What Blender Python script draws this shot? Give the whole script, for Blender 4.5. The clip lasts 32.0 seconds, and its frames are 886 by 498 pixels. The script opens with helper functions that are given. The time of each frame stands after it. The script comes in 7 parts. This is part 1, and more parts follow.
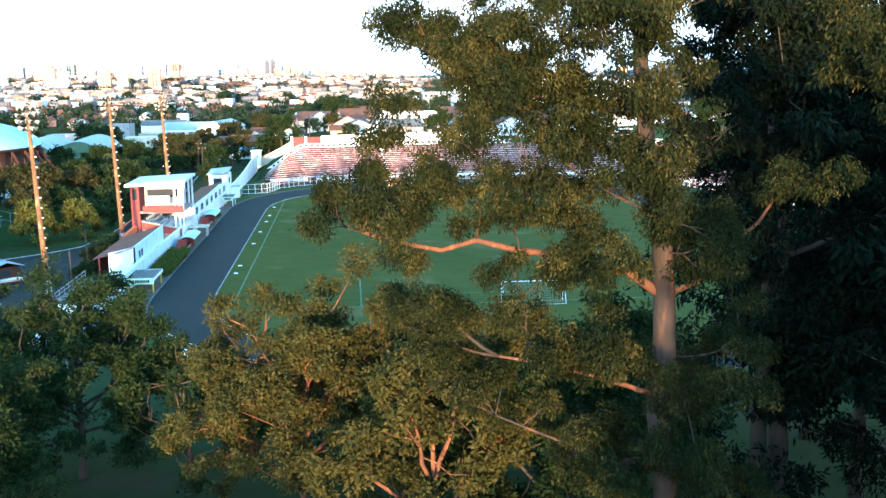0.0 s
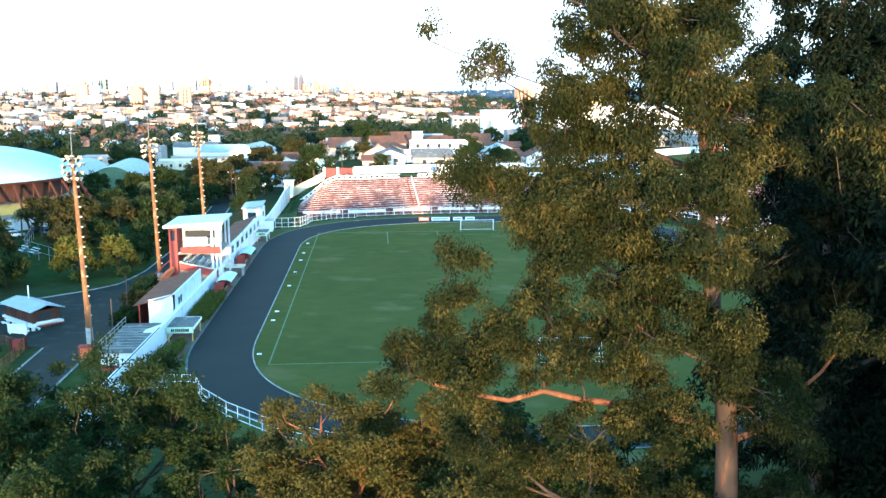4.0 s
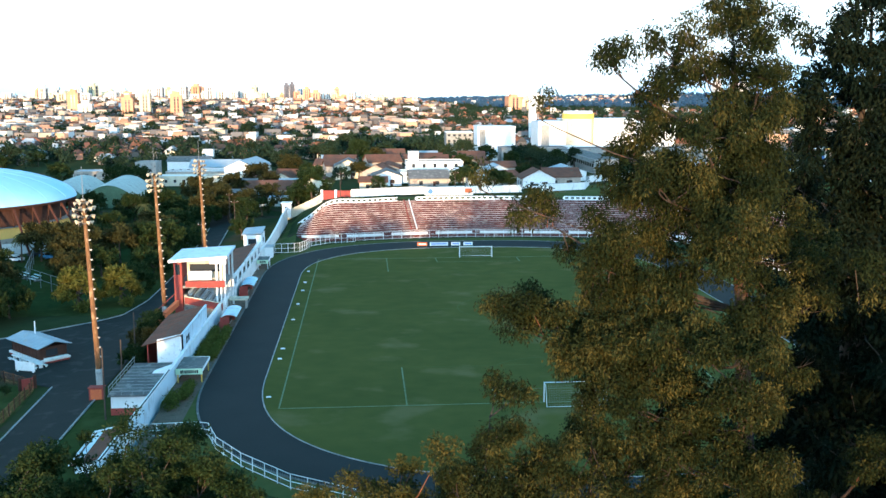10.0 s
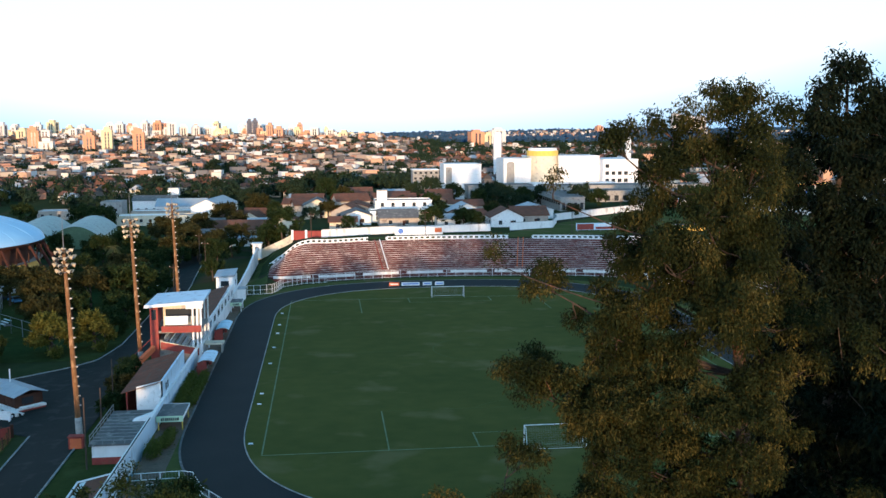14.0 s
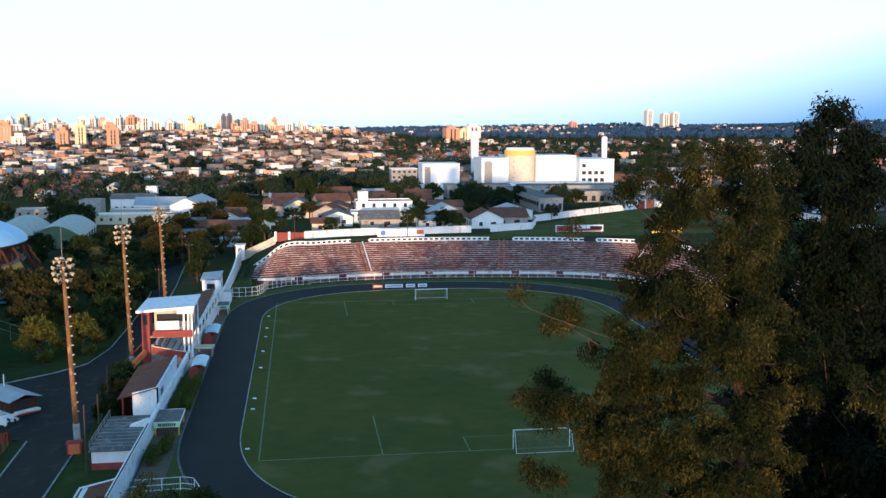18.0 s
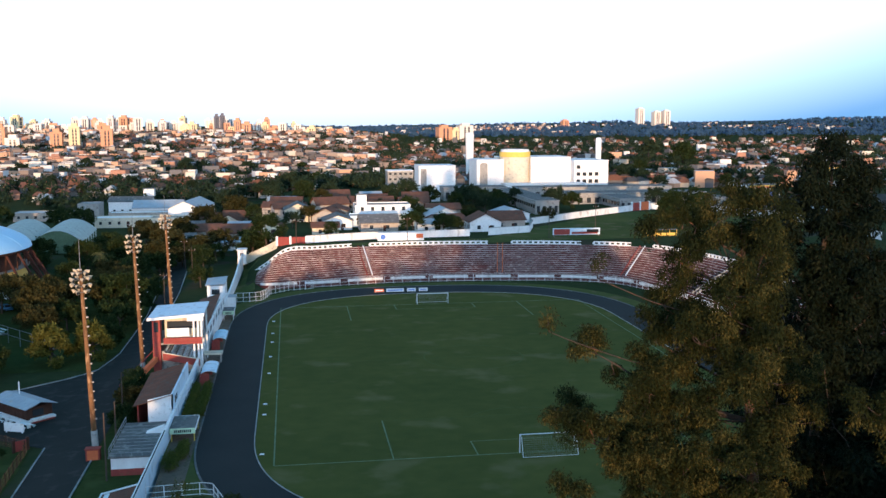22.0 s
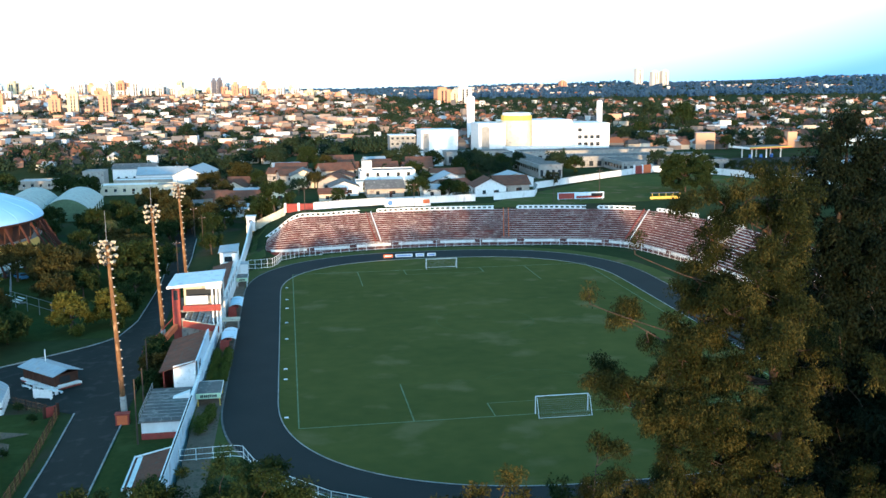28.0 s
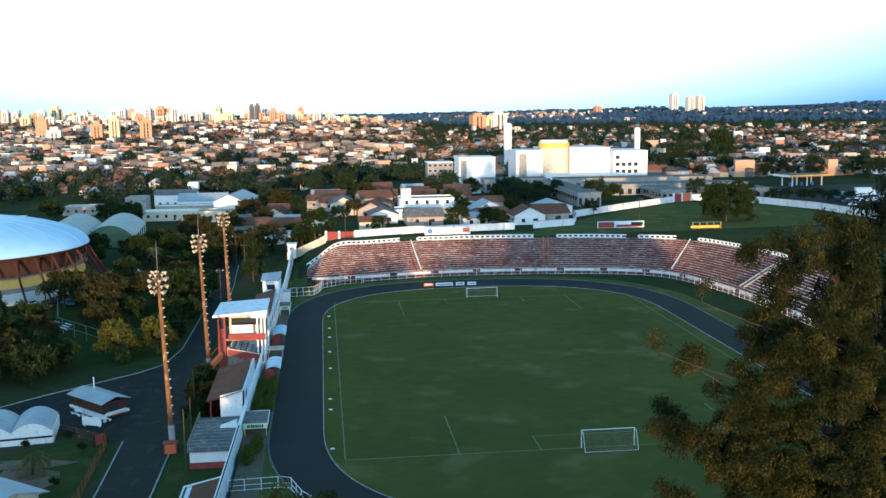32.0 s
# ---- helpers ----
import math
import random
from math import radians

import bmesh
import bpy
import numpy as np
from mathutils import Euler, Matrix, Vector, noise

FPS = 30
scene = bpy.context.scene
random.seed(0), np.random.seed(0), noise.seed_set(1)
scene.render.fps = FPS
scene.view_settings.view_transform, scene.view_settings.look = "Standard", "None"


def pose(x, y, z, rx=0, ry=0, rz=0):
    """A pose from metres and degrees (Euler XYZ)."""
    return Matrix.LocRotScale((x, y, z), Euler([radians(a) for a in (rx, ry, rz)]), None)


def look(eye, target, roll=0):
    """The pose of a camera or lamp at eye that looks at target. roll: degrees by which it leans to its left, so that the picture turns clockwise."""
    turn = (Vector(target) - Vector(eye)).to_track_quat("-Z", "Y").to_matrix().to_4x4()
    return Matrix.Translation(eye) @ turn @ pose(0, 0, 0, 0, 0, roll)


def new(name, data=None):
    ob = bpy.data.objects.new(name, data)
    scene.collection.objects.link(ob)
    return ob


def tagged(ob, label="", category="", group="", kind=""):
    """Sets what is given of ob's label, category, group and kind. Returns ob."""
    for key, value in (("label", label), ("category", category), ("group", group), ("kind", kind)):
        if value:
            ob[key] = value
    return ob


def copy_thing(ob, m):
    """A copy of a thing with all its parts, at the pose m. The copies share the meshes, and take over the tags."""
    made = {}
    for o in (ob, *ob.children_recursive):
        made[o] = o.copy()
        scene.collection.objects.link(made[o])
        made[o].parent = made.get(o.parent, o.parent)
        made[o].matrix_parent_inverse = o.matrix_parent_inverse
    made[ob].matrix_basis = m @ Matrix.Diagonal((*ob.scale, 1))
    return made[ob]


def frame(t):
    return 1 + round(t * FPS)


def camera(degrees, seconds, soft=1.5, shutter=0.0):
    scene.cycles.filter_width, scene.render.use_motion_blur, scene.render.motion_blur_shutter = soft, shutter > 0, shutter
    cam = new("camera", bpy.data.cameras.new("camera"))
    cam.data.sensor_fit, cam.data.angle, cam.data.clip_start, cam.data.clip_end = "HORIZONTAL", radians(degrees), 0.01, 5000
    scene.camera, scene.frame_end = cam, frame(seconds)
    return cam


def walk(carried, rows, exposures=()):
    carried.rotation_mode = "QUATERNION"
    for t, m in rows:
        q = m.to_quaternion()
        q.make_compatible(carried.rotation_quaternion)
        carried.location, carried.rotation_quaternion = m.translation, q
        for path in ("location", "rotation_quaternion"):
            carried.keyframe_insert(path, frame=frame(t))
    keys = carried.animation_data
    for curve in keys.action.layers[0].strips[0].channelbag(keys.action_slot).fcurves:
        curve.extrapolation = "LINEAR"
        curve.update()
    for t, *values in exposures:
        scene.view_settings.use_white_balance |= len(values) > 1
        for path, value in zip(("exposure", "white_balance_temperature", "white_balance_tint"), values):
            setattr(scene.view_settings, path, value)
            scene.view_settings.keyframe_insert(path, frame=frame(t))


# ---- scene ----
cam = camera(48.5, 32.0)
PATH = [
    (0, (14.237, -112.13, 26.769), (14.421, -110.17, 26.416), -0.7),
    (0.5, (14.045, -112.134, 27.294), (14.219, -110.168, 26.972), -0.4),
    (1, (13.852, -112.102, 27.867), (14.019, -110.132, 27.564), 0.1),
    (1.5, (13.626, -112.127, 28.461), (13.787, -110.163, 28.118), -0.1),
    (2, (13.406, -112.041, 29.118), (13.558, -110.075, 28.779), -0.3),
    (2.5, (13.22, -111.941, 29.833), (13.366, -109.976, 29.493), -0.0),
    (3, (13.023, -111.827, 30.527), (13.163, -109.861, 30.189), 0.1),
    (3.5, (12.805, -111.81, 31.165), (12.943, -109.841, 30.846), -0.2),
    (5.5, (12.495, -112.336, 33.464), (12.623, -110.372, 33.106), -0.1),
    (6, (12.293, -112.3, 33.865), (12.42, -110.327, 33.562), -0.3),
    (6.5, (12.053, -112.374, 34.288), (12.188, -110.397, 34.021), 0.4),
    (7, (11.797, -112.408, 34.731), (11.942, -110.433, 34.452), 0.6),
    (7.5, (11.519, -112.51, 35.135), (11.665, -110.543, 34.801), -0.1),
    (8, (11.281, -112.525, 35.489), (11.427, -110.558, 35.156), -0.8),
    (8.5, (11.05, -112.543, 35.908), (11.196, -110.575, 35.58), -0.7),
    (9, (10.803, -112.688, 36.238), (10.955, -110.718, 35.933), -0.1),
    (9.5, (10.567, -112.817, 36.598), (10.721, -110.848, 36.279), -0.2),
    (10, (10.384, -112.795, 36.935), (10.542, -110.826, 36.619), 0.0),
    (10.5, (10.168, -112.854, 37.242), (10.328, -110.883, 36.942), 0.4),
    (11, (9.898, -112.995, 37.562), (10.063, -111.022, 37.278), 0.6),
    (11.5, (9.585, -113.199, 37.789), (9.76, -111.226, 37.514), 0.2),
    (12, (9.356, -113.202, 37.959), (9.548, -111.23, 37.689), 0.2),
    (12.5, (8.987, -113.59, 38.087), (9.193, -111.612, 37.88), 0.5),
    (13, (8.676, -113.875, 38.24), (8.887, -111.903, 37.985), -0.3),
    (13.5, (8.448, -114.084, 38.439), (8.669, -112.112, 38.185), -0.3),
    (14, (8.154, -114.42, 38.688), (8.388, -112.449, 38.44), -0.2),
    (14.5, (7.842, -114.836, 38.945), (8.091, -112.867, 38.699), 0.5),
    (16.5, (6.503, -116.271, 40.245), (6.763, -114.307, 39.97), -0.3),
    (17, (6.206, -116.598, 40.603), (6.475, -114.631, 40.357), -0.0),
    (17.5, (5.812, -117.043, 40.886), (6.093, -115.076, 40.653), 0.1),
    (18, (5.448, -117.441, 41.132), (5.735, -115.479, 40.873), 0.1),
    (18.5, (5.11, -117.85, 41.32), (5.397, -115.888, 41.058), -0.1),
    (19, (4.77, -118.217, 41.538), (5.056, -116.258, 41.253), -0.4),
    (19.5, (4.479, -118.513, 41.806), (4.754, -116.551, 41.532), -0.9),
    (20, (4.138, -118.987, 42.152), (4.412, -117.019, 41.925), -0.5),
    (20.5, (3.797, -119.446, 42.459), (4.074, -117.48, 42.216), -0.5),
    (21, (3.58, -119.757, 42.689), (3.86, -117.795, 42.421), -0.8),
    (21.5, (3.268, -120.278, 42.943), (3.575, -118.317, 42.702), 0.8),
    (22, (2.883, -120.733, 43.228), (3.186, -118.773, 42.965), -0.1),
    (22.5, (2.481, -121.19, 43.486), (2.774, -119.23, 43.218), -0.9),
    (23, (2.24, -121.458, 43.653), (2.536, -119.498, 43.387), -0.3),
    (23.5, (1.951, -121.824, 43.888), (2.254, -119.865, 43.625), 0.3),
    (24, (1.61, -122.216, 44.016), (1.892, -120.256, 43.734), -1.1),
    (24.5, (1.223, -122.639, 44.226), (1.519, -120.682, 43.933), -0.2),
    (25, (0.995, -122.795, 44.546), (1.287, -120.86, 44.135), -1.1),
    (25.5, (0.713, -123.055, 44.749), (1.017, -121.1, 44.453), -0.7),
    (27.5, (0.11, -123.659, 44.456), (0.419, -121.714, 44.106), -0.0),
    (28, (-0.147, -123.772, 44.585), (0.158, -121.824, 44.246), -0.6),
    (28.5, (-0.447, -123.874, 44.688), (-0.156, -121.92, 44.373), -0.5),
    (29, (-0.623, -123.789, 44.829), (-0.357, -121.832, 44.519), -0.9),
    (29.5, (-0.843, -123.818, 44.997), (-0.593, -121.857, 44.696), -0.8),
    (30, (-0.979, -123.804, 45.164), (-0.737, -121.841, 44.869), -0.2),
    (30.5, (-1.182, -123.839, 45.316), (-0.945, -121.876, 45.014), -0.2),
    (31, (-1.482, -123.954, 45.538), (-1.242, -121.992, 45.233), 0.1),
    (31.5, (-1.613, -123.859, 45.708), (-1.372, -121.896, 45.408), -0.4),
    (32, (-1.919, -123.968, 45.781), (-1.68, -122.003, 45.492), -0.6),
]
walk(cam, [(t, look(eye, target, roll)) for t, eye, target, roll in PATH],
     exposures=[(0.0, 2.35, 4750, -2), (2.0, 2.5, 4800, -4), (3.0, 2.45, 4850, -4), (7.0, 1.9, 4950, -4), (9.0, 1.65, 5000, -4), (12.0, 1.4, 5050, -2), (13.0, 0.92, 5150, 2), (18.0, 0.75, 5200, 8), (20.0, 0.8, 5250, 10), (24.0, 0.8, 5200, 6), (25.0, 1.35, 5100, -2), (28.0, 1.4, 5100, -2), (31.0, 1.25, 5100, -4), (32.0, 1.0, 5150, 0)])

# ---- light ----
VEIL = 5.0
SUN_EL, SUN_AZ = radians(3.0), radians(186.0)          # azimuth measured from +y, clockwise
world = bpy.data.worlds.new("world")
scene.world = world
world.use_nodes = True
wn = world.node_tree.nodes
sky = wn.new("ShaderNodeTexSky")
sky.sky_type = "NISHITA"
sky.sun_disc = False
sky.sun_elevation, sky.sun_rotation = SUN_EL, SUN_AZ
sky.air_density, sky.dust_density, sky.ozone_density = 1.0, 0.5, 1.5
wn["Background"].inputs[1].default_value = 0.15
# a thin bright veil of haze over the clear sky: white in front, bluer along the horizon to the sides, dim overhead
wl = world.node_tree.links
tcw, sep, veil, both = wn.new("ShaderNodeTexCoord"), wn.new("ShaderNodeSeparateXYZ"), wn.new("ShaderNodeValToRGB"), wn.new("ShaderNodeMix")
wl.new(tcw.outputs["Generated"], sep.inputs[0])
sq, bend = wn.new("ShaderNodeMath"), wn.new("ShaderNodeMath")
sq.operation, bend.operation = "MULTIPLY", "MULTIPLY_ADD"
wl.new(sep.outputs["X"], sq.inputs[0])
wl.new(sep.outputs["X"], sq.inputs[1])
wl.new(sq.outputs[0], bend.inputs[0])
bend.inputs[1].default_value = -0.3
lift = wn.new("ShaderNodeMath")
lift.operation = "ADD"
lift.inputs[1].default_value = 0.1
wl.new(sep.outputs["Z"], lift.inputs[0])
wl.new(lift.outputs[0], bend.inputs[2])
wl.new(bend.outputs[0], veil.inputs[0])
ve = veil.color_ramp.elements
ve[0].position, ve[0].color = 0.025, (0.16, 0.42, 0.72, 1)
ve[1].position, ve[1].color = 0.105, (1.0, 1.0, 1.0, 1)
for pos, colr in ((0.07, (0.62, 0.84, 1.0)), (0.39, (1.0, 1.0, 1.0)), (0.54, (0.068, 0.255, 0.395))):
    ve.new(pos).color = (*colr, 1)
both.data_type, both.blend_type = "RGBA", "MIX"
both.inputs["Factor"].default_value = 0.8
vs = wn.new("ShaderNodeVectorMath")
vs.operation = "SCALE"
# the veil is brightest towards the low sun
glow, gain = wn.new("ShaderNodeMath"), wn.new("ShaderNodeMath")
glow.operation, gain.operation = "MULTIPLY", "MULTIPLY_ADD"
glow.use_clamp = True
glow.inputs[1].default_value = -1.0
wl.new(sep.outputs["Y"], glow.inputs[0])
wl.new(glow.outputs[0], gain.inputs[0])
gain.inputs[1].default_value, gain.inputs[2].default_value = VEIL * 1.6, VEIL
wl.new(gain.outputs[0], vs.inputs["Scale"])
wl.new(veil.outputs[0], vs.inputs[0])
wl.new(sky.outputs[0], both.inputs["A"])
wl.new(vs.outputs[0], both.inputs["B"])
wl.new(both.outputs["Result"], wn["Background"].inputs[0])
sun_data = bpy.data.lights.new("sun", "SUN")
sun_data.energy, sun_data.angle, sun_data.color = 3.8, radians(0.8), (1.0, 0.56, 0.25)
sun_dir = Vector((math.sin(SUN_AZ) * math.cos(SUN_EL), math.cos(SUN_AZ) * math.cos(SUN_EL), math.sin(SUN_EL)))
sun = new("sun", sun_data)
sun.matrix_world = look(sun_dir * 300, (0, 0, 0))


# ---- materials ----
def mat(name, c1, c2=None, scale=1.0, rough=0.8, metal=0.0, bump=0.0, fine=8.0, island=0.0, objrand=0.0, c3=None, stretch=(1, 1, 1), spec=0.12, obj=False):
    """A surface with two scales of variation between c1 and c2, and c3 as sparse stains."""
    m = bpy.data.materials.new(name)
    m.use_nodes = True
    nt = m.node_tree
    n, l = nt.nodes, nt.links
    p = n["Principled BSDF"]
    p.inputs["Roughness"].default_value, p.inputs["Metallic"].default_value = rough, metal
    p.inputs["Specular IOR Level"].default_value = spec
    c2 = c2 or tuple(v * 0.8 for v in c1)
    tc = n.new("ShaderNodeTexCoord")
    mp = n.new("ShaderNodeMapping")
    mp.inputs["Scale"].default_value = stretch
    l.new(tc.outputs["Object"], mp.inputs[0])
    big, small = n.new("ShaderNodeTexNoise"), n.new("ShaderNodeTexNoise")
    for tex, s, d in ((big, scale, 4), (small, scale * fine, 3)):
        tex.inputs["Scale"].default_value, tex.inputs["Detail"].default_value = s, d
        l.new(mp.outputs[0], tex.inputs["Vector"])
    add = n.new("ShaderNodeMath")
    add.operation = "MULTIPLY_ADD"
    add.inputs[1].default_value, add.inputs[2].default_value = 0.45, 0.0
    l.new(small.outputs["Fac"], add.inputs[0])
    mixv = n.new("ShaderNodeMath")
    mixv.operation = "MULTIPLY_ADD"
    mixv.inputs[1].default_value = 0.55
    l.new(big.outputs["Fac"], mixv.inputs[0])
    l.new(add.outputs[0], mixv.inputs[2])
    fac = mixv.outputs[0]
    for amount, kind in ((island, "island"), (objrand, "object")):
        if amount:
            src = n.new("ShaderNodeNewGeometry").outputs["Random Per Island"] if kind == "island" else n.new("ShaderNodeObjectInfo").outputs["Random"]
            a = n.new("ShaderNodeMath")
            a.operation = "MULTIPLY_ADD"
            a.inputs[1].default_value = amount
            l.new(src, a.inputs[0])
            s = n.new("ShaderNodeMath")
            s.operation = "SUBTRACT"
            s.inputs[1].default_value = amount / 2
            l.new(fac, s.inputs[0])
            l.new(s.outputs[0], a.inputs[2])
            fac = a.outputs[0]
    ramp = n.new("ShaderNodeValToRGB")
    e = ramp.color_ramp.elements
    e[0].position, e[0].color = 0.3, (*c2, 1)
    e[1].position, e[1].color = 0.7, (*c1, 1)
    l.new(fac, ramp.inputs[0])
    col = ramp.outputs[0]
    if c3:
        st = n.new("ShaderNodeTexNoise")
        st.inputs["Scale"].default_value, st.inputs["Detail"].default_value = scale * 2.3, 6
        l.new(mp.outputs[0], st.inputs["Vector"])
        rr = n.new("ShaderNodeValToRGB")
        rr.color_ramp.elements[0].position, rr.color_ramp.elements[1].position = 0.56, 0.68
        l.new(st.outputs["Fac"], rr.inputs[0])
        mx = n.new("ShaderNodeMix")
        mx.data_type = "RGBA"
        l.new(rr.outputs[0], mx.inputs["Factor"])
        l.new(col, mx.inputs["A"])
        mx.inputs["B"].default_value = (*c3, 1)
        col = mx.outputs["Result"]
    l.new(col, p.inputs["Base Color"])
    if bump:
        b = n.new("ShaderNodeBump")
        b.inputs["Strength"].default_value, b.inputs["Distance"].default_value = 0.6, bump
        l.new(small.outputs["Fac"], b.inputs["Height"])
        l.new(b.outputs[0], p.inputs["Normal"])
    return m


def leaf_mat(name, c1, c2, c3, trans=0.35):
    m = bpy.data.materials.new(name)
    m.use_nodes = True
    n, l = m.node_tree.nodes, m.node_tree.links
    p = n["Principled BSDF"]
    p.inputs["Roughness"].default_value = 0.6
    p.inputs["Specular IOR Level"].default_value = 0.03
    g = n.new("ShaderNodeNewGeometry")
    tc = n.new("ShaderNodeTexCoord")
    nz = n.new("ShaderNodeTexNoise")
    nz.inputs["Scale"].default_value, nz.inputs["Detail"].default_value = 0.6, 3
    l.new(tc.outputs["Object"], nz.inputs["Vector"])
    a = n.new("ShaderNodeMath")
    a.operation = "MULTIPLY_ADD"
    a.inputs[1].default_value = 0.24
    l.new(g.outputs["Random Per Island"], a.inputs[0])
    s = n.new("ShaderNodeMath")
    s.operation = "MULTIPLY"
    s.inputs[1].default_value = 0.8
    l.new(nz.outputs["Fac"], s.inputs[0])
    l.new(s.outputs[0], a.inputs[2])
    r = n.new("ShaderNodeValToRGB")
    e = r.color_ramp.elements
    e[0].position, e[0].color = 0.2, (*c1, 1)
    e[1].position, e[1].color = 0.85, (*c3, 1)
    mid = e.new(0.55)
    mid.color = (*c2, 1)
    l.new(a.outputs[0], r.inputs[0])
    l.new(r.outputs[0], p.inputs["Base Color"])
    t = n.new("ShaderNodeBsdfTranslucent")
    l.new(r.outputs[0], t.inputs[0])
    mx = n.new("ShaderNodeMixShader")
    mx.inputs[0].default_value = trans
    l.new(p.outputs[0], mx.inputs[1])
    l.new(t.outputs[0], mx.inputs[2])
    l.new(mx.outputs[0], n["Material Output"].inputs[0])
    return m


def glass_mat(name, c, rough=0.1):
    m = bpy.data.materials.new(name)
    m.use_nodes = True
    p = m.node_tree.nodes["Principled BSDF"]
    p.inputs["Base Color"].default_value = (*c, 1)
    p.inputs["Roughness"].default_value = rough
    p.inputs["Specular IOR Level"].default_value = 0.6
    return m


M = {}
M["ground"] = mat("ground_cover", (0.05, 0.058, 0.026), (0.03, 0.04, 0.018), 0.03, 0.95, bump=0.05, fine=14, c3=(0.06, 0.05, 0.035), spec=0.0)
M["lawn"] = mat("lawn", (0.05, 0.062, 0.02), (0.032, 0.043, 0.015), 0.12, 0.95, bump=0.03, fine=10, c3=(0.055, 0.066, 0.024), spec=0.0)
M["pitch"] = mat("pitch_grass", (0.094, 0.094, 0.027), (0.056, 0.065, 0.019), 0.06, 0.9, bump=0.02, fine=7, c3=(0.118, 0.108, 0.044), stretch=(0.7, 0.8, 1), spec=0.006)
M["field"] = mat("rough_grass", (0.094, 0.1, 0.036), (0.06, 0.072, 0.026), 0.08, 0.9, bump=0.02, fine=8, c3=(0.125, 0.105, 0.055), spec=0.0)
M["plaster"] = mat("dull_plaster", (0.42, 0.37, 0.31), (0.28, 0.25, 0.22), 0.3, 0.9, c3=(0.2, 0.17, 0.15))
M["track"] = mat("dark_asphalt", (0.021, 0.027, 0.028), (0.014, 0.019, 0.02), 0.15, 0.85, bump=0.01, fine=30)
M["asphalt"] = mat("grey_asphalt", (0.021, 0.025, 0.023), (0.013, 0.016, 0.015), 0.2, 0.88, bump=0.01, fine=20, c3=(0.034, 0.035, 0.033))
M["line"] = mat("chalk_line", (0.2, 0.24, 0.15), (0.075, 0.1, 0.035), 0.5, 0.9, fine=5)
M["faint"] = mat("faded_chalk_line", (0.075, 0.095, 0.025), (0.055, 0.072, 0.016), 0.4, 0.9, fine=5)
M["kerb"] = mat("whitewashed_kerb", (0.42, 0.41, 0.39), (0.15, 0.15, 0.145), 0.6, 0.9)
M["dirt"] = mat("bare_earth", (0.17, 0.125, 0.09), (0.09, 0.072, 0.055), 0.5, 0.95, bump=0.02, c3=(0.055, 0.06, 0.035))
M["white"] = mat("white_paint", (0.8, 0.8, 0.79), (0.68, 0.68, 0.67), 0.8, 0.7, fine=6, c3=(0.55, 0.54, 0.52))
M["white2"] = mat("weathered_white_wall", (0.78, 0.78, 0.77), (0.6, 0.6, 0.59), 0.25, 0.8, fine=9, c3=(0.42, 0.41, 0.39), stretch=(1, 1, 0.4))
M["blue_white"] = mat("pale_blue_wall_paint", (0.62, 0.72, 0.8), (0.5, 0.6, 0.7), 0.4, 0.75, fine=8, c3=(0.4, 0.45, 0.5), stretch=(1, 1, 0.4))
M["red"] = mat("red_wall_paint", (0.29, 0.062, 0.05), (0.2, 0.045, 0.036), 0.8, 0.75, fine=7, c3=(0.22, 0.07, 0.05))
M["orange"] = mat("orange_wall_paint", (0.6, 0.17, 0.06), (0.45, 0.11, 0.05), 0.8, 0.75)
M["terrace"] = mat("worn_red_terrace_concrete", (0.13, 0.044, 0.039), (0.048, 0.027, 0.027), 0.35, 0.9, bump=0.01, fine=6, c3=(0.26, 0.19, 0.175), stretch=(1, 1, 1), island=0.3)
M["nosing"] = mat("worn_white_nosing", (0.76, 0.68, 0.66), (0.07, 0.035, 0.032), 0.22, 0.85, fine=6, c3=(0.16, 0.075, 0.065))
M["concrete"] = mat("grey_concrete", (0.34, 0.33, 0.31), (0.22, 0.215, 0.2), 0.5, 0.9, bump=0.01, c3=(0.14, 0.13, 0.12))
M["darkroof"] = mat("dark_flat_roof", (0.16, 0.155, 0.15), (0.09, 0.09, 0.09), 0.4, 0.9, c3=(0.25, 0.24, 0.22))
M["clay"] = mat("old_clay_tile", (0.17, 0.075, 0.048), (0.075, 0.042, 0.03), 0.5, 0.9, bump=0.02, fine=10, island=0.35, c3=(0.11, 0.08, 0.06))
M["metalroof"] = mat("pale_metal_roof", (0.36, 0.41, 0.45), (0.26, 0.3, 0.34), 0.3, 0.5, fine=6, c3=(0.33, 0.33, 0.32), stretch=(1, 1, 1))
M["vault"] = mat("grey_green_vault_sheeting", (0.4, 0.45, 0.42), (0.3, 0.34, 0.32), 0.3, 0.6, c3=(0.25, 0.26, 0.24))
M["darkgreen"] = mat("dark_green_gable_cladding", (0.1, 0.15, 0.09), (0.06, 0.09, 0.055), 0.4, 0.8)
M["dome"] = mat("painted_dome_shell", (0.36, 0.58, 0.76), (0.3, 0.5, 0.68), 0.06, 0.45, fine=5)
M["steel"] = mat("galvanised_steel", (0.3, 0.3, 0.3), (0.2, 0.2, 0.2), 2.0, 0.5, metal=0.6)
M["rust"] = mat("rust_stained_concrete_pole", (0.22, 0.11, 0.042), (0.09, 0.05, 0.028), 0.7, 0.85, fine=5, c3=(0.34, 0.2, 0.1), stretch=(1, 1, 0.35))
M["lamp"] = mat("floodlight_housing", (0.62, 0.5, 0.34), (0.36, 0.27, 0.16), 3.0, 0.45, metal=0.2)
M["wood"] = mat("dark_timber", (0.07, 0.033, 0.022), (0.035, 0.018, 0.013), 1.5, 0.7, fine=8)
M["glass"] = glass_mat("dark_window_glass", (0.03, 0.035, 0.04))
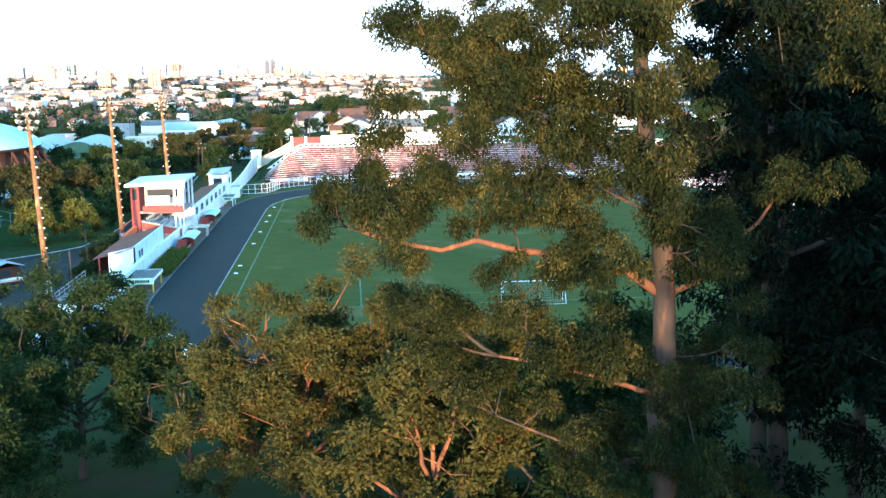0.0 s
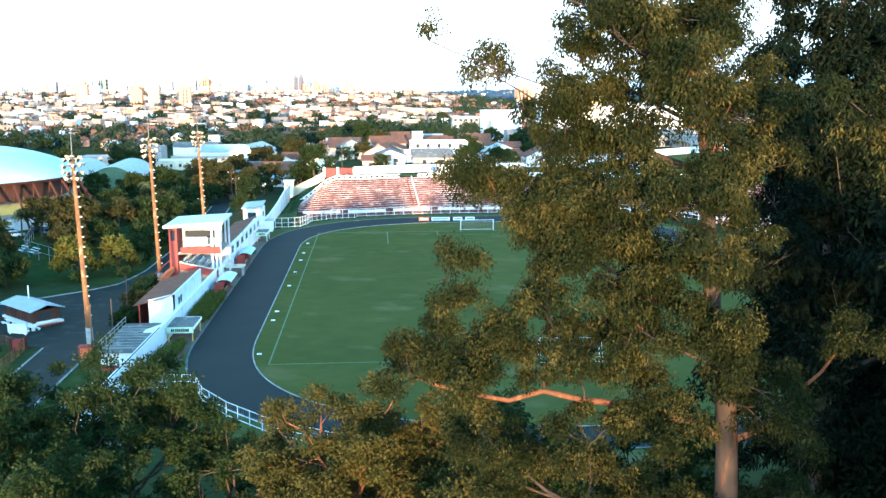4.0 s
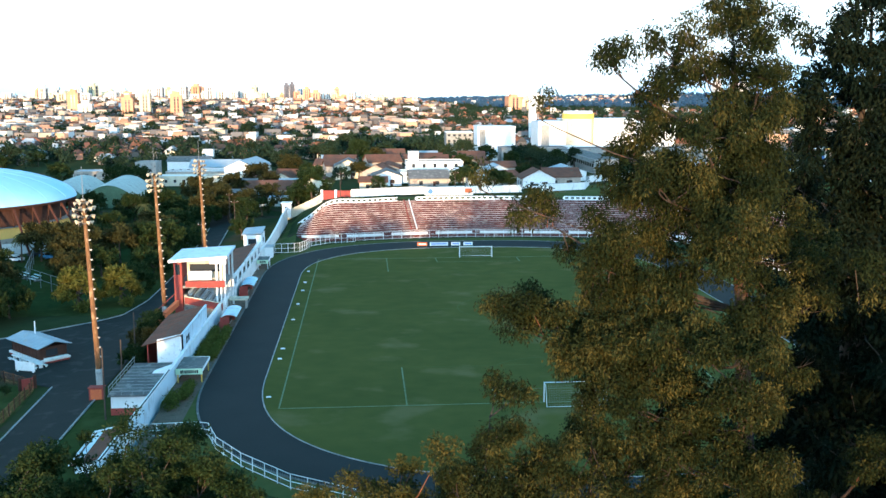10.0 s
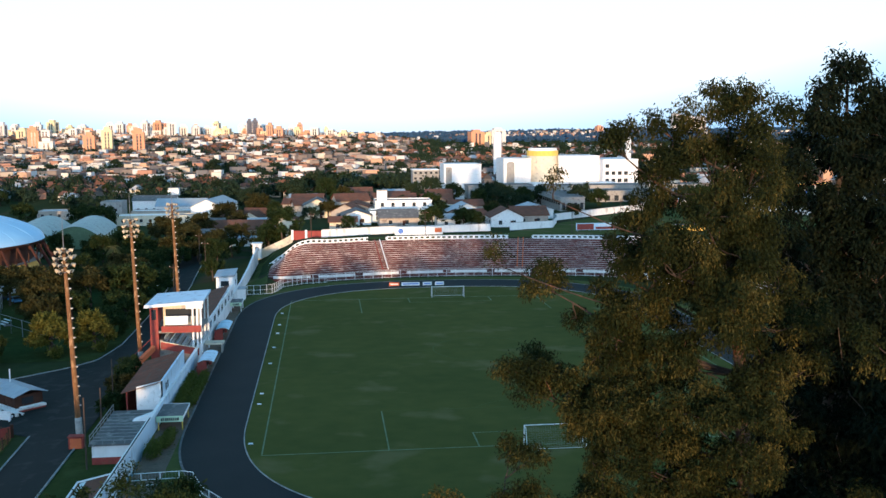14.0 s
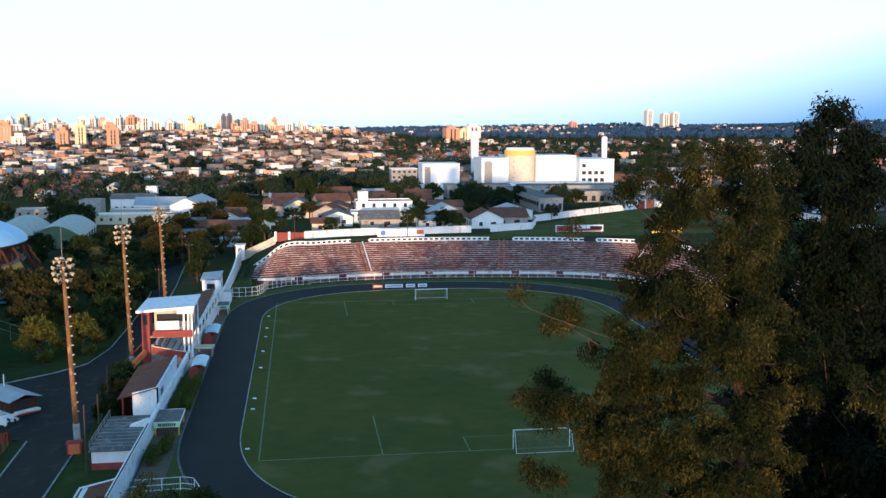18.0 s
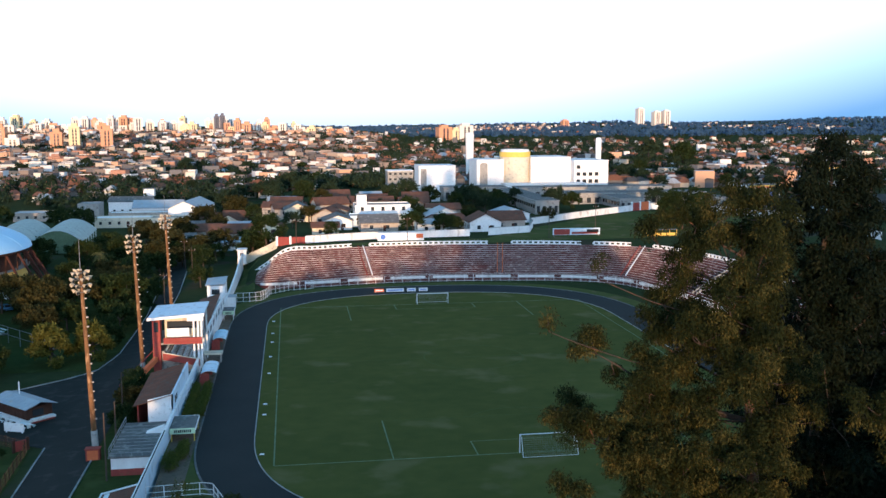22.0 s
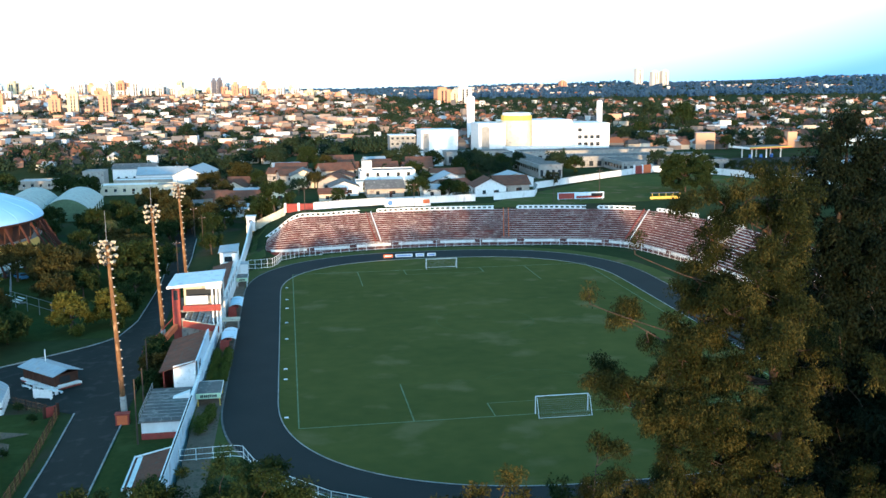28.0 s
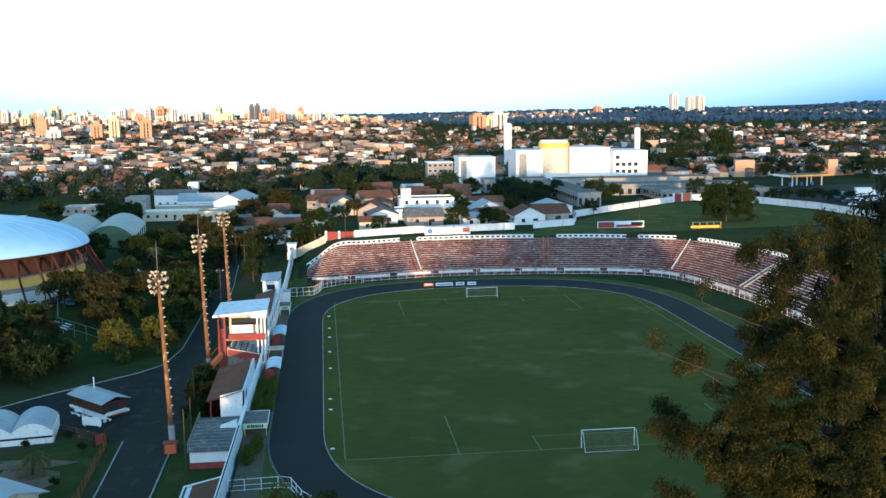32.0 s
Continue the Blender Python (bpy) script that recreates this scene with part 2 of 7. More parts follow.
M["yellow"] = mat("yellow_paint", (0.72, 0.5, 0.1), (0.6, 0.4, 0.08), 0.8, 0.7)
M["cream"] = mat("cream_plaster", (0.66, 0.6, 0.46), (0.52, 0.46, 0.35), 0.4, 0.85, c3=(0.4, 0.36, 0.3))
# the orange in this bark stands in for low sun on the limbs
M["bark"] = mat("smooth_sun_orange_bark", (0.19, 0.075, 0.034), (0.09, 0.046, 0.028), 1.2, 0.85, bump=0.03, fine=6, c3=(0.3, 0.12, 0.05), stretch=(1, 1, 0.3))
# greyer, darker copy of the bark: the trunk's shade is in its colour
M["trunk"] = mat("shade_grey_gum_trunk", (0.07, 0.05, 0.038), (0.032, 0.026, 0.022), 0.8, 0.9, bump=0.03, fine=6, c3=(0.13, 0.06, 0.03), stretch=(1, 1, 0.3))
M["darkbark"] = mat("dark_bark", (0.09, 0.065, 0.05), (0.05, 0.04, 0.03), 1.2, 0.9, bump=0.03, fine=6, stretch=(1, 1, 0.3))
M["gum"] = leaf_mat("gum_leaves", (0.005, 0.009, 0.004), (0.022, 0.027, 0.008), (0.138, 0.108, 0.028), 0.28)
# shaded copy of the gum leaves: the near-black colour stands in for shade
M["gumshade"] = leaf_mat("shade_dark_gum_leaves", (0.003, 0.006, 0.004), (0.006, 0.01, 0.005), (0.018, 0.019, 0.008), 0.06)
M["bush"] = leaf_mat("yellow_green_leaves", (0.018, 0.024, 0.007), (0.062, 0.058, 0.015), (0.15, 0.11, 0.03))
M["green"] = leaf_mat("green_leaves", (0.01, 0.019, 0.007), (0.027, 0.042, 0.013), (0.075, 0.08, 0.025))
M["olive"] = leaf_mat("brownish_olive_leaves", (0.018, 0.021, 0.008), (0.047, 0.045, 0.015), (0.1, 0.077, 0.026))
M["lime"] = leaf_mat("yellowish_park_leaves", (0.03, 0.04, 0.008), (0.1, 0.1, 0.02), (0.2, 0.165, 0.04))
M["hedge"] = leaf_mat("hedge_leaves", (0.022, 0.035, 0.008), (0.085, 0.1, 0.02), (0.22, 0.22, 0.05))
M["palm"] = leaf_mat("palm_fronds", (0.05, 0.055, 0.02), (0.1, 0.1, 0.035), (0.18, 0.15, 0.06))
M["car_w"] = mat("white_car_paint", (0.7, 0.7, 0.7), (0.66, 0.66, 0.66), 1, 0.25, spec=0.6)
M["car_d"] = mat("dark_car_paint", (0.06, 0.07, 0.09), (0.05, 0.055, 0.07), 1, 0.25, spec=0.6)
M["car_b"] = mat("blue_car_paint", (0.1, 0.25, 0.45), (0.08, 0.2, 0.38), 1, 0.25, spec=0.6)
M["tyre"] = mat("tyre_rubber", (0.03, 0.03, 0.03), (0.02, 0.02, 0.02), 3, 0.9)
M["ink"] = mat("black_lettering", (0.03, 0.03, 0.035), (0.02, 0.02, 0.02), 2, 0.8)
M["blue"] = mat("blue_sign_paint", (0.1, 0.2, 0.55), (0.08, 0.16, 0.45), 2, 0.6)


def palette(name, colours, rough=0.85):
    """One of several plain paints for each separate house."""
    m = mat(name, colours[0], colours[0], 0.3, rough)
    n, l = m.node_tree.nodes, m.node_tree.links
    r = n.new("ShaderNodeValToRGB")
    r.color_ramp.interpolation = "CONSTANT"
    e = r.color_ramp.elements
    e[0].color, e[1].color = (*colours[0], 1), (*colours[-1], 1)
    e[1].position = 1 - 1 / len(colours)
    for i in range(1, len(colours) - 1):
        e.new(i / len(colours)).color = (*colours[i], 1)
    l.new(n.new("ShaderNodeNewGeometry").outputs["Random Per Island"], r.inputs[0])
    mx = n.new("ShaderNodeMix")
    mx.data_type, mx.blend_type = "RGBA", "MULTIPLY"
    mx.inputs["Factor"].default_value = 0.5
    dirt = n.new("ShaderNodeTexNoise")
    dirt.inputs["Scale"].default_value = 0.4
    l.new(r.outputs[0], mx.inputs["A"])
    l.new(dirt.outputs["Fac"], mx.inputs["B"])
    l.new(mx.outputs["Result"], n["Principled BSDF"].inputs["Base Color"])
    return m


M["houses"] = palette("painted_house_walls", ((0.85, 0.82, 0.78), (0.7, 0.42, 0.26), (0.3, 0.24, 0.2), (0.8, 0.74, 0.62), (0.5, 0.27, 0.18), (0.2, 0.19, 0.19), (0.8, 0.78, 0.76), (0.42, 0.33, 0.27), (0.6, 0.5, 0.38), (0.16, 0.15, 0.15)))
M["roofs"] = palette("town_roof_tiles", ((0.36, 0.14, 0.07), (0.14, 0.08, 0.06), (0.26, 0.11, 0.06), (0.1, 0.09, 0.085), (0.2, 0.1, 0.07), (0.5, 0.5, 0.5), (0.22, 0.1, 0.065), (0.09, 0.07, 0.06)))
M["tower"] = mat("tower_plaster", (0.7, 0.64, 0.56), (0.6, 0.54, 0.47), 0.05, 0.8)
M["tower_o"] = mat("terracotta_tower_plaster", (0.6, 0.3, 0.17), (0.5, 0.25, 0.14), 0.05, 0.8)
M["tower_y"] = mat("yellow_tower_plaster", (0.7, 0.58, 0.34), (0.6, 0.48, 0.28), 0.05, 0.8)
M["tower_d"] = mat("dark_tower_cladding", (0.14, 0.13, 0.15), (0.1, 0.1, 0.12), 0.05, 0.6)
# the blue in these leaf colours stands in for distance haze
M["farwoods"] = leaf_mat("haze_blue_far_leaves", (0.036, 0.076, 0.14), (0.045, 0.09, 0.16), (0.058, 0.105, 0.175), 0.2)
M["woods"] = leaf_mat("woodland_leaves", (0.012, 0.024, 0.014), (0.024, 0.038, 0.02), (0.045, 0.056, 0.028), 0.2)


# ---- building blocks ----
class Geo:
    """Gathers corners and faces for one mesh."""

    def __init__(self):
        self.v, self.f = [], []

    def add(self, vs, fs):
        k = len(self.v)
        self.v += [tuple(p) for p in vs]
        self.f += [tuple(i + k for i in f) for f in fs]
        return self

    def box(self, x0, y0, z0, x1, y1, z1):
        return self.hexa([(x0, y0, z0), (x1, y0, z0), (x1, y1, z0), (x0, y1, z0), (x0, y0, z1), (x1, y0, z1), (x1, y1, z1), (x0, y1, z1)])

    def hexa(self, p):
        return self.add(p, [(3, 2, 1, 0), (4, 5, 6, 7), (0, 1, 5, 4), (1, 2, 6, 5), (2, 3, 7, 6), (3, 0, 4, 7)])

    def beam(self, a, b, w, h):
        """A square bar from a to b."""
        a, b = Vector(a), Vector(b)
        d = (b - a).normalized()
        s = d.cross(Vector((0, 0, 1)))
        s = s.normalized() if s.length > 1e-3 else Vector((1, 0, 0))
        u = s.cross(d).normalized()
        s, u = s * w / 2, u * h / 2
        return self.hexa([a - s - u, a + s - u, b + s - u, b - s - u, a - s + u, a + s + u, b + s + u, b - s + u])

    def tube(self, pts, radii, n=8, cap=True):
        k = len(self.v)
        pts = [Vector(p) for p in pts]
        for i, p in enumerate(pts):
            d = (pts[min(i + 1, len(pts) - 1)] - pts[max(i - 1, 0)]).normalized()
            s = d.cross(Vector((0.3, 0.9, 0.2))).normalized()
            u = s.cross(d)
            for j in range(n):
                a = 2 * math.pi * j / n
                self.v.append(tuple(p + (s * math.cos(a) + u * math.sin(a)) * radii[i]))
        for i in range(len(pts) - 1):
            for j in range(n):
                self.f.append((k + i * n + j, k + i * n + (j + 1) % n, k + (i + 1) * n + (j + 1) % n, k + (i + 1) * n + j))
        if cap:
            self.f.append(tuple(k + (len(pts) - 1) * n + j for j in range(n)))
            self.f.append(tuple(k + n - 1 - j for j in range(n)))
        return self

    def strip(self, a, b, za=None, zb=None, closed=False):
        """A sheet between two rows of points."""
        k, n = len(self.v), len(a)
        self.v += [tuple(p) for p in a] + [tuple(p) for p in b]
        for i in range(n if closed else n - 1):
            j = (i + 1) % n
            self.f.append((k + i, k + j, k + n + j, k + n + i))
        return self


def part(name, g, material, parent=None, label="", smooth=False):
    me = bpy.data.meshes.new(name)
    me.from_pydata(g.v, [], g.f)
    if smooth:
        me.shade_smooth()
    me.materials.append(material)
    ob = new(name, me)
    ob.parent = parent
    return tagged(ob, label)


def thing(name, at, label, category, group="", kind="", rz=0.0):
    ob = new(name)
    ob.empty_display_size = 0.5
    ob.matrix_basis = pose(*at, 0, 0, rz)
    return tagged(ob, label, category, group, kind)


def leaf_cloud(name, centres, radii, counts, material, parent, size=0.3, droop=0.5, aspect=0.32, seed=1, flat=0.75, label=""):
    """Many single leaves gathered round clump centres, as one mesh."""
    rng = np.random.default_rng(seed)
    c = np.repeat(np.asarray(centres, float), counts, 0)
    r = np.repeat(np.asarray(radii, float), counts)
    n = len(c)
    d = rng.normal(size=(n, 3))
    d /= np.linalg.norm(d, axis=1)[:, None]
    rad = r * (0.25 + 0.75 * rng.random(n) ** 0.45)
    twig = c + d * rad[:, None] * (1, 1, flat)
    twig += rng.normal(size=(n, 3)) * 0.1 * r[:, None]
    ax = rng.normal(size=(n, 3)) + d * 0.6
    ax[:, 2] -= droop * 2
    ax /= np.linalg.norm(ax, axis=1)[:, None]
    side = np.cross(ax, d * 1.1 + rng.normal(size=(n, 3)) * 0.6)  # blades mostly face outwards from their tuft
    side /= np.linalg.norm(side, axis=1)[:, None] + 1e-9
    ln = (size * (0.6 + 0.8 * rng.random(n)))[:, None]
    v = np.empty((n, 4, 3))
    v[:, 0] = twig
    v[:, 1] = twig + ax * ln * 0.45 + side * ln * aspect * 0.5
    v[:, 2] = twig + ax * ln
    v[:, 3] = twig + ax * ln * 0.45 - side * ln * aspect * 0.5
    me = bpy.data.meshes.new(name)
    me.vertices.add(4 * n)
    me.vertices.foreach_set("co", v.astype(np.float32).ravel())
    me.loops.add(4 * n)
    me.loops.foreach_set("vertex_index", np.arange(4 * n, dtype=np.int32))
    me.polygons.add(n)
    me.polygons.foreach_set("loop_start", np.arange(0, 4 * n, 4, dtype=np.int32))
    me.update(calc_edges=True)
    me.materials.append(material)
    ob = new(name, me)
    ob.parent = parent
    return tagged(ob, label)


def wavy(a, b, n, amount, rng):
    """Points of a bent limb from a to b."""
    a, b = Vector(a), Vector(b)
    out = []
    for i in range(n + 1):
        t = i / n
        w = amount * (b - a).length * math.sin(math.pi * t)
        out.append(a.lerp(b, t) + Vector([rng.uniform(-1, 1) * w for _ in range(3)]) * (0 if i in (0, n) else 1))
    return out


# ---- plan ----
CX, PW, PL = 35.3, 70.6, 105.0                         # pitch: middle, width, length


def smooth01(t):
    t = min(1.0, max(0.0, t))
    return t * t * (3 - 2 * t)


def loop(a, bn, bf, y0n, y0f, n, count=140):
    """A closed ring round the pitch: straight sides and two rounded ends."""
    out = []
    for end, y0, b in ((1, y0f, bf), (-1, y0n, -bn)):
        for i in range(count // 2):
            t = math.pi * (i + 0.5) / (count // 2)
            c, s = math.cos(t) * end, math.sin(t)
            out.append((CX + a * math.copysign(abs(c) ** (2 / n), c), y0 + b * s ** (2 / n)))
    return out


def curve_points(ctrl, per=6):
    """A smooth line through plan points."""
    p = [Vector(c) for c in ctrl]
    p = [2 * p[0] - p[1]] + p + [2 * p[-1] - p[-2]]
    out = []
    for i in range(1, len(p) - 2):
        for k in range(per):
            t = k / per
            a, b, c, d = p[i - 1], p[i], p[i + 1], p[i + 2]
            out.append(0.5 * ((2 * b) + (c - a) * t + (2 * a - 5 * b + 4 * c - d) * t * t + (3 * b - a - 3 * c + d) * t ** 3))
    out.append(p[-2])
    return out


STAND_FRONT = curve_points([(-8.6, 146.5, 0.4), (-8.2, 138.5, 0.6), (-4.2, 132.2, 1.0), (8, 133.0, 1.4), (23, 136.2, 1.7), (40, 137.2, 1.8), (58, 135.6, 1.8), (76, 132.0, 1.8),
                            (88.5, 124.0, 1.8), (94.0, 108.0, 1.8), (97.0, 88.0, 1.8), (98.0, 55.0, 1.8), (98.0, 15.0, 1.8)])
STAND_TOP = curve_points([(-8.7, 147.2, 0.6), (-4.0, 146.0, 4.0), (1.6, 144.5, 7.9), (9.5, 146.8, 8.0), (21.6, 150.4, 8.0), (40, 151.6, 8.0), (61, 149.6, 8.0), (80, 145.6, 8.0),
                          (98.5, 137.0, 8.0), (107.5, 116.0, 8.0), (110.5, 92.0, 8.0), (112.0, 56.0, 8.0), (112.0, 15.0, 8.0)])


def terrain(x, y):
    """The height of the ground."""
    left = -1.9 - 0.9 * smooth01((-22 - x) / 12) + 2.4 * smooth01((y - 95) / 80) * smooth01((x + 60) / 40)
    right = 8.0
    behind = left + (right - left) * smooth01((x + 13) / 16)
    field = -0.06
    out = smooth01((y - 143) / 8) if x < 60 else smooth01((math.hypot(max(0, x - 60), max(0, y - 95) * 0.95) - 46) / 8)
    if y < 95 and x >= 60:
        out = smooth01((x - 106) / 6)
    z = field + (behind - field) * out if x > -13.9 else left
    if x > -13.9 and x < -6 and y > 118:
        z = max(z if y > 143 else field, field + 7.0 * smooth01((y - 118) / 40) * smooth01((x + 12.5) / 11))
    if y < -40:
        z = z if x < -13.9 else field
    far = smooth01((y - 330) / 150)
    if far > 0:
        u = x / (y + 124)
        town = 3 + 17.0 * smooth01((y - 420) / 1100) - 10 * smooth01((y - 1750) / 700)
        hills = 6 + (-5 + 20 * smooth01((u - 0.0) / 0.24) + 18 * smooth01((u - 0.36) / 0.3) + 4 * math.sin(u * 23) + 2.0 * math.sin(u * 57 + 1)) * smooth01((y - 1700) / 2000)
        w = smooth01((u - 0.0) / 0.16)
        z = z + (town + (hills - town) * w + 1.5 * math.sin(x * 0.011) * math.sin(y * 0.009) - z) * far
    return z


def build_ground():
    xs = [-4200, -3000, -2200, -1600, -1200, -900, -700, -520, -400, -300, -230, -180, -140, -110, -90, -75, -62] + [-52 + 3 * i for i in range(12)]
    xs += [-17, -15, -14.2, -13.6, -12.5, -10, -7, -4, 0, 4, 9] + [15 + 7 * i for i in range(13)] + [103, 106, 109, 112, 116, 122, 130, 145, 170, 200, 240, 300, 380, 480, 620, 800, 1050, 1400, 1900, 2600, 3400, 4400]
    ys = [-900, -500, -300, -200, -140] + [-110 + 10 * i for i in range(22)] + [112 + 3 * i for i in range(25)] + [190, 200, 215, 235, 260, 290, 320, 345, 370, 400, 440, 490, 550, 620, 700, 800, 900, 1000, 1120, 1250, 1400, 1550, 1700, 1850, 2000, 2200, 2400, 2650, 2900, 3150, 3400, 3650, 3900, 4150, 4500]
    g = Geo()
    for y in ys:
        for x in xs:
            g.v.append((x, y, terrain(x, y)))
    n = len(xs)
    for j in range(len(ys) - 1):
        for i in range(n - 1):
            g.f.append((j * n + i, j * n + i + 1, (j + 1) * n + i + 1, (j + 1) * n + i))
    ob = part("ground", g, M["ground"])
    tagged(ob, "dark green grassy ground rising to distant wooded hills", "ground", kind="structure")
    return ob


build_ground()

INNER = loop(38.0, 37.0, 35.5, 13.3, 84.0, 2.5)
OUTER = loop(45.6, 43.0, 46.0, 13.3, 84.0, 2.5)
LIP = loop(38.14, 37.14, 35.64, 13.3, 84.0, 2.5)
OUTLIP = loop(45.85, 43.25, 46.25, 13.3, 84.0, 2.5)
RIM = loop(50.0, 47.0, 51.0, 13.3, 84.0, 2.5)


def build_field():
    pitch = Geo()
    pitch.v = [(x, y, 0.0) for x, y in INNER]
    pitch.f = [tuple(range(len(INNER)))]
    p = tagged(part("pitch", pitch, M["pitch"]), "mown green grass football pitch with faded markings", "pitch", kind="structure")
    w = 0.09

    def bar(x0, y0, x1, y1, m="line"):
        part("marking_line", Geo().box(x0, y0, -0.01, x1, y1, 0.012), M[m], p)

    bar(0, -w, PW, w), bar(0, PL - w, PW, PL + w), bar(-w, 0, w, PL), bar(PW - w, 0, PW + w, PL), bar(0, PL / 2 - w / 2, PW, PL / 2 + w / 2, "faint")
    for y, s in ((0, 1), (PL, -1)):
        for half, deep in ((20.16, 16.5), (9.16, 5.5)):
            for side in (-1, 1):
                x = CX + side * half
                bar(x - w, min(y, y + s * deep), x + w, max(y, y + s * deep))
            bar(CX - half, y + s * deep - w / 2, CX + half, y + s * deep + w / 2, "faint" if deep > 10 else "line")
        arc = [(CX + 9.15 * math.cos(a), y + s * (11 + 9.15 * math.sin(a))) for a in np.linspace(radians(37), radians(143), 24)]
        arc2 = [(CX + 9.0 * math.cos(a), y + s * (11 + 9.0 * math.sin(a))) for a in np.linspace(radians(37), radians(143), 24)]
        part("penalty_arc", Geo().strip([(*q, 0.012) for q in arc], [(*q, 0.012) for q in arc2]), M["faint"], p)
    ring = [(math.cos(a), math.sin(a)) for a in np.linspace(0, 2 * math.pi, 65)[:-1]]
    part("centre_circle", Geo().strip([(CX + 9.15 * c, 52.5 + 9.15 * s, 0.012) for c, s in ring], [(CX + 9.0 * c, 52.5 + 9.0 * s, 0.012) for c, s in ring], closed=True), M["faint"], p)
    t = Geo().strip([(*q, 0.004) for q in LIP], [(*q, 0.004) for q in OUTER], closed=True)
    tagged(part("running_track", t, M["track"]), "dark asphalt running track round the pitch", "track", kind="structure")
    k = Geo()
    k.strip([(*q, 0.0) for q in INNER], [(*q, 0.07) for q in INNER], closed=True)
    k.strip([(*q, 0.07) for q in INNER], [(*q, 0.07) for q in LIP], closed=True)
    k.strip([(*q, 0.07) for q in LIP], [(*q, 0.0) for q in LIP], closed=True)
    tagged(part("track_kerb", k, M["kerb"]), "low whitewashed inner kerb of the track", "kerb", kind="structure")
    k = Geo()
    k.strip([(*q, 0.0) for q in OUTER], [(*q, 0.08) for q in OUTER], closed=True)
    k.strip([(*q, 0.08) for q in OUTER], [(*q, 0.08) for q in OUTLIP], closed=True)
    k.strip([(*q, 0.08) for q in OUTLIP], [(*q, -0.05) for q in OUTLIP], closed=True)
    tagged(part("outer_track_kerb", k, M["darkroof"]), "low grey concrete outer kerb of the track", "kerb", kind="structure")
    v = Geo().strip([(*q, -0.01) for q in OUTLIP], [(*q, -0.02) for q in RIM], closed=True)
    tagged(part("grass_verge", v, M["field"]), "grass verge between track and terraces", "grass", kind="structure")
    e = Geo()
    e.add([(-13.9, -26, 0.0), (-10.55, -26, 0.0), (-10.55, 118, 0.0), (-13.9, 118, 0.0)], [(0, 1, 2, 3)])
    tagged(part("earth_strip", e, M["dirt"]), "bare brown earth strip along the white wall", "earth", kind="structure")


build_field()


def goal(y, face):
    g = thing("football_goal", (CX, y, 0), "white steel football goal with net standing on the pitch", "goal", "goals on the pitch", rz=0 if face > 0 else 180)
    for s in (-1, 1):
        part("post", Geo().tube([(3.66 * s, 0, 0), (3.66 * s, 0, 2.44)], [0.06, 0.06]), M["white"], g)
        part("net_stay", Geo().tube([(3.66 * s, 0, 2.44), (3.66 * s, -0.9, 2.4), (3.66 * s, -2.0, 0.02)], [0.035] * 3, 6), M["white"], g)
    part("crossbar", Geo().tube([(-3.72, 0, 2.44), (3.72, 0, 2.44)], [0.06, 0.06]), M["white"], g)
    part("back_bar", Geo().tube([(-3.66, -2.0, 0.05), (3.66, -2.0, 0.05)], [0.03, 0.03], 6), M["white"], g)
    net = Geo()
    for i in range(25):
        x = -3.6 + 0.3 * i
        net.beam((x, -0.9, 2.4), (x, -2.0, 0.05), 0.012, 0.012)
        net.beam((x, 0, 2.42), (x, -0.9, 2.4), 0.012, 0.012)
    for i in range(9):
        z = 0.25 + 0.25 * i
        yy = -2.0 + 1.1 * (z / 2.4)
        net.beam((-3.6, yy, z), (3.6, yy, z), 0.012, 0.012)
        for s in (-1, 1):
            net.beam((3.64 * s, yy, z), (3.64 * s, 0, z), 0.012, 0.012)
    part("net", net, M["concrete"], g, "grey cord net")


goal(0, 1)
goal(PL, -1)


# ---- terraces ----
def lerp_rows(k, rows):
    """Row k of rows between front and top of the terraces, with its height."""
    t = k / rows
    return [a.lerp(b, t) for a, b in zip(STAND_FRONT, STAND_TOP)]


def build_stand():
    st = thing("terrace_stand", (0, 0, 0), "curved red concrete terrace stand with worn white step edges", "stand", kind="structure")
    rows = 15
    n = len(STAND_FRONT)
    cuts = [0, 10, 18, 26, 34, 42, 48, 54, 58, 66, n - 1]
    lines = [lerp_rows(k, rows) for k in range(rows + 1)]
    for a, b in zip(cuts, cuts[1:]):
        for k in range(rows):
            lo, hi = lines[k][a:b + 1], lines[k + 1][a:b + 1]
            tread = Geo()
            tread.strip([(p.x, p.y, p.z) for p in lo], [(p.x, p.y, q.z) for p, q in zip(lo, hi)])
            tread.strip([(p.x, p.y, q.z) for p, q in zip(lo, hi)], [(q.x, q.y, q.z) for q in hi])
            part("step", tread, M["terrace"], st)
            edge = Geo()
            inn = [p.lerp(q, 0.08) for p, q in zip(lo, hi)]
            o = 0.012
            edge.strip([(p.x, p.y, q.z - 0.09) for p, q in zip(lo, hi)], [(p.x, p.y, q.z + o) for p, q in zip(lo, hi)])
            edge.strip([(p.x, p.y, q.z + o) for p, q in zip(lo, hi)], [(i.x, i.y, q.z + o) for i, q in zip(inn, hi)])
            for f in range(len(edge.v)):
                x, y, z = edge.v[f]
                edge.v[f] = (x, y - 0.006, z)
            part("step_edge", edge, M["nosing"] if a < 58 else M["white2"], st)
    fw = Geo().strip([(p.x, p.y, -0.1) for p in STAND_FRONT], [(p.x, p.y, p.z) for p in STAND_FRONT])
    part("front_wall", fw, M["terrace"], st)
    bw = Geo().strip([(p.x, p.y, p.z) for p in STAND_TOP], [(p.x, p.y, -1.0) for p in STAND_TOP])
    part("back_wall", bw, M["concrete"], st)
    return st


STAND = build_stand()


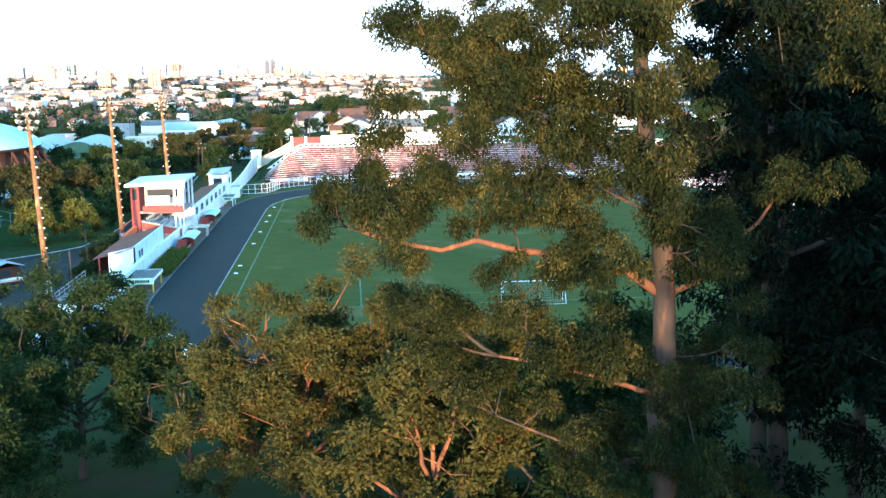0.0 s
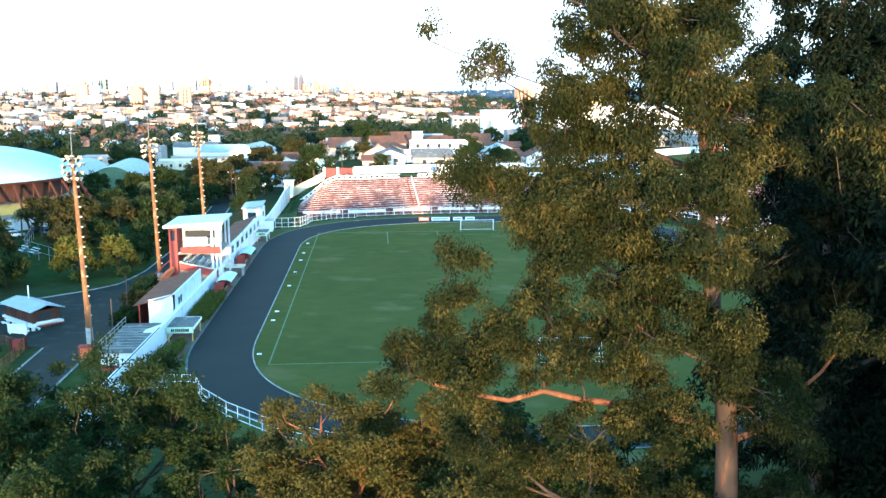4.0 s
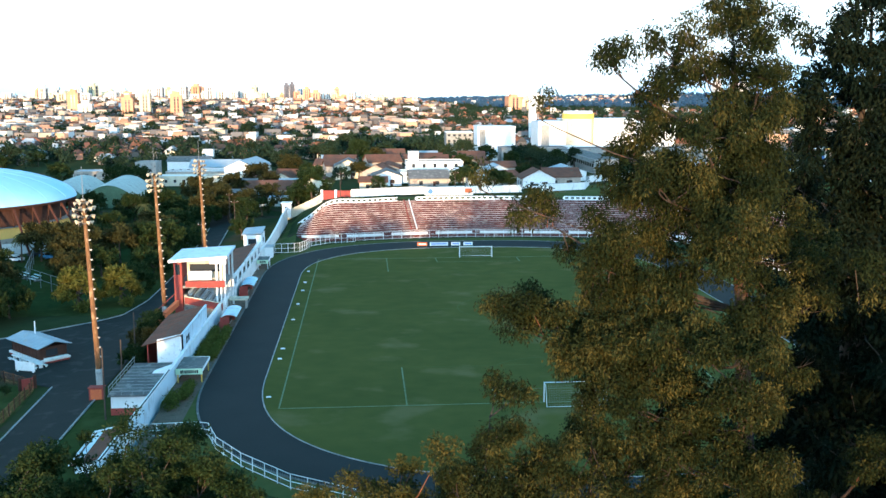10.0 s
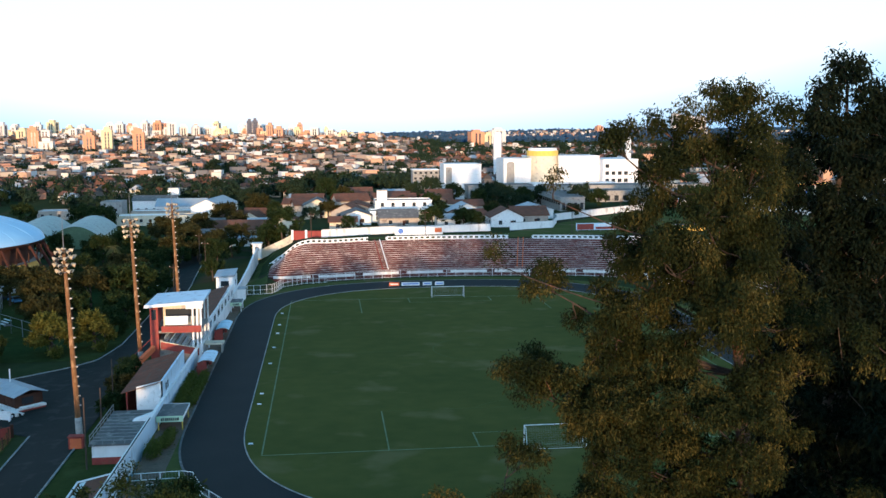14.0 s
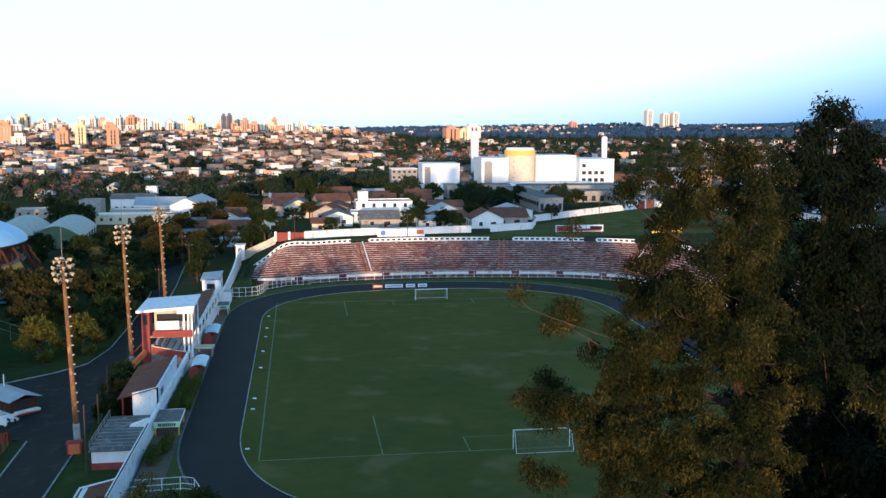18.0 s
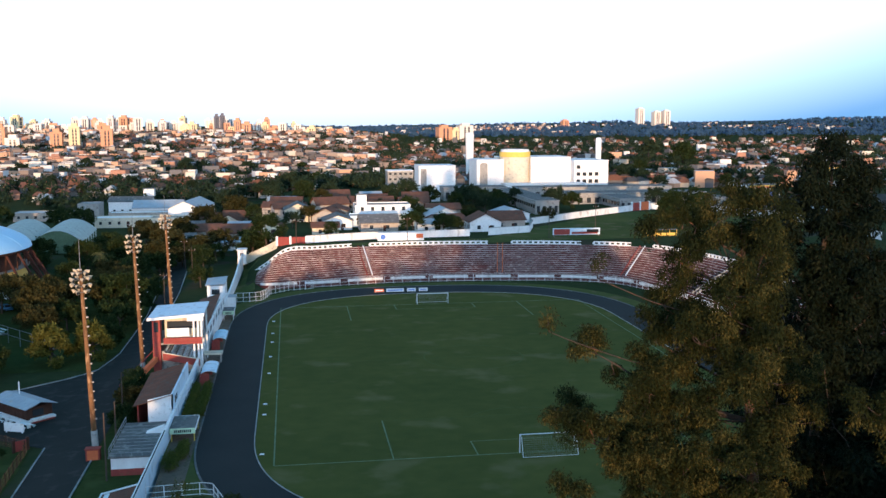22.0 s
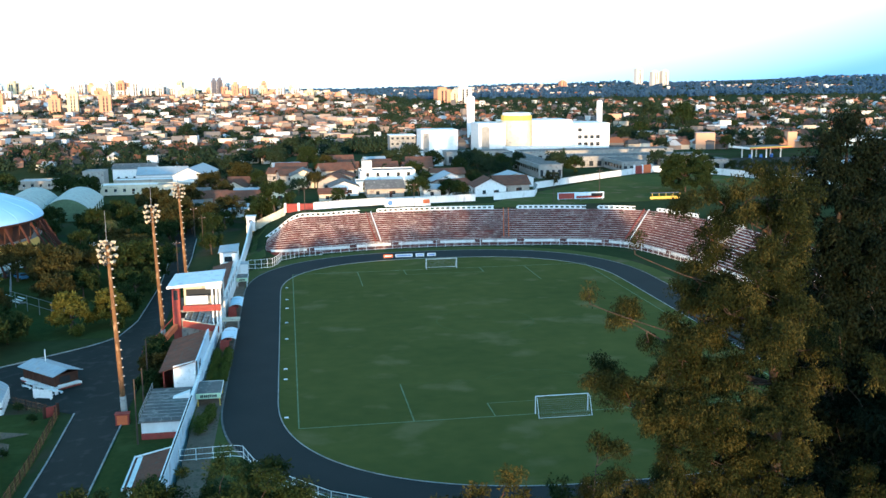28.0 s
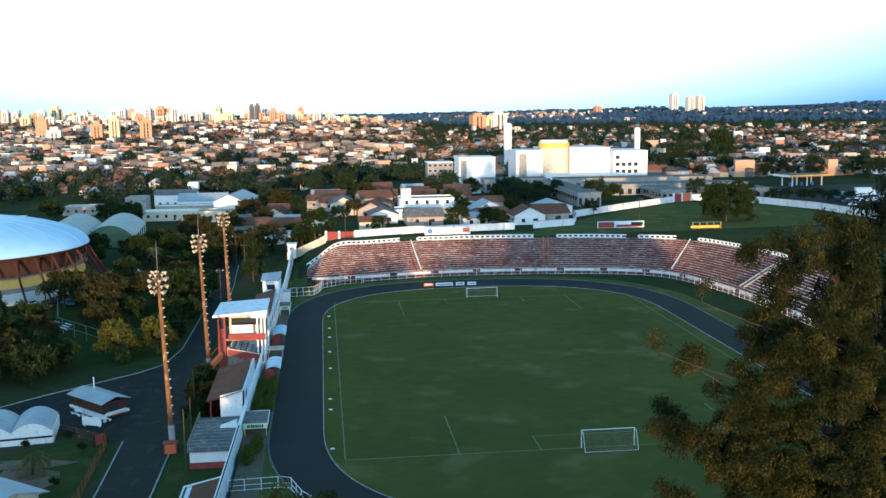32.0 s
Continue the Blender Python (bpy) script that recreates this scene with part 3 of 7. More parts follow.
def plan_walk(pts, step):
    """Even stops along a line of points: place and heading."""
    out, need = [], 0.0
    for a, b in zip(pts, pts[1:]):
        d = b - a
        length = d.length
        while need <= length:
            out.append((a + d * (need / length), math.atan2(d.y, d.x)))
            need += step
        need -= length
    return out


def stair(i, name, label, tone):
    """A stepped gangway down the terraces at stop i, with a painted kerb."""
    a, b = STAND_FRONT[i], STAND_TOP[i]
    t = thing(name, (0, 0, 0), label, "gangway", "gangways on the terraces", kind="structure")
    d = (b - a)
    s = Vector((-d.y, d.x, 0)).normalized()
    up = Vector((0, 0, 0.16))
    for off, m in ((-0.7, tone), (0.7, tone if tone != "white" else "red")):
        p, q = a + s * off + Vector((0, 0, 0.45)), b + s * off + Vector((0, 0, 0.05))
        part("kerb", Geo().beam(p + up, q + up, 0.2, 0.4), M[m], t)


for i, lab in ((24, "pale painted gangway kerb running down the terraces"), (36, "orange painted gangway kerb running down the terraces"), (48, "pale gangway kerb running down the terraces"), (58, "grey concrete gangway kerb between two terraces")):
    stair(i, "gangway", lab, "orange" if "orange" in lab else "concrete" if "grey" in lab else "white")
for i0, i1 in ((2, 23), (25, 35), (37, 43), (44, 47), (49, 53), (54, 58)):
    para = thing("parapet", (0, 0, 0), "white balustrade along the top of the terraces", "parapet", "parapets on the terraces", kind="structure")
    top = STAND_TOP[i0:i1 + 1]
    part("coping", Geo().strip([(p.x, p.y - 0.05, p.z + 0.75) for p in top], [(p.x, p.y - 0.05, p.z + 1.0) for p in top]).strip([(p.x, p.y - 0.05, p.z + 1.0) for p in top], [(p.x, p.y + 0.2, p.z + 1.0) for p in top]), M["white"], para)
    part("footing", Geo().strip([(p.x, p.y - 0.06, p.z - 0.1) for p in top], [(p.x, p.y - 0.06, p.z + 0.25) for p in top]).strip([(p.x, p.y - 0.06, p.z + 0.25) for p in top], [(p.x, p.y + 0.2, p.z + 0.25) for p in top]), M["white"], para)
    for q, a in plan_walk(top, 1.5):
        g = Geo().box(-0.3, -0.08, 0.2, 0.3, 0.15, 0.78)
        o = part("baluster", g, M["white"], para)
        o.matrix_basis = pose(q.x, q.y, q.z, 0, 0, math.degrees(a))


# ---- the white wall and the club buildings ----
def wall_x(y):
    return -14.6 + 0.0205 * (y + 12)


def build_wall():
    w = thing("wall_west", (0, 0, 0), "long whitewashed boundary wall with a dark slot and grey stains", "wall", kind="structure")
    ys = [-22, -6, 4, 17, 30, 44, 58, 72, 86, 100, 118, 135, 150, 162]
    for a, b in zip(ys, ys[1:]):
        xa, xb = wall_x(a), wall_x(b)
        h = 2.4 if a < 100 else 2.6
        ga, gb = (terrain(xa + 3, a) if a > 118 else 0), (terrain(xb + 3, b) if b > 118 else 0)
        part("wall_panel", Geo().hexa([(xa - 0.3, a, -2.5), (xa, a, -2.5), (xb, b, -2.5), (xb - 0.3, b, -2.5), (xa - 0.3, a, ga + h), (xa, a, ga + h), (xb, b, gb + h), (xb - 0.3, b, gb + h)]),
             M["blue_white"] if a < 44 else M["white2"], w)
        part("wall_coping", Geo().hexa([(xa - 0.36, a, ga + h), (xa + 0.06, a, ga + h), (xb + 0.06, b, gb + h), (xb - 0.36, b, gb + h), (xa - 0.36, a, ga + h + 0.1), (xa + 0.06, a, ga + h + 0.1), (xb + 0.06, b, gb + h + 0.1), (xb - 0.36, b, gb + h + 0.1)]), M["white"], w)


build_wall()
wg = thing("wall_gap", (0, 0, 0), "dark open joint between the two leaves of the wall", "joint", kind="structure")
part("joint_strip", Geo().hexa([(wall_x(-22) - 0.2, -22, 2.5), (wall_x(-22) - 0.02, -22, 2.5), (wall_x(9) - 0.02, 9, 2.5), (wall_x(9) - 0.2, 9, 2.5), (wall_x(-22) - 0.2, -22, 2.51), (wall_x(-22) - 0.02, -22, 2.51), (wall_x(9) - 0.02, 9, 2.51), (wall_x(9) - 0.2, 9, 2.51)]), M["ink"], wg)


def bars(parent, y0, y1, x, z0, z1, n, rng, face="x"):
    """A line of unreadable writing as plain bars."""
    step = (y1 - y0) / n
    for i in range(n):
        a = y0 + i * step
        w = step * rng.uniform(0.55, 0.8)
        if face == "x":
            g = Geo().box(x, a, z0, x + 0.02, a + w, z1 - rng.uniform(0, 0.1))
        else:
            g = Geo().box(a, x - 0.02, z0, a + w, x, z1 - rng.uniform(0, 0.05))
        part("lettering_bar", g, M["ink"], parent)


def lean_roof(parent, x0, y0, x1, y1, z_left, z_right, material, tile=0.9, name="roof_course"):
    """A single-pitch tiled roof laid in courses across the slope."""
    n = max(3, int((x1 - x0) / tile))
    for i in range(n):
        a, b = i / n, (i + 1) / n
        xa, xb = x0 + (x1 - x0) * a, x0 + (x1 - x0) * b + 0.06
        za, zb = z_left + (z_right - z_left) * a, z_left + (z_right - z_left) * b
        g = Geo().hexa([(xa, y0, za), (xb, y0, zb + 0.01), (xb, y1, zb + 0.01), (xa, y1, za), (xa, y0, za + 0.09), (xb, y0, zb + 0.05), (xb, y1, zb + 0.05), (xa, y1, za + 0.09)])
        part(name, g, material, parent)


def club_buildings():
    rng = random.Random(4)
    # flat-roofed changing room
    c = thing("changing_room", (0, 0, 0), "low white building with a stained dark flat roof and red plinth", "building")
    part("body", Geo().box(-20.5, 4.6, -2.6, -15.0, 18.3, 0.55), M["white2"], c)
    part("plinth", Geo().box(-20.54, 4.56, -2.6, -14.98, 18.3, -0.95), M["red"], c)
    part("roof_slab", Geo().box(-20.8, 4.3, 0.55, -14.9, 18.6, 0.8), M["darkroof"], c)
    for k in range(9):
        y = 5.6 + 1.4 * k
        part("roof_seam", Geo().box(-20.7, y, 0.8, -15.0, y + 0.12, 0.83), M["concrete"], c)
    part("vent_stack", Geo().hexa([(-17.4, 13.4, 0.8), (-15.0, 13.2, 0.8), (-15.0, 14.6, 0.8), (-17.4, 14.6, 0.8), (-17.2, 13.5, 0.95), (-15.0, 13.3, 1.7), (-15.0, 14.5, 1.7), (-17.2, 14.5, 0.95)]), M["white"], c)
    rail = thing("roof_rail", (0, 0, 0), "rusty steel guard rail on the flat roof", "railing")
    for k in range(8):
        y = 4.6 + 1.95 * k
        part("rail_post", Geo().box(-20.75, y, 0.8, -20.68, y + 0.07, 1.75), M["steel"], rail)
    part("top_rail", Geo().box(-20.76, 4.6, 1.7, -20.68, 18.4, 1.77), M["steel"], rail)
    part("mid_rail", Geo().box(-20.76, 4.6, 1.25, -20.69, 18.4, 1.3), M["steel"], rail)
    part("front_rail", Geo().box(-20.7, 4.4, 1.2, -15.2, 4.46, 1.26), M["steel"], rail)
    for k in range(5):
        part("front_post", Geo().box(-20.5 + 1.3 * k, 4.4, 0.8, -20.44 + 1.3 * k, 4.46, 1.26), M["steel"], rail)
    # club house
    h = thing("club_house", (0, 0, 0), "white club house with brown clay-tiled lean-to roof", "building")
    y0, y1 = 19.0, 37.5
    part("end_wall", Geo().add([(-17.8, y0, -2.5), (-14.3, y0, -2.5), (-14.3, y0, 4.6), (-17.8, y0, 3.85), (-17.8, y0 + 0.25, -2.5), (-14.3, y0 + 0.25, -2.5), (-14.3, y0 + 0.25, 4.6), (-17.8, y0 + 0.25, 3.85)],
                             [(0, 1, 2, 3), (5, 4, 7, 6), (3, 2, 6, 7), (1, 5, 6, 2), (4, 0, 3, 7)]), M["white"], h)
    part("side_wall", Geo().hexa([(-14.55, y0, 0), (-14.3, y0, 0), (-14.0, y1, 0), (-14.25, y1, 0), (-14.55, y0, 4.65), (-14.3, y0, 4.65), (-14.0, y1, 4.65), (-14.25, y1, 4.65)]), M["blue_white"], h)
    part("back_wall", Geo().box(-19.5, y0 + 1.5, -2.5, -19.3, y1, 3.0), M["red"], h)
    lean_roof(h, -19.8, y0 - 0.3, -14.6, y1, 3.05, 4.45, M["clay"], 0.45)
    bars(h, 21.0, 34.0, -14.24, 2.75, 3.75, 9, rng)
    part("door_leaf", Geo().box(-14.16, 29.0, 0.0, -14.1, 30.0, 1.9), M["wood"], h)
    t = thing("small_tiled_house", (0, 0, 0), "small building with an old brown clay-tiled roof and white verge", "building")
    part("body", Geo().box(-19.6, -14.0, -2.6, -15.2, -4.6, -0.6), M["white2"], t)
    lean_roof(t, -20.0, -14.3, -15.1, -4.3, -0.9, 0.25, M["clay"], 0.4)
    part("verge_board", Geo().hexa([(-20.05, -4.35, -0.95), (-15.1, -4.35, 0.2), (-15.1, -4.1, 0.2), (-20.05, -4.1, -0.95), (-20.05, -4.35, -0.7), (-15.1, -4.35, 0.42), (-15.1, -4.1, 0.42), (-20.05, -4.1, -0.7)]), M["white"], t)
    part("side_board", Geo().box(-20.15, -14.3, -0.95, -19.95, -4.1, -0.68), M["white"], t)
    # press box and covered seats
    p = thing("press_box", (0, 0, 0), "two-storey red press box with white slab roof over covered seats", "building")
    part("roof_slab", Geo().hexa([(-21.7, 48.6, 9.35), (-12.4, 49.6, 9.75), (-12.4, 60.9, 9.85), (-21.4, 59.4, 9.55), (-21.7, 48.6, 9.72), (-12.4, 49.6, 10.12), (-12.4, 60.9, 10.2), (-21.4, 59.4, 9.92)]), M["blue_white"], p)
    part("roof_edge", Geo().hexa([(-21.75, 48.5, 9.3), (-12.35, 49.5, 9.7), (-12.35, 49.6, 9.7), (-21.75, 48.6, 9.3), (-21.75, 48.5, 9.76), (-12.35, 49.5, 10.16), (-12.35, 49.6, 10.16), (-21.75, 48.6, 9.76)]), M["white"], p)
    part("roof_fascia", Geo().box(-15.2, 49.3, 8.9, -12.5, 49.5, 9.8), M["white"], p)
    part("stair_tower", Geo().box(-21.0, 49.2, -2.2, -19.7, 50.8, 9.35), M["red"], p)
    part("tower_window", Geo().box(-20.7, 49.16, 7.2, -20.0, 49.2, 8.9), M["glass"], p)
    part("floor_slab", Geo().box(-21.0, 49.4, 4.9, -12.9, 60.0, 5.25), M["concrete"], p)
    part("floor_beam", Geo().box(-19.2, 49.15, 5.1, -12.8, 49.4, 6.1), M["red"], p)
    part("balcony_wall", Geo().box(-17.4, 49.0, 5.0, -12.8, 49.14, 5.4), M["red"], p)
    part("back_room_wall", Geo().box(-19.2, 51.4, 5.25, -13.2, 51.6, 9.4), M["cream"], p)
    part("room_window", Geo().box(-18.8, 51.34, 7.3, -13.8, 51.4, 8.6), M["glass"], p)
    part("white_board", Geo().box(-18.6, 49.2, 6.3, -14.9, 49.32, 7.75), M["white"], p)
    part("rear_wall", Geo().box(-21.0, 51.2, -2.2, -20.8, 60.0, 9.3), M["red"], p)
    for x in (-14.3, -13.6, -13.0):
        part("column", Geo().box(x, 49.5, 0, x + 0.28, 49.8, 9.6), M["white"], p)
        part("column", Geo().box(x, 59.4, 0, x + 0.28, 59.7, 9.6), M["white"], p)
    part("stair_flight", Geo().hexa([(-19.3, 48.4, 2.5), (-13.2, 48.4, 1.2), (-13.2, 49.0, 1.2), (-19.3, 49.0, 2.5), (-19.3, 48.4, 3.7), (-13.2, 48.4, 2.4), (-13.2, 49.0, 2.4), (-19.3, 49.0, 3.7)]), M["red"], p)
    part("stair_coping", Geo().hexa([(-19.3, 48.3, 3.7), (-13.2, 48.3, 2.4), (-13.2, 48.5, 2.4), (-19.3, 48.5, 3.7), (-19.3, 48.3, 3.82), (-13.2, 48.3, 2.52), (-13.2, 48.5, 2.52), (-19.3, 48.5, 3.82)]), M["cream"], p)
    part("ramp", Geo().hexa([(-25.4, 42.4, -1.9), (-24.8, 42.0, -1.9), (-20.2, 48.6, 2.2), (-20.8, 49.2, 2.2), (-25.4, 42.4, -0.9), (-24.8, 42.0, -0.9), (-20.2, 48.6, 3.0), (-20.8, 49.2, 3.0)]), M["orange"], p)
    part("ramp_rail", Geo().beam((-25.6, 42.6, 0.0), (-21.0, 49.3, 4.0), 0.08, 0.08), M["red"], p)
    for k in range(4):
        f = k / 3
        part("rail_post", Geo().beam((-25.6 + 4.6 * f, 42.6 + 6.7 * f, -1.2 + 3.9 * f), (-25.6 + 4.6 * f, 42.6 + 6.7 * f, 4.0 * f), 0.07, 0.07), M["red"], p)
    for k in range(6):
        x = -14.6 - 0.9 * k
        part("seat_step", Geo().box(x - 0.9, 49.9, 0, x, 59.5, 1.2 + 0.5 * k), M["concrete"], p)
    s = thing("stadium_seat", (-15.0, 50.6, 1.2), "white and blue plastic stadium seat on the covered steps", "seat", "seats under the press box")
    part("seat_pan", Geo().box(-0.25, -0.22, 0.3, 0.2, 0.22, 0.36), M["white"], s)
    part("seat_back", Geo().hexa([(-0.3, -0.22, 0.34), (-0.24, -0.22, 0.34), (-0.24, 0.22, 0.34), (-0.3, 0.22, 0.34), (-0.42, -0.22, 0.9), (-0.36, -0.22, 0.9), (-0.36, 0.22, 0.9), (-0.42, 0.22, 0.9)]), M["blue_white"], s)
    part("seat_leg", Geo().box(-0.2, -0.05, 0.0, 0.1, 0.05, 0.3), M["steel"], s)
    for k in range(5):
        for j in range(8):
            if k or j:
                copy_thing(s, pose(-15.0 - 0.9 * k, 50.6 + 1.15 * j, 1.2 + 0.5 * k))
    # long store behind the wall
    st = thing("long_store", (0, 0, 0), "long white store with brown tiled lean-to roof and dark openings", "building")
    part("front_wall", Geo().hexa([(-13.5, 61.5, 0), (-13.2, 61.5, 0), (-12.35, 103, 0), (-12.65, 103, 0), (-13.5, 61.5, 4.3), (-13.2, 61.5, 4.3), (-12.35, 103, 4.3), (-12.65, 103, 4.3)]), M["white2"], st)
    part("rear_wall", Geo().box(-17.6, 61.5, -2.4, -17.4, 103, 2.8), M["red"], st)
    part("gable_wall", Geo().add([(-17.6, 61.5, -2), (-13.4, 61.5, -2), (-13.4, 61.5, 4.2), (-17.6, 61.5, 2.8)], [(0, 1, 2, 3)]), M["white2"], st)
    lean_roof(st, -17.9, 61.2, -13.4, 103.2, 2.85, 4.15, M["clay"], 0.5)
    for k in range(7):
        y = 64 + 5.6 * k
        x = -13.2 + 0.0205 * (y - 61.5)
        part("opening_frame", Geo().box(x - 0.02, y, 2.2, x + 0.06, y + 2.6, 3.7), M["glass"], st)
    g = thing("gate_house", (0, 0, 0), "small two-storey white gate house with a grey sloping roof", "building")
    part("body", Geo().box(-16.6, 107.0, -2, -12.6, 114.0, 5.3), M["white"], g)
    part("roof_slab", Geo().hexa([(-17.0, 106.7, 5.3), (-12.4, 106.7, 5.7), (-12.4, 114.3, 6.2), (-17.0, 114.3, 5.8), (-17.0, 106.7, 5.5), (-12.4, 106.7, 5.9), (-12.4, 114.3, 6.4), (-17.0, 114.3, 6.0)]), M["metalroof"], g)
    part("string_course", Geo().box(-16.68, 106.9, 1.9, -12.5, 114.1, 2.1), M["blue_white"], g)
    part("side_window", Geo().box(-12.6, 109, 3.2, -12.55, 111, 4.4), M["glass"], g)
    part("front_window", Geo().box(-15.6, 106.95, 3.3, -13.8, 107.0, 4.5), M["glass"], g)
    part("porch", Geo().box(-12.4, 108.0, 0, -10.4, 111.0, 2.4), M["white"], g)
    part("porch_roof", Geo().box(-12.5, 107.8, 2.4, -10.2, 111.2, 2.55), M["metalroof"], g)
    b = thing("guard_box", (0, 0, 0), "small white guard box at the end of the wall", "hut")
    part("body", Geo().box(-12.6, 163.5, 2.0, -10.2, 167, 6.0), M["white"], b)
    part("roof_slab", Geo().box(-12.9, 163.2, 6.0, -9.9, 167.3, 6.2), M["white"], b)
    part("window_pane", Geo().box(-11.9, 163.44, 4.3, -11.0, 163.5, 5.2), M["glass"], b)


club_buildings()


def canopy(y0, y1, x0, x1, z, label, post_mat):
    c = thing("entrance_canopy", (0, 0, 0), label, "canopy", "canopies along the wall")
    part("roof_slab", Geo().box(x0, y0, z - 0.1, x1, y1, z), M["darkroof"], c)
    part("fascia", Geo().box(x0, y0 - 0.06, z - 0.72, x1, y0, z + 0.05), M["fascia"], c, "pale green fascia board")
    part("side_fascia", Geo().box(x1, y0 - 0.06, z - 0.3, x1 + 0.06, y1, z + 0.05), M["white"], c)
    part("rear_edge", Geo().box(x0, y1, z - 0.1, x1, y1 + 0.06, z + 0.05), M["white"], c)
    bars(c, x0 + 0.6, x1 - 0.5, y0 - 0.06, z - 0.55, z - 0.12, 9, random.Random(2), "y")
    for x in (x0 + 0.15, x1 - 0.25):
        for y in (y0 + 0.2, y1 - 0.3):
            part("post", Geo().box(x, y, -0.02, x + 0.14, y + 0.14, z - 0.1), M[post_mat], c)


M["fascia"] = mat("pale_green_sign_paint", (0.62, 0.74, 0.52), (0.52, 0.65, 0.44), 1.0, 0.7)
canopy(11.4, 17.3, -14.0, -10.6, 1.85, "grey-roofed canopy with a pale green lettered fascia", "yellow")
canopy(93.0, 98.0, -12.3, -9.9, 2.0, "small canopy with a faded lettered fascia beside the wall", "white")


def dugout(y0, y1):
    d = thing("team_dugout", (-11.2, (y0 + y1) / 2, 0), "team dugout with curved pale sheet roof and red sides", "dugout", "dugouts by the track")
    h = (y1 - y0) / 2
    arc = [(-1.3 + 2.9 * (1 - math.cos(a)) / 1.0 * 0.5, 1.3 + 1.05 * math.sin(a) ** 0.8) for a in np.linspace(0.05, 2.5, 12)]
    a0 = [(x, -h, z) for x, z in arc]
    a1 = [(x, h, z) for x, z in arc]
    r = Geo().strip(a0, a1).strip([(x, y, z + 0.05) for x, y, z in a1], [(x, y, z + 0.05) for x, y, z in a0])
    part("roof_sheet", r, M["blue_white"], d, smooth=False)
    part("roof_edge", Geo().strip(a0, [(x, y, z + 0.07) for x, y, z in a0]).strip(a1, [(x, y, z + 0.07) for x, y, z in a1]), M["white"], d)
    part("rear_panel", Geo().box(-1.35, -h, 0, -1.25, h, 1.35), M["red"], d)
    for s in (-h, h - 0.1):
        part("end_panel", Geo().box(-1.25, s, 0, 0.2, s + 0.1, 2.0), M["red"], d)
    part("bench_seat", Geo().box(-0.6, -h + 0.2, 0.42, -0.15, h - 0.2, 0.5), M["wood"], d)
    part("bench_base", Geo().box(-0.5, -h + 0.3, 0, -0.3, h - 0.3, 0.42), M["concrete"], d)
    return d


dugout(40.0, 47.0)
dugout(65.0, 72.5)
sl = thing("concrete_shelter", (0, 0, 0), "cream concrete shelter slab over the players' entrance", "shelter")
part("roof_slab", Geo().box(-13.1, 55.0, 1.5, -9.9, 57.4, 1.75), M["cream"], sl)
for x in (-12.9, -10.3):
    part("side_wall", Geo().box(x, 55.2, -0.02, x + 0.2, 57.2, 1.5), M["concrete"], sl)


def hedge(x, y0, y1, w, h, seed):
    rng = random.Random(seed)
    y = y0
    while y < y1:
        t = thing("clipped_shrub", (x + rng.uniform(-0.15, 0.15), y, 0), "clipped yellow-green shrub in a row beside the track", "shrub", "shrubs beside the track")
        r = w * rng.uniform(0.85, 1.1)
        part("stem", Geo().tube([(0, 0, -0.05), (0, 0, h * 0.6)], [0.05, 0.03], 5), M["darkbark"], t)
        leaf_cloud("foliage", [(0, 0, h * 0.55), (0.15, 0.2, h * 0.6), (-0.1, -0.25, h * 0.45)], [r, r * 0.8, r * 0.8], 230, M["hedge"], t, size=0.2, droop=0.0, aspect=0.6, seed=seed + int(y * 10), flat=h / w / 2)
        y += w * 1.55
    return


hedge(-12.7, 21.5, 38.0, 0.85, 1.3, 11)
hedge(-11.0, 22.0, 39.0, 0.85, 1.3, 31)
hedge(-12.6, 0.5, 4.5, 1.1, 1.5, 51)
hedge(-11.8, 4.4, 9.5, 0.9, 1.2, 61)
hedge(-11.6, 76.5, 80.0, 0.7, 0.7, 71)


def tall_shrubs():
    rng = random.Random(81)
    for k in range(11):
        y = 20.5 + 1.7 * k
        x = -21.2 - 0.05 * k + rng.uniform(-0.3, 0.3)
        s = thing("tall_shrub", (x, y, terrain(x, y)), "tall dark green shrub between the road and the club", "shrub", "shrubs beside the club house")
        part("stem", Geo().tube([(0, 0, -0.1), (0, 0, 1.6)], [0.08, 0.04], 5), M["darkbark"], s)
        hh = rng.uniform(2.6, 3.8)
        leaf_cloud("foliage", [(rng.uniform(-0.4, 0.4), rng.uniform(-0.5, 0.5), hh * f) for f in (0.3, 0.45, 0.6, 0.75, 0.85)], [1.0, 1.1, 1.0, 0.8, 0.6], 170, M["green"], s, 0.24, 0.1, 0.5, 300 + k)


tall_shrubs()


def tube_fence(name, pts, h, label, gap=2.0, mid=True):
    """A white tubular fence with posts along plan points."""
    f = thing(name, (0, 0, 0), label, "fence", "tubular fences", kind="structure")
    pts = [Vector(p) for p in pts]
    for q, a in plan_walk(pts, gap):
        part("post", Geo().tube([(q.x, q.y, q.z - 0.05), (q.x, q.y, q.z + h)], [0.055, 0.055], 6), M["white"], f)
    for zz in ((h, h * 0.5, 0.15) if mid else (h,)):
        part("rail", Geo().tube([p + Vector((0, 0, zz)) for p in pts], [0.04] * len(pts), 6), M["white"], f)
    mesh = Geo()
    for q, a in plan_walk(pts, 0.35):
        mesh.beam((q.x, q.y, q.z + 0.1), (q.x, q.y, q.z + h), 0.018, 0.018)
    part("wire_mesh", mesh, M["steel"], f)
    return f


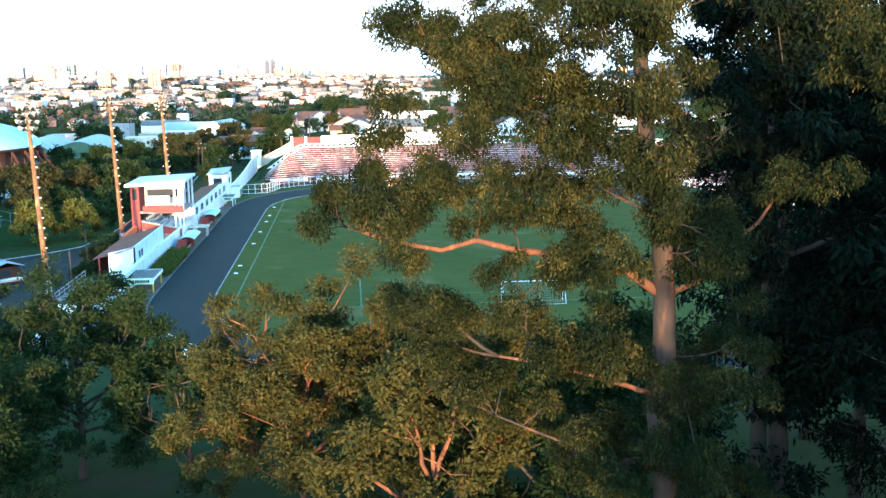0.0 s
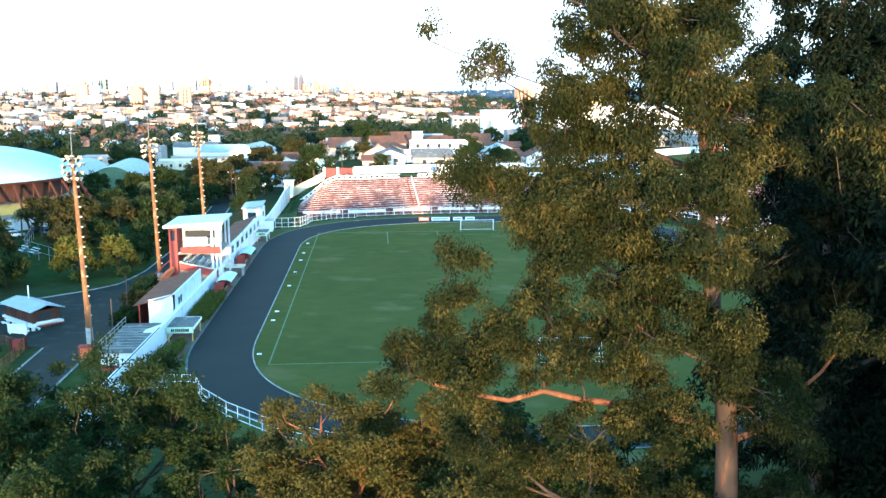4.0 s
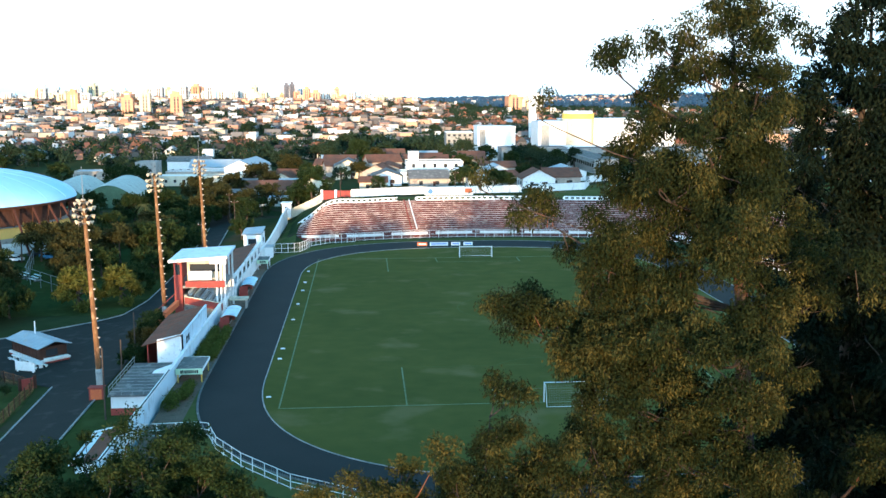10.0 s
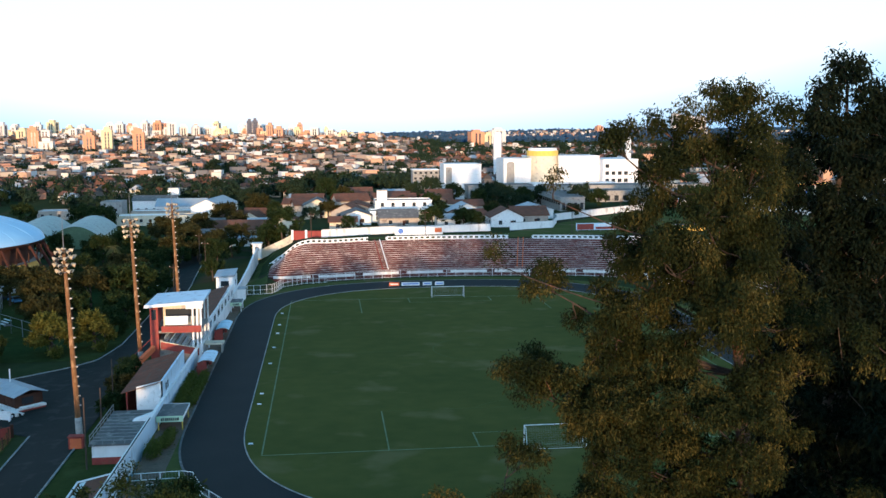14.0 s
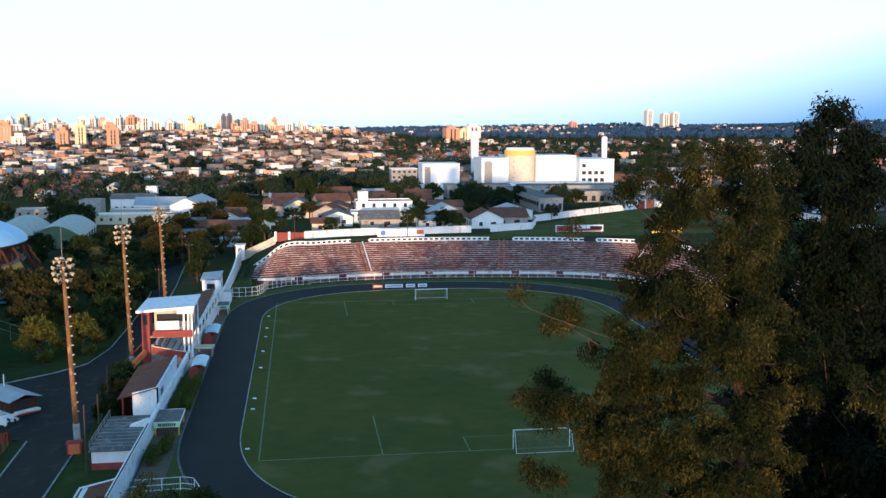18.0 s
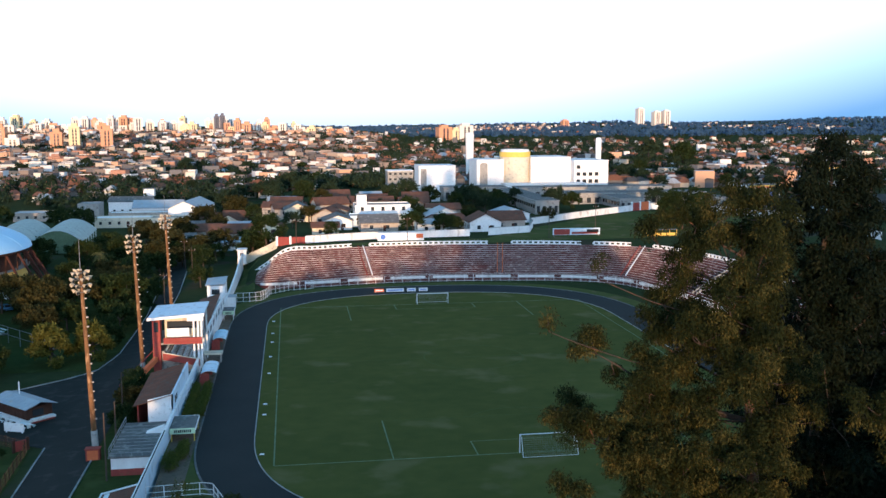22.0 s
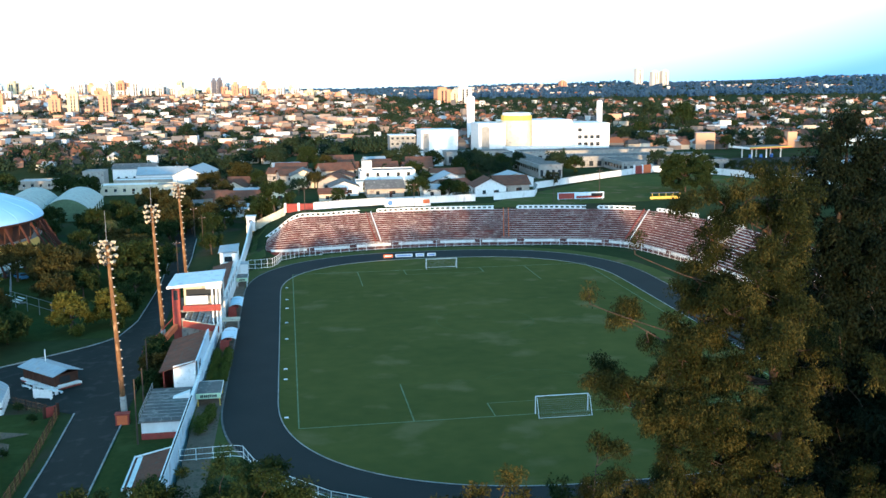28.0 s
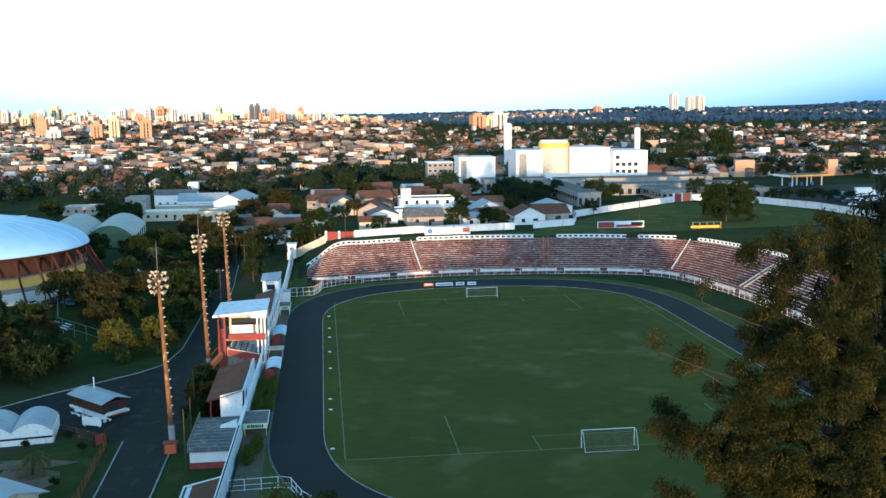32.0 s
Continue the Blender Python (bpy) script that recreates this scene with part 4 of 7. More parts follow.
tube_fence("near_fence", [(-14.3, -8.8, 0), (-8.0, -8.4, 0), (-6.8, -8.9, 0), (-5.3, -13.4, 0), (-2.1, -18.3, 0), (3, -24, 0), (12, -30, 0), (24, -34, 0)], 1.5, "white tubular wire fence round the track end")
tube_fence("gate_fence", [(-10.4, 114.2, 0), (-7.5, 114.4, 0), (-4.9, 115.2, 0), (-3.6, 119.0, 0), (-2.8, 124.0, 0), (2, 128.6, 0), (8, 130.2, 0)], 2.2, "tall white tubular gate fence at the track corner", 1.5)
tube_fence("front_fence", [(p.x, p.y - 0.9 if p.x < 85 else p.y - 0.4, 0.0) if p.x < 85 else (p.x - 0.9, p.y - 0.4, 0.0) for p in STAND_FRONT[18:67]], 1.9, "white tubular fence in front of the terraces", 2.4, True)


def front_boards():
    """White painted boards along the foot of the terraces."""
    pts = [p for p in STAND_FRONT[11:66]]
    stops = plan_walk(pts, 0.5)
    i, n = 0, len(stops)
    while i < n - 22:
        k = min(20, n - 1 - i)
        run = [stops[j][0] for j in range(i, i + k)]
        b = thing("foot_board", (0, 0, 0), "white painted concrete board at the foot of the terraces", "board", "boards at the foot of the terraces")
        lo = [Vector((p.x - 0.25 * (p.x > 85), p.y - 0.25, 0)) for p in run]
        g = Geo().strip([(p.x, p.y, 0.9) for p in lo], [(p.x, p.y, 1.5) for p in lo]).strip([(p.x, p.y, 1.5) for p in lo], [(q.x, q.y + 0.02, 1.5) for q in run])
        part("panel", g, M["white2"], b)
        part("kick_strip", Geo().strip([(p.x, p.y - 0.004, 0.1) for p in lo], [(p.x, p.y - 0.004, 0.9) for p in lo]), M["terrace"], b)
        i += k + 3


front_boards()
for x, w, m in ((23.0, 2.4, "orange"), (26.0, 4.4, "white"), (31.2, 2.2, "white"), (34.2, 2.2, "white")):
    a = thing("advert_board", (x, 121.8, 0), "low pale advertising board behind the far goal", "board", "boards behind the goal")
    part("panel", Geo().box(0, -0.04, 0.15, w, 0.04, 0.95), M["white"] if m == "white" else M["orange"], a)
    part("writing_bar", Geo().box(0.3, -0.06, 0.42, w - 0.3, -0.04, 0.68), M["blue"] if m == "white" else M["white"], a)
    for px in (0.1, w - 0.2):
        part("foot", Geo().box(px, -0.25, -0.02, px + 0.1, 0.25, 0.15), M["steel"], a)
for i, (x, y) in enumerate([(-1.6, 4.5), (-1.7, 22.0), (-1.7, 27.5), (-1.5, 46.0), (-1.5, 58.0), (-1.4, 70.0), (-1.4, 78.0), (-1.4, 90.0)]):
    c = thing("pitch_marker", (x, y, 0), "small white marker block beside the touchline", "marker", "markers beside the touchline")
    part("block", Geo().hexa([(-0.3, -0.12, 0), (0.3, -0.12, 0), (0.3, 0.12, 0), (-0.3, 0.12, 0), (-0.26, -0.1, 0.14), (0.26, -0.1, 0.14), (0.26, 0.1, 0.14), (-0.26, 0.1, 0.14)]), M["white"], c)


# ---- floodlight poles ----
def flood_pole(base, top, seed):
    rng = random.Random(seed)
    b, t = Vector(base), Vector(top)
    p = thing("floodlight_pole", base, "tall tapered concrete floodlight pole with a ring of lamps", "light pole", "floodlight poles")
    d = t - b
    part("shaft", Geo().tube([(0, 0, -0.3), d * 0.25, d * 0.5, d * 0.75, d], [0.38, 0.345, 0.31, 0.265, 0.22], 12), M["rust"], p, smooth=True)
    part("sleeve", Geo().tube([(0, 0, -0.3), d * 0.14], [0.46, 0.43], 12), M["concrete"], p, smooth=True)
    part("lightning_rod", Geo().tube([d, d + Vector((0, 0, 4.3))], [0.06, 0.03], 6), M["steel"], p)
    for k in range(14):
        q = d * (0.2 + 0.05 * k)
        part("climbing_iron", Geo().box(q.x + 0.25, q.y - 0.12, q.z, q.x + 0.52, q.y + 0.12, q.z + 0.16), M["steel"], p)
    for k, (n, r, dz) in enumerate(((7, 1.0, -0.2), (7, 1.25, -1.1), (7, 1.2, -2.0), (5, 0.95, -2.8))):
        ring = [(d.x + r * math.cos(a) * 0.8, d.y + r * math.sin(a) * 0.8, d.z + dz) for a in np.linspace(0, 2 * math.pi, 13)]
        part("lamp_ring", Geo().tube(ring, [0.04] * 13, 5), M["steel"], p)
        for j in range(n):
            a = 2 * math.pi * (j + 0.5 * k) / n + rng.uniform(-0.2, 0.2)
            c = d + Vector((r * math.cos(a), r * math.sin(a), dz + rng.uniform(-0.12, 0.2)))
            f = Vector((0.8 + 0.3 * math.cos(a), 0.5 * math.sin(a) + rng.uniform(-0.3, 0.3), -0.45)).normalized()
            lamp = part("lamp", Geo().tube([c - f * 0.28, c - f * 0.1, c + f * 0.22], [0.09, 0.19, 0.28], 8), M["lamp"], p)
            part("lens", Geo().tube([c + f * 0.221, c + f * 0.235], [0.25, 0.25], 8), M["glass"], lamp)


flood_pole((-23.95, 13.2, -1.9), (-24.85, 13.4, 23.4), 1)
flood_pole((-22.9, 50.6, -1.9), (-23.8, 51.0, 23.7), 2)
flood_pole((-23.3, 97.0, -1.7), (-24.1, 97.0, 22.7), 3)
bx = thing("switch_cabinet", (-24.0, 11.6, -1.95), "red painted switch cabinet at the foot of the pole", "cabinet")
part("body", Geo().box(-0.9, -0.5, 0, 0.9, 0.5, 1.6), M["red"], bx)
part("cap", Geo().box(-1.0, -0.6, 1.6, 1.0, 0.6, 1.7), M["red"], bx)
part("door_leaf", Geo().box(-0.7, -0.53, 0.15, 0.7, -0.5, 1.45), M["orange"], bx)


def slim_pole(x, y, h, m="darkbark", arms=True):
    z = terrain(x, y)
    p = thing("utility_pole", (x, y, z - 0.1), "slim dark weathered utility pole beside the road", "pole", "utility poles")
    part("shaft", Geo().tube([(0, 0, 0), (0, 0, h)], [0.12, 0.08], 8), M[m], p)
    if arms:
        part("cross_arm", Geo().box(-0.9, -0.06, h - 0.8, 0.9, 0.06, h - 0.65), M["wood"], p)
        for x0 in (-0.8, 0.0, 0.75):
            part("insulator", Geo().box(x0, -0.04, h - 0.65, x0 + 0.07, 0.04, h - 0.45), M["white"], p)


for x, y, h in ((-22.6, 27, 8), (-20.8, 3.0, 9), (-21.6, 15, 7), (-27.5, 118, 9), (-24.0, 150, 9), (4, 149.5, 9), (35, 153, 8), (78, 160, 9), (-28, 170, 9), (96, 172, 9)):
    slim_pole(x, y, h, arms=y > 60)


# ---- the road and the yard to the west ----
def drape(name, poly, m, label, category, lift=0.12, kind="structure"):
    """A flat paved sheet laid over the ground, cut in strips from south to north."""
    g = Geo()
    rows = []
    for y, x0, x1 in poly:
        rows.append([(x0 + (x1 - x0) * k / 12, y, terrain(x0 + (x1 - x0) * k / 12, y) + lift) for k in range(13)])
    for a, b in zip(rows, rows[1:]):
        g.strip(a, b)
    return tagged(part(name, g, m), label, category, kind=kind)


drape("road", [(-120, -31.5, -24.3), (-40, -31.5, -24.3), (-20, -31.5, -24.3), (0, -31.6, -24.3), (15, -32.0, -24.3), (19.5, -32.4, -24.3), (22, -36, -24.3), (26, -42, -24.3), (30, -52, -24.3), (36, -58, -24.3), (41, -56, -24.4),
               (46, -50, -24.4), (52, -43.5, -24.4), (58, -37, -24.5), (63, -33.2, -24.6), (75, -31.2, -25.2), (95, -31.0, -25.8), (112, -31.0, -26.2), (135, -31, -26), (165, -33, -27), (200, -38, -31), (260, -48, -40)],
      M["asphalt"], "grey asphalt access road widening round the kiosk", "road")
for pts, lab in (([(-31.6, -40), (-31.6, 0), (-32.1, 19.5)], "whitewashed kerb along the road"), ([(-24.2, -40), (-24.2, 11)], "whitewashed kerb along the road"),
                 ([(-57.5, 38), (-50, 46.2), (-43.5, 52.2), (-37, 58.2), (-33.1, 63.2), (-31.1, 75), (-30.9, 112), (-33, 165)], "whitewashed kerb along the road"), ([(-26.1, 112), (-25.9, 135), (-27, 165)], "whitewashed kerb along the road")):
    k = Geo()
    q = [Vector((x, y, terrain(x, y))) for x, y in pts]
    fine = [s for s, _ in plan_walk(q, 4.0)] + [q[-1]]
    for a, b in zip(fine, fine[1:]):
        a, b = Vector((a.x, a.y, terrain(a.x, a.y) + 0.14)), Vector((b.x, b.y, terrain(b.x, b.y) + 0.14))
        k.beam(a, b, 0.18, 0.22)
    tagged(part("road_kerb", k, M["kerb"]), lab, "kerb", kind="structure")


def kiosk():
    k = thing("kiosk", (-39.0, 36.3, -2.85), "dark timber kiosk with a pale sheet roof on white plinth", "kiosk", rz=-46)
    part("plinth", Geo().box(-4.8, -2.3, 0, 4.8, 2.3, 0.45), M["red"], k)
    part("ledge", Geo().box(-4.9, -2.4, 0.45, 4.9, 2.4, 0.75), M["white"], k)
    part("boarded_wall", Geo().box(-4.5, -2.05, 0.75, 4.5, 2.05, 2.55), M["wood"], k)
    for i in range(9):
        x = -4.4 + i * 1.08
        part("batten", Geo().box(x, -2.1, 0.75, x + 0.12, -2.05, 2.55), M["wood"], k)
    part("hatch", Geo().box(4.5, -1.2, 1.2, 4.55, 0.6, 2.2), M["glass"], k)
    part("counter", Geo().box(4.5, -1.6, 0.75, 5.3, 1.9, 0.95), M["white"], k)
    for s in (-1, 1):
        g = Geo().hexa([(-5.1, 0, 3.3), (5.1, 0, 3.3), (5.1, s * 2.65, 2.55), (-5.1, s * 2.65, 2.55), (-5.1, 0, 3.36), (5.1, 0, 3.36), (5.1, s * 2.65, 2.62), (-5.1, s * 2.65, 2.62)])
        part("roof_sheet", g, M["metalroof"], k)
        for i in range(10):
            x = -5.0 + i * 1.1
            part("roof_rib", Geo().hexa([(x, 0, 3.36), (x + 0.08, 0, 3.36), (x + 0.08, s * 2.65, 2.62), (x, s * 2.65, 2.62), (x, 0, 3.41), (x + 0.08, 0, 3.41), (x + 0.08, s * 2.65, 2.67), (x, s * 2.65, 2.67)]), M["metalroof"], k)
    part("vent_pipe", Geo().tube([(-2.2, 0.6, 3.0), (-2.2, 0.6, 5.2)], [0.09, 0.09], 8), M["white"], k)
    for i in range(3):
        t = thing("picnic_table", (-41.6 + 2.1 * i, 34.6 - 2.1 * i, -2.85), "white concrete picnic table with benches beside the kiosk", "table", "tables by the kiosk", rz=-46)
        part("tabletop", Geo().box(-1.25, -0.4, 0.7, 1.25, 0.4, 0.8), M["white"], t)
        for s in (-0.95, 0.95):
            part("table_leg", Geo().box(s - 0.1, -0.25, 0, s + 0.1, 0.25, 0.7), M["white"], t)
        for s in (-0.8, 0.8):
            part("bench", Geo().box(-1.25, s - 0.17, 0.4, 1.25, s + 0.17, 0.48), M["white"], t)
            for e in (-0.95, 0.95):
                part("bench_leg", Geo().box(e - 0.08, s - 0.12, 0, e + 0.08, s + 0.12, 0.4), M["white"], t)
    w = thing("low_screen", (-38.3, 27.8, -2.8), "white painted low screen wall by the tables", "screen", rz=-20)
    part("panel", Geo().box(-1.6, -0.08, 0.3, 1.6, 0.08, 1.6), M["white"], w)
    part("leg", Geo().box(-1.4, -0.06, 0, -1.2, 0.06, 0.3), M["white"], w)
    part("leg", Geo().box(1.2, -0.06, 0, 1.4, 0.06, 0.3), M["white"], w)


kiosk()


def vault_roof(g, w, length, z, rise, n=14, y0=0.0, thick=0.12):
    a = [(-w / 2 + w * i / n, z + rise * (1 - (2 * i / n - 1) ** 2)) for i in range(n + 1)]
    g.strip([(x, y0, q) for x, q in a], [(x, y0 + length, q) for x, q in a])
    g.strip([(x, y0 + length, q + thick) for x, q in a], [(x, y0, q + thick) for x, q in a])
    g.strip([(x, y0, q + thick) for x, q in a], [(x, y0, q) for x, q in a])
    return a


def vaulted_shed(x, y, w, length, z0, eave, rise, rz, wall_m, roof_m, label, bays=1):
    s = thing("vaulted_shed", (x, y, z0), label, "shed", "vaulted sheds", rz=rz)
    for b in range(bays):
        ox = (b - (bays - 1) / 2) * w
        g = Geo()
        a = vault_roof(g, w, length, eave, rise)
        g.v = [(p[0] + ox, p[1], p[2]) for p in g.v]
        part("roof_vault", g, roof_m, s)
        for k in range(1, 7):
            yy = length * k / 7
            part("roof_seam", Geo().tube([(p[0] + ox, yy, p[1] + 0.13) for p in a], [0.05] * len(a), 4), roof_m, s)
        for yy in (0.15, length - 0.3):
            e = Geo()
            e.add([(p[0] + ox, yy, p[1]) for p in a] + [(w / 2 + ox, yy, eave - 0.02), (-w / 2 + ox, yy, eave - 0.02)], [tuple(range(len(a))) + (len(a), len(a) + 1)])
            part("gable_end", e, wall_m, s)
    tw = w * bays
    part("side_wall", Geo().box(-tw / 2, 0.2, 0, -tw / 2 + 0.2, length - 0.2, eave), wall_m, s)
    part("side_wall", Geo().box(tw / 2 - 0.2, 0.2, 0, tw / 2, length - 0.2, eave), wall_m, s)
    part("end_wall", Geo().box(-tw / 2, 0.1, 0, tw / 2, 0.3, eave), wall_m, s)
    part("far_wall", Geo().box(-tw / 2, length - 0.3, 0, tw / 2, length - 0.1, eave), wall_m, s)
    for k in range(6):
        part("pilaster", Geo().box(tw / 2, length * (k + 0.3) / 6, 0, tw / 2 + 0.15, length * (k + 0.3) / 6 + 0.5, eave), M["white"], s)
    return s


yard_shed = vaulted_shed(-48.0, 20.5, 5.6, 8.5, -2.9, 2.0, 1.3, 8, M["white"], M["metalroof"], "low white shed with two blue-grey barrel-vaulted roofs", 2)
part("wall_stripe", Geo().box(-5.62, 0.06, 0.95, 5.62, 0.1, 1.25), M["wood"], yard_shed, "dark red painted stripe")
part("wall_stripe", Geo().box(5.6, 0.2, 0.95, 5.64, 8.3, 1.25), M["wood"], yard_shed, "dark red painted stripe")
vaulted_shed(-76.6, 229, 16.6, 42, -2.4, 3.6, 4.2, 4, M["darkgreen"], M["vault"], "long shed with a pale ribbed barrel-vaulted roof", 1)
vaulted_shed(-93.6, 231, 16.6, 42, -2.4, 3.6, 4.2, 4, M["darkgreen"], M["vault"], "long shed with a pale ribbed barrel-vaulted roof", 1)
hb = thing("garden_house", (-42.4, -6.0, -2.8), "small house with a pale blue sheet roof beside the lawn", "house", rz=-38)
part("body", Geo().box(-5.5, -4.5, 0, 4.0, 3.6, 2.6), M["cream"], hb)
for s in (-1, 1):
    part("roof_sheet", Geo().hexa([(-6, 0, 4.0), (4.4, 0, 4.0), (4.4, s * 5.0, 2.5), (-6, s * 5.0, 2.5), (-6, 0, 4.08), (4.4, 0, 4.08), (4.4, s * 5.0, 2.6), (-6, s * 5.0, 2.6)]), M["metalroof"], hb)
part("gable_end", Geo().add([(4.01, -4.3, 2.6), (4.01, 4.3, 2.6), (4.01, 0, 3.9)], [(0, 1, 2)]), M["cream"], hb)
part("window_pane", Geo().box(4.0, -1.2, 1.0, 4.05, 0.6, 2.0), M["glass"], hb)

for poly, m, nm, lab, cat in (([(-20, -44, -33.2), (0, -48, -33.2), (12, -50, -33.5), (21, -42, -34.2)], M["lawn"], "yard_lawn", "dark green lawn in the fenced yard", "lawn"),
                              ([(10.5, -49, -40), (12.2, -49, -36.5), (14.0, -49, -42)], M["dirt"], "yard_path", "trodden earth garden path across the lawn", "path"),
                              ([(2.5, -45, -39), (5, -46, -37.5), (8.5, -46, -38.2), (10.2, -46, -41)], M["dirt"], "flower_bed", "bare brown flower bed with a stone edge", "flower bed"),
                              ([(18, -24.1, -16), (40, -24.2, -21.5), (60, -24.3, -17.7), (104, -25.2, -17.7), (112, -25.8, -17)], M["lawn"], "road_verge", "rough grass verge between the road and the club", "grass"),
                              ([(-30, -24.1, -15.2), (4.5, -24.1, -15.2), (11, -24.1, -20.8), (18, -24.1, -20.8)], M["lawn"], "south_verge", "rough grass strip beside the changing room", "grass"),
                              ([(64, -110, -33.6), (80, -110, -31.6), (112, -110, -31.4), (150, -110, -33)], M["lawn"], "park_lawn", "shaded park lawn under trees beyond the kerb", "grass")):
    drape(nm, poly, m, lab, cat, 0.08 if nm != "yard_path" and nm != "flower_bed" else 0.14)

fz = thing("yard_fence", (0, 0, 0), "rusty wire mesh fence on thin posts along the yard", "fence", kind="structure")
fp = [Vector((-33.3, -25, -2.75)), Vector((-33.4, 0, -2.75)), Vector((-34.2, 18.5, -2.8)), Vector((-37.5, 21.5, -2.8)), Vector((-42, 25.0, -2.8))]
for q, a in plan_walk(fp, 2.2):
    part("fence_post", Geo().box(q.x - 0.06, q.y - 0.06, q.z, q.x + 0.06, q.y + 0.06, q.z + 1.7), M["wood"], fz)
wm = Geo()
for q, a in plan_walk(fp, 0.3):
    wm.beam(q, q + Vector((0, 0, 1.6)), 0.025, 0.025)
for z in (0.4, 0.9, 1.5):
    for a, b in zip(fp, fp[1:]):
        wm.beam(a + Vector((0, 0, z)), b + Vector((0, 0, z)), 0.03, 0.03)
part("wire_mesh", wm, M["rust"], fz)
gp = thing("yard_gate", (-35.2, 19.2, -2.8), "red painted yard gate between brick posts", "gate", rz=40)
part("gate_leaf", Geo().box(-0.8, -0.05, 0.1, 0.8, 0.05, 1.6), M["red"], gp)
for s in (-1, 1):
    part("gate_post", Geo().box(s - 0.18, -0.18, 0, s + 0.18, 0.18, 1.9), M["wood"], gp)
cf = thing("court_fence", (0, 0, 0), "tall thin fence of a small sports court in the park", "fence", kind="structure")
cp = [Vector((-66, 118, -2.5)), Vector((-60.2, 95, -2.5)), Vector((-43.0, 74.5, -2.5))]
for q, a in plan_walk(cp, 5.2):
    part("fence_post", Geo().tube([q, q + Vector((0, 0, 3.4))], [0.08, 0.08], 6), M["steel"], cf)
for a, b in zip(cp, cp[1:]):
    for z in (3.35, 1.7):
        part("rail", Geo().beam(a + Vector((0, 0, z)), b + Vector((0, 0, z)), 0.08, 0.08), M["steel"], cf)
for i in range(2):
    be = thing("park_stand", (-63.5 + 3.4 * i, 101 - 3 * i, -2.6), "small white bleacher bench in the park", "bench", "bleachers in the park", rz=-50)
    for k in range(3):
        part("step", Geo().box(-1.6, 0.6 * k, 0.35 + 0.35 * k, 1.6, 0.6 * k + 0.4, 0.42 + 0.35 * k), M["white"], be)
    for s in (-1.4, 1.3):
        part("frame_leg", Geo().box(s, 0, 0, s + 0.1, 1.7, 0.35), M["steel"], be)


# ---- the domed sports hall ----
M["strut"] = mat("brown_painted_concrete", (0.075, 0.032, 0.024), (0.045, 0.02, 0.016), 0.6, 0.85)
M["ochre"] = mat("ochre_wall_paint", (0.75, 0.5, 0.14), (0.66, 0.43, 0.12), 0.3, 0.8)


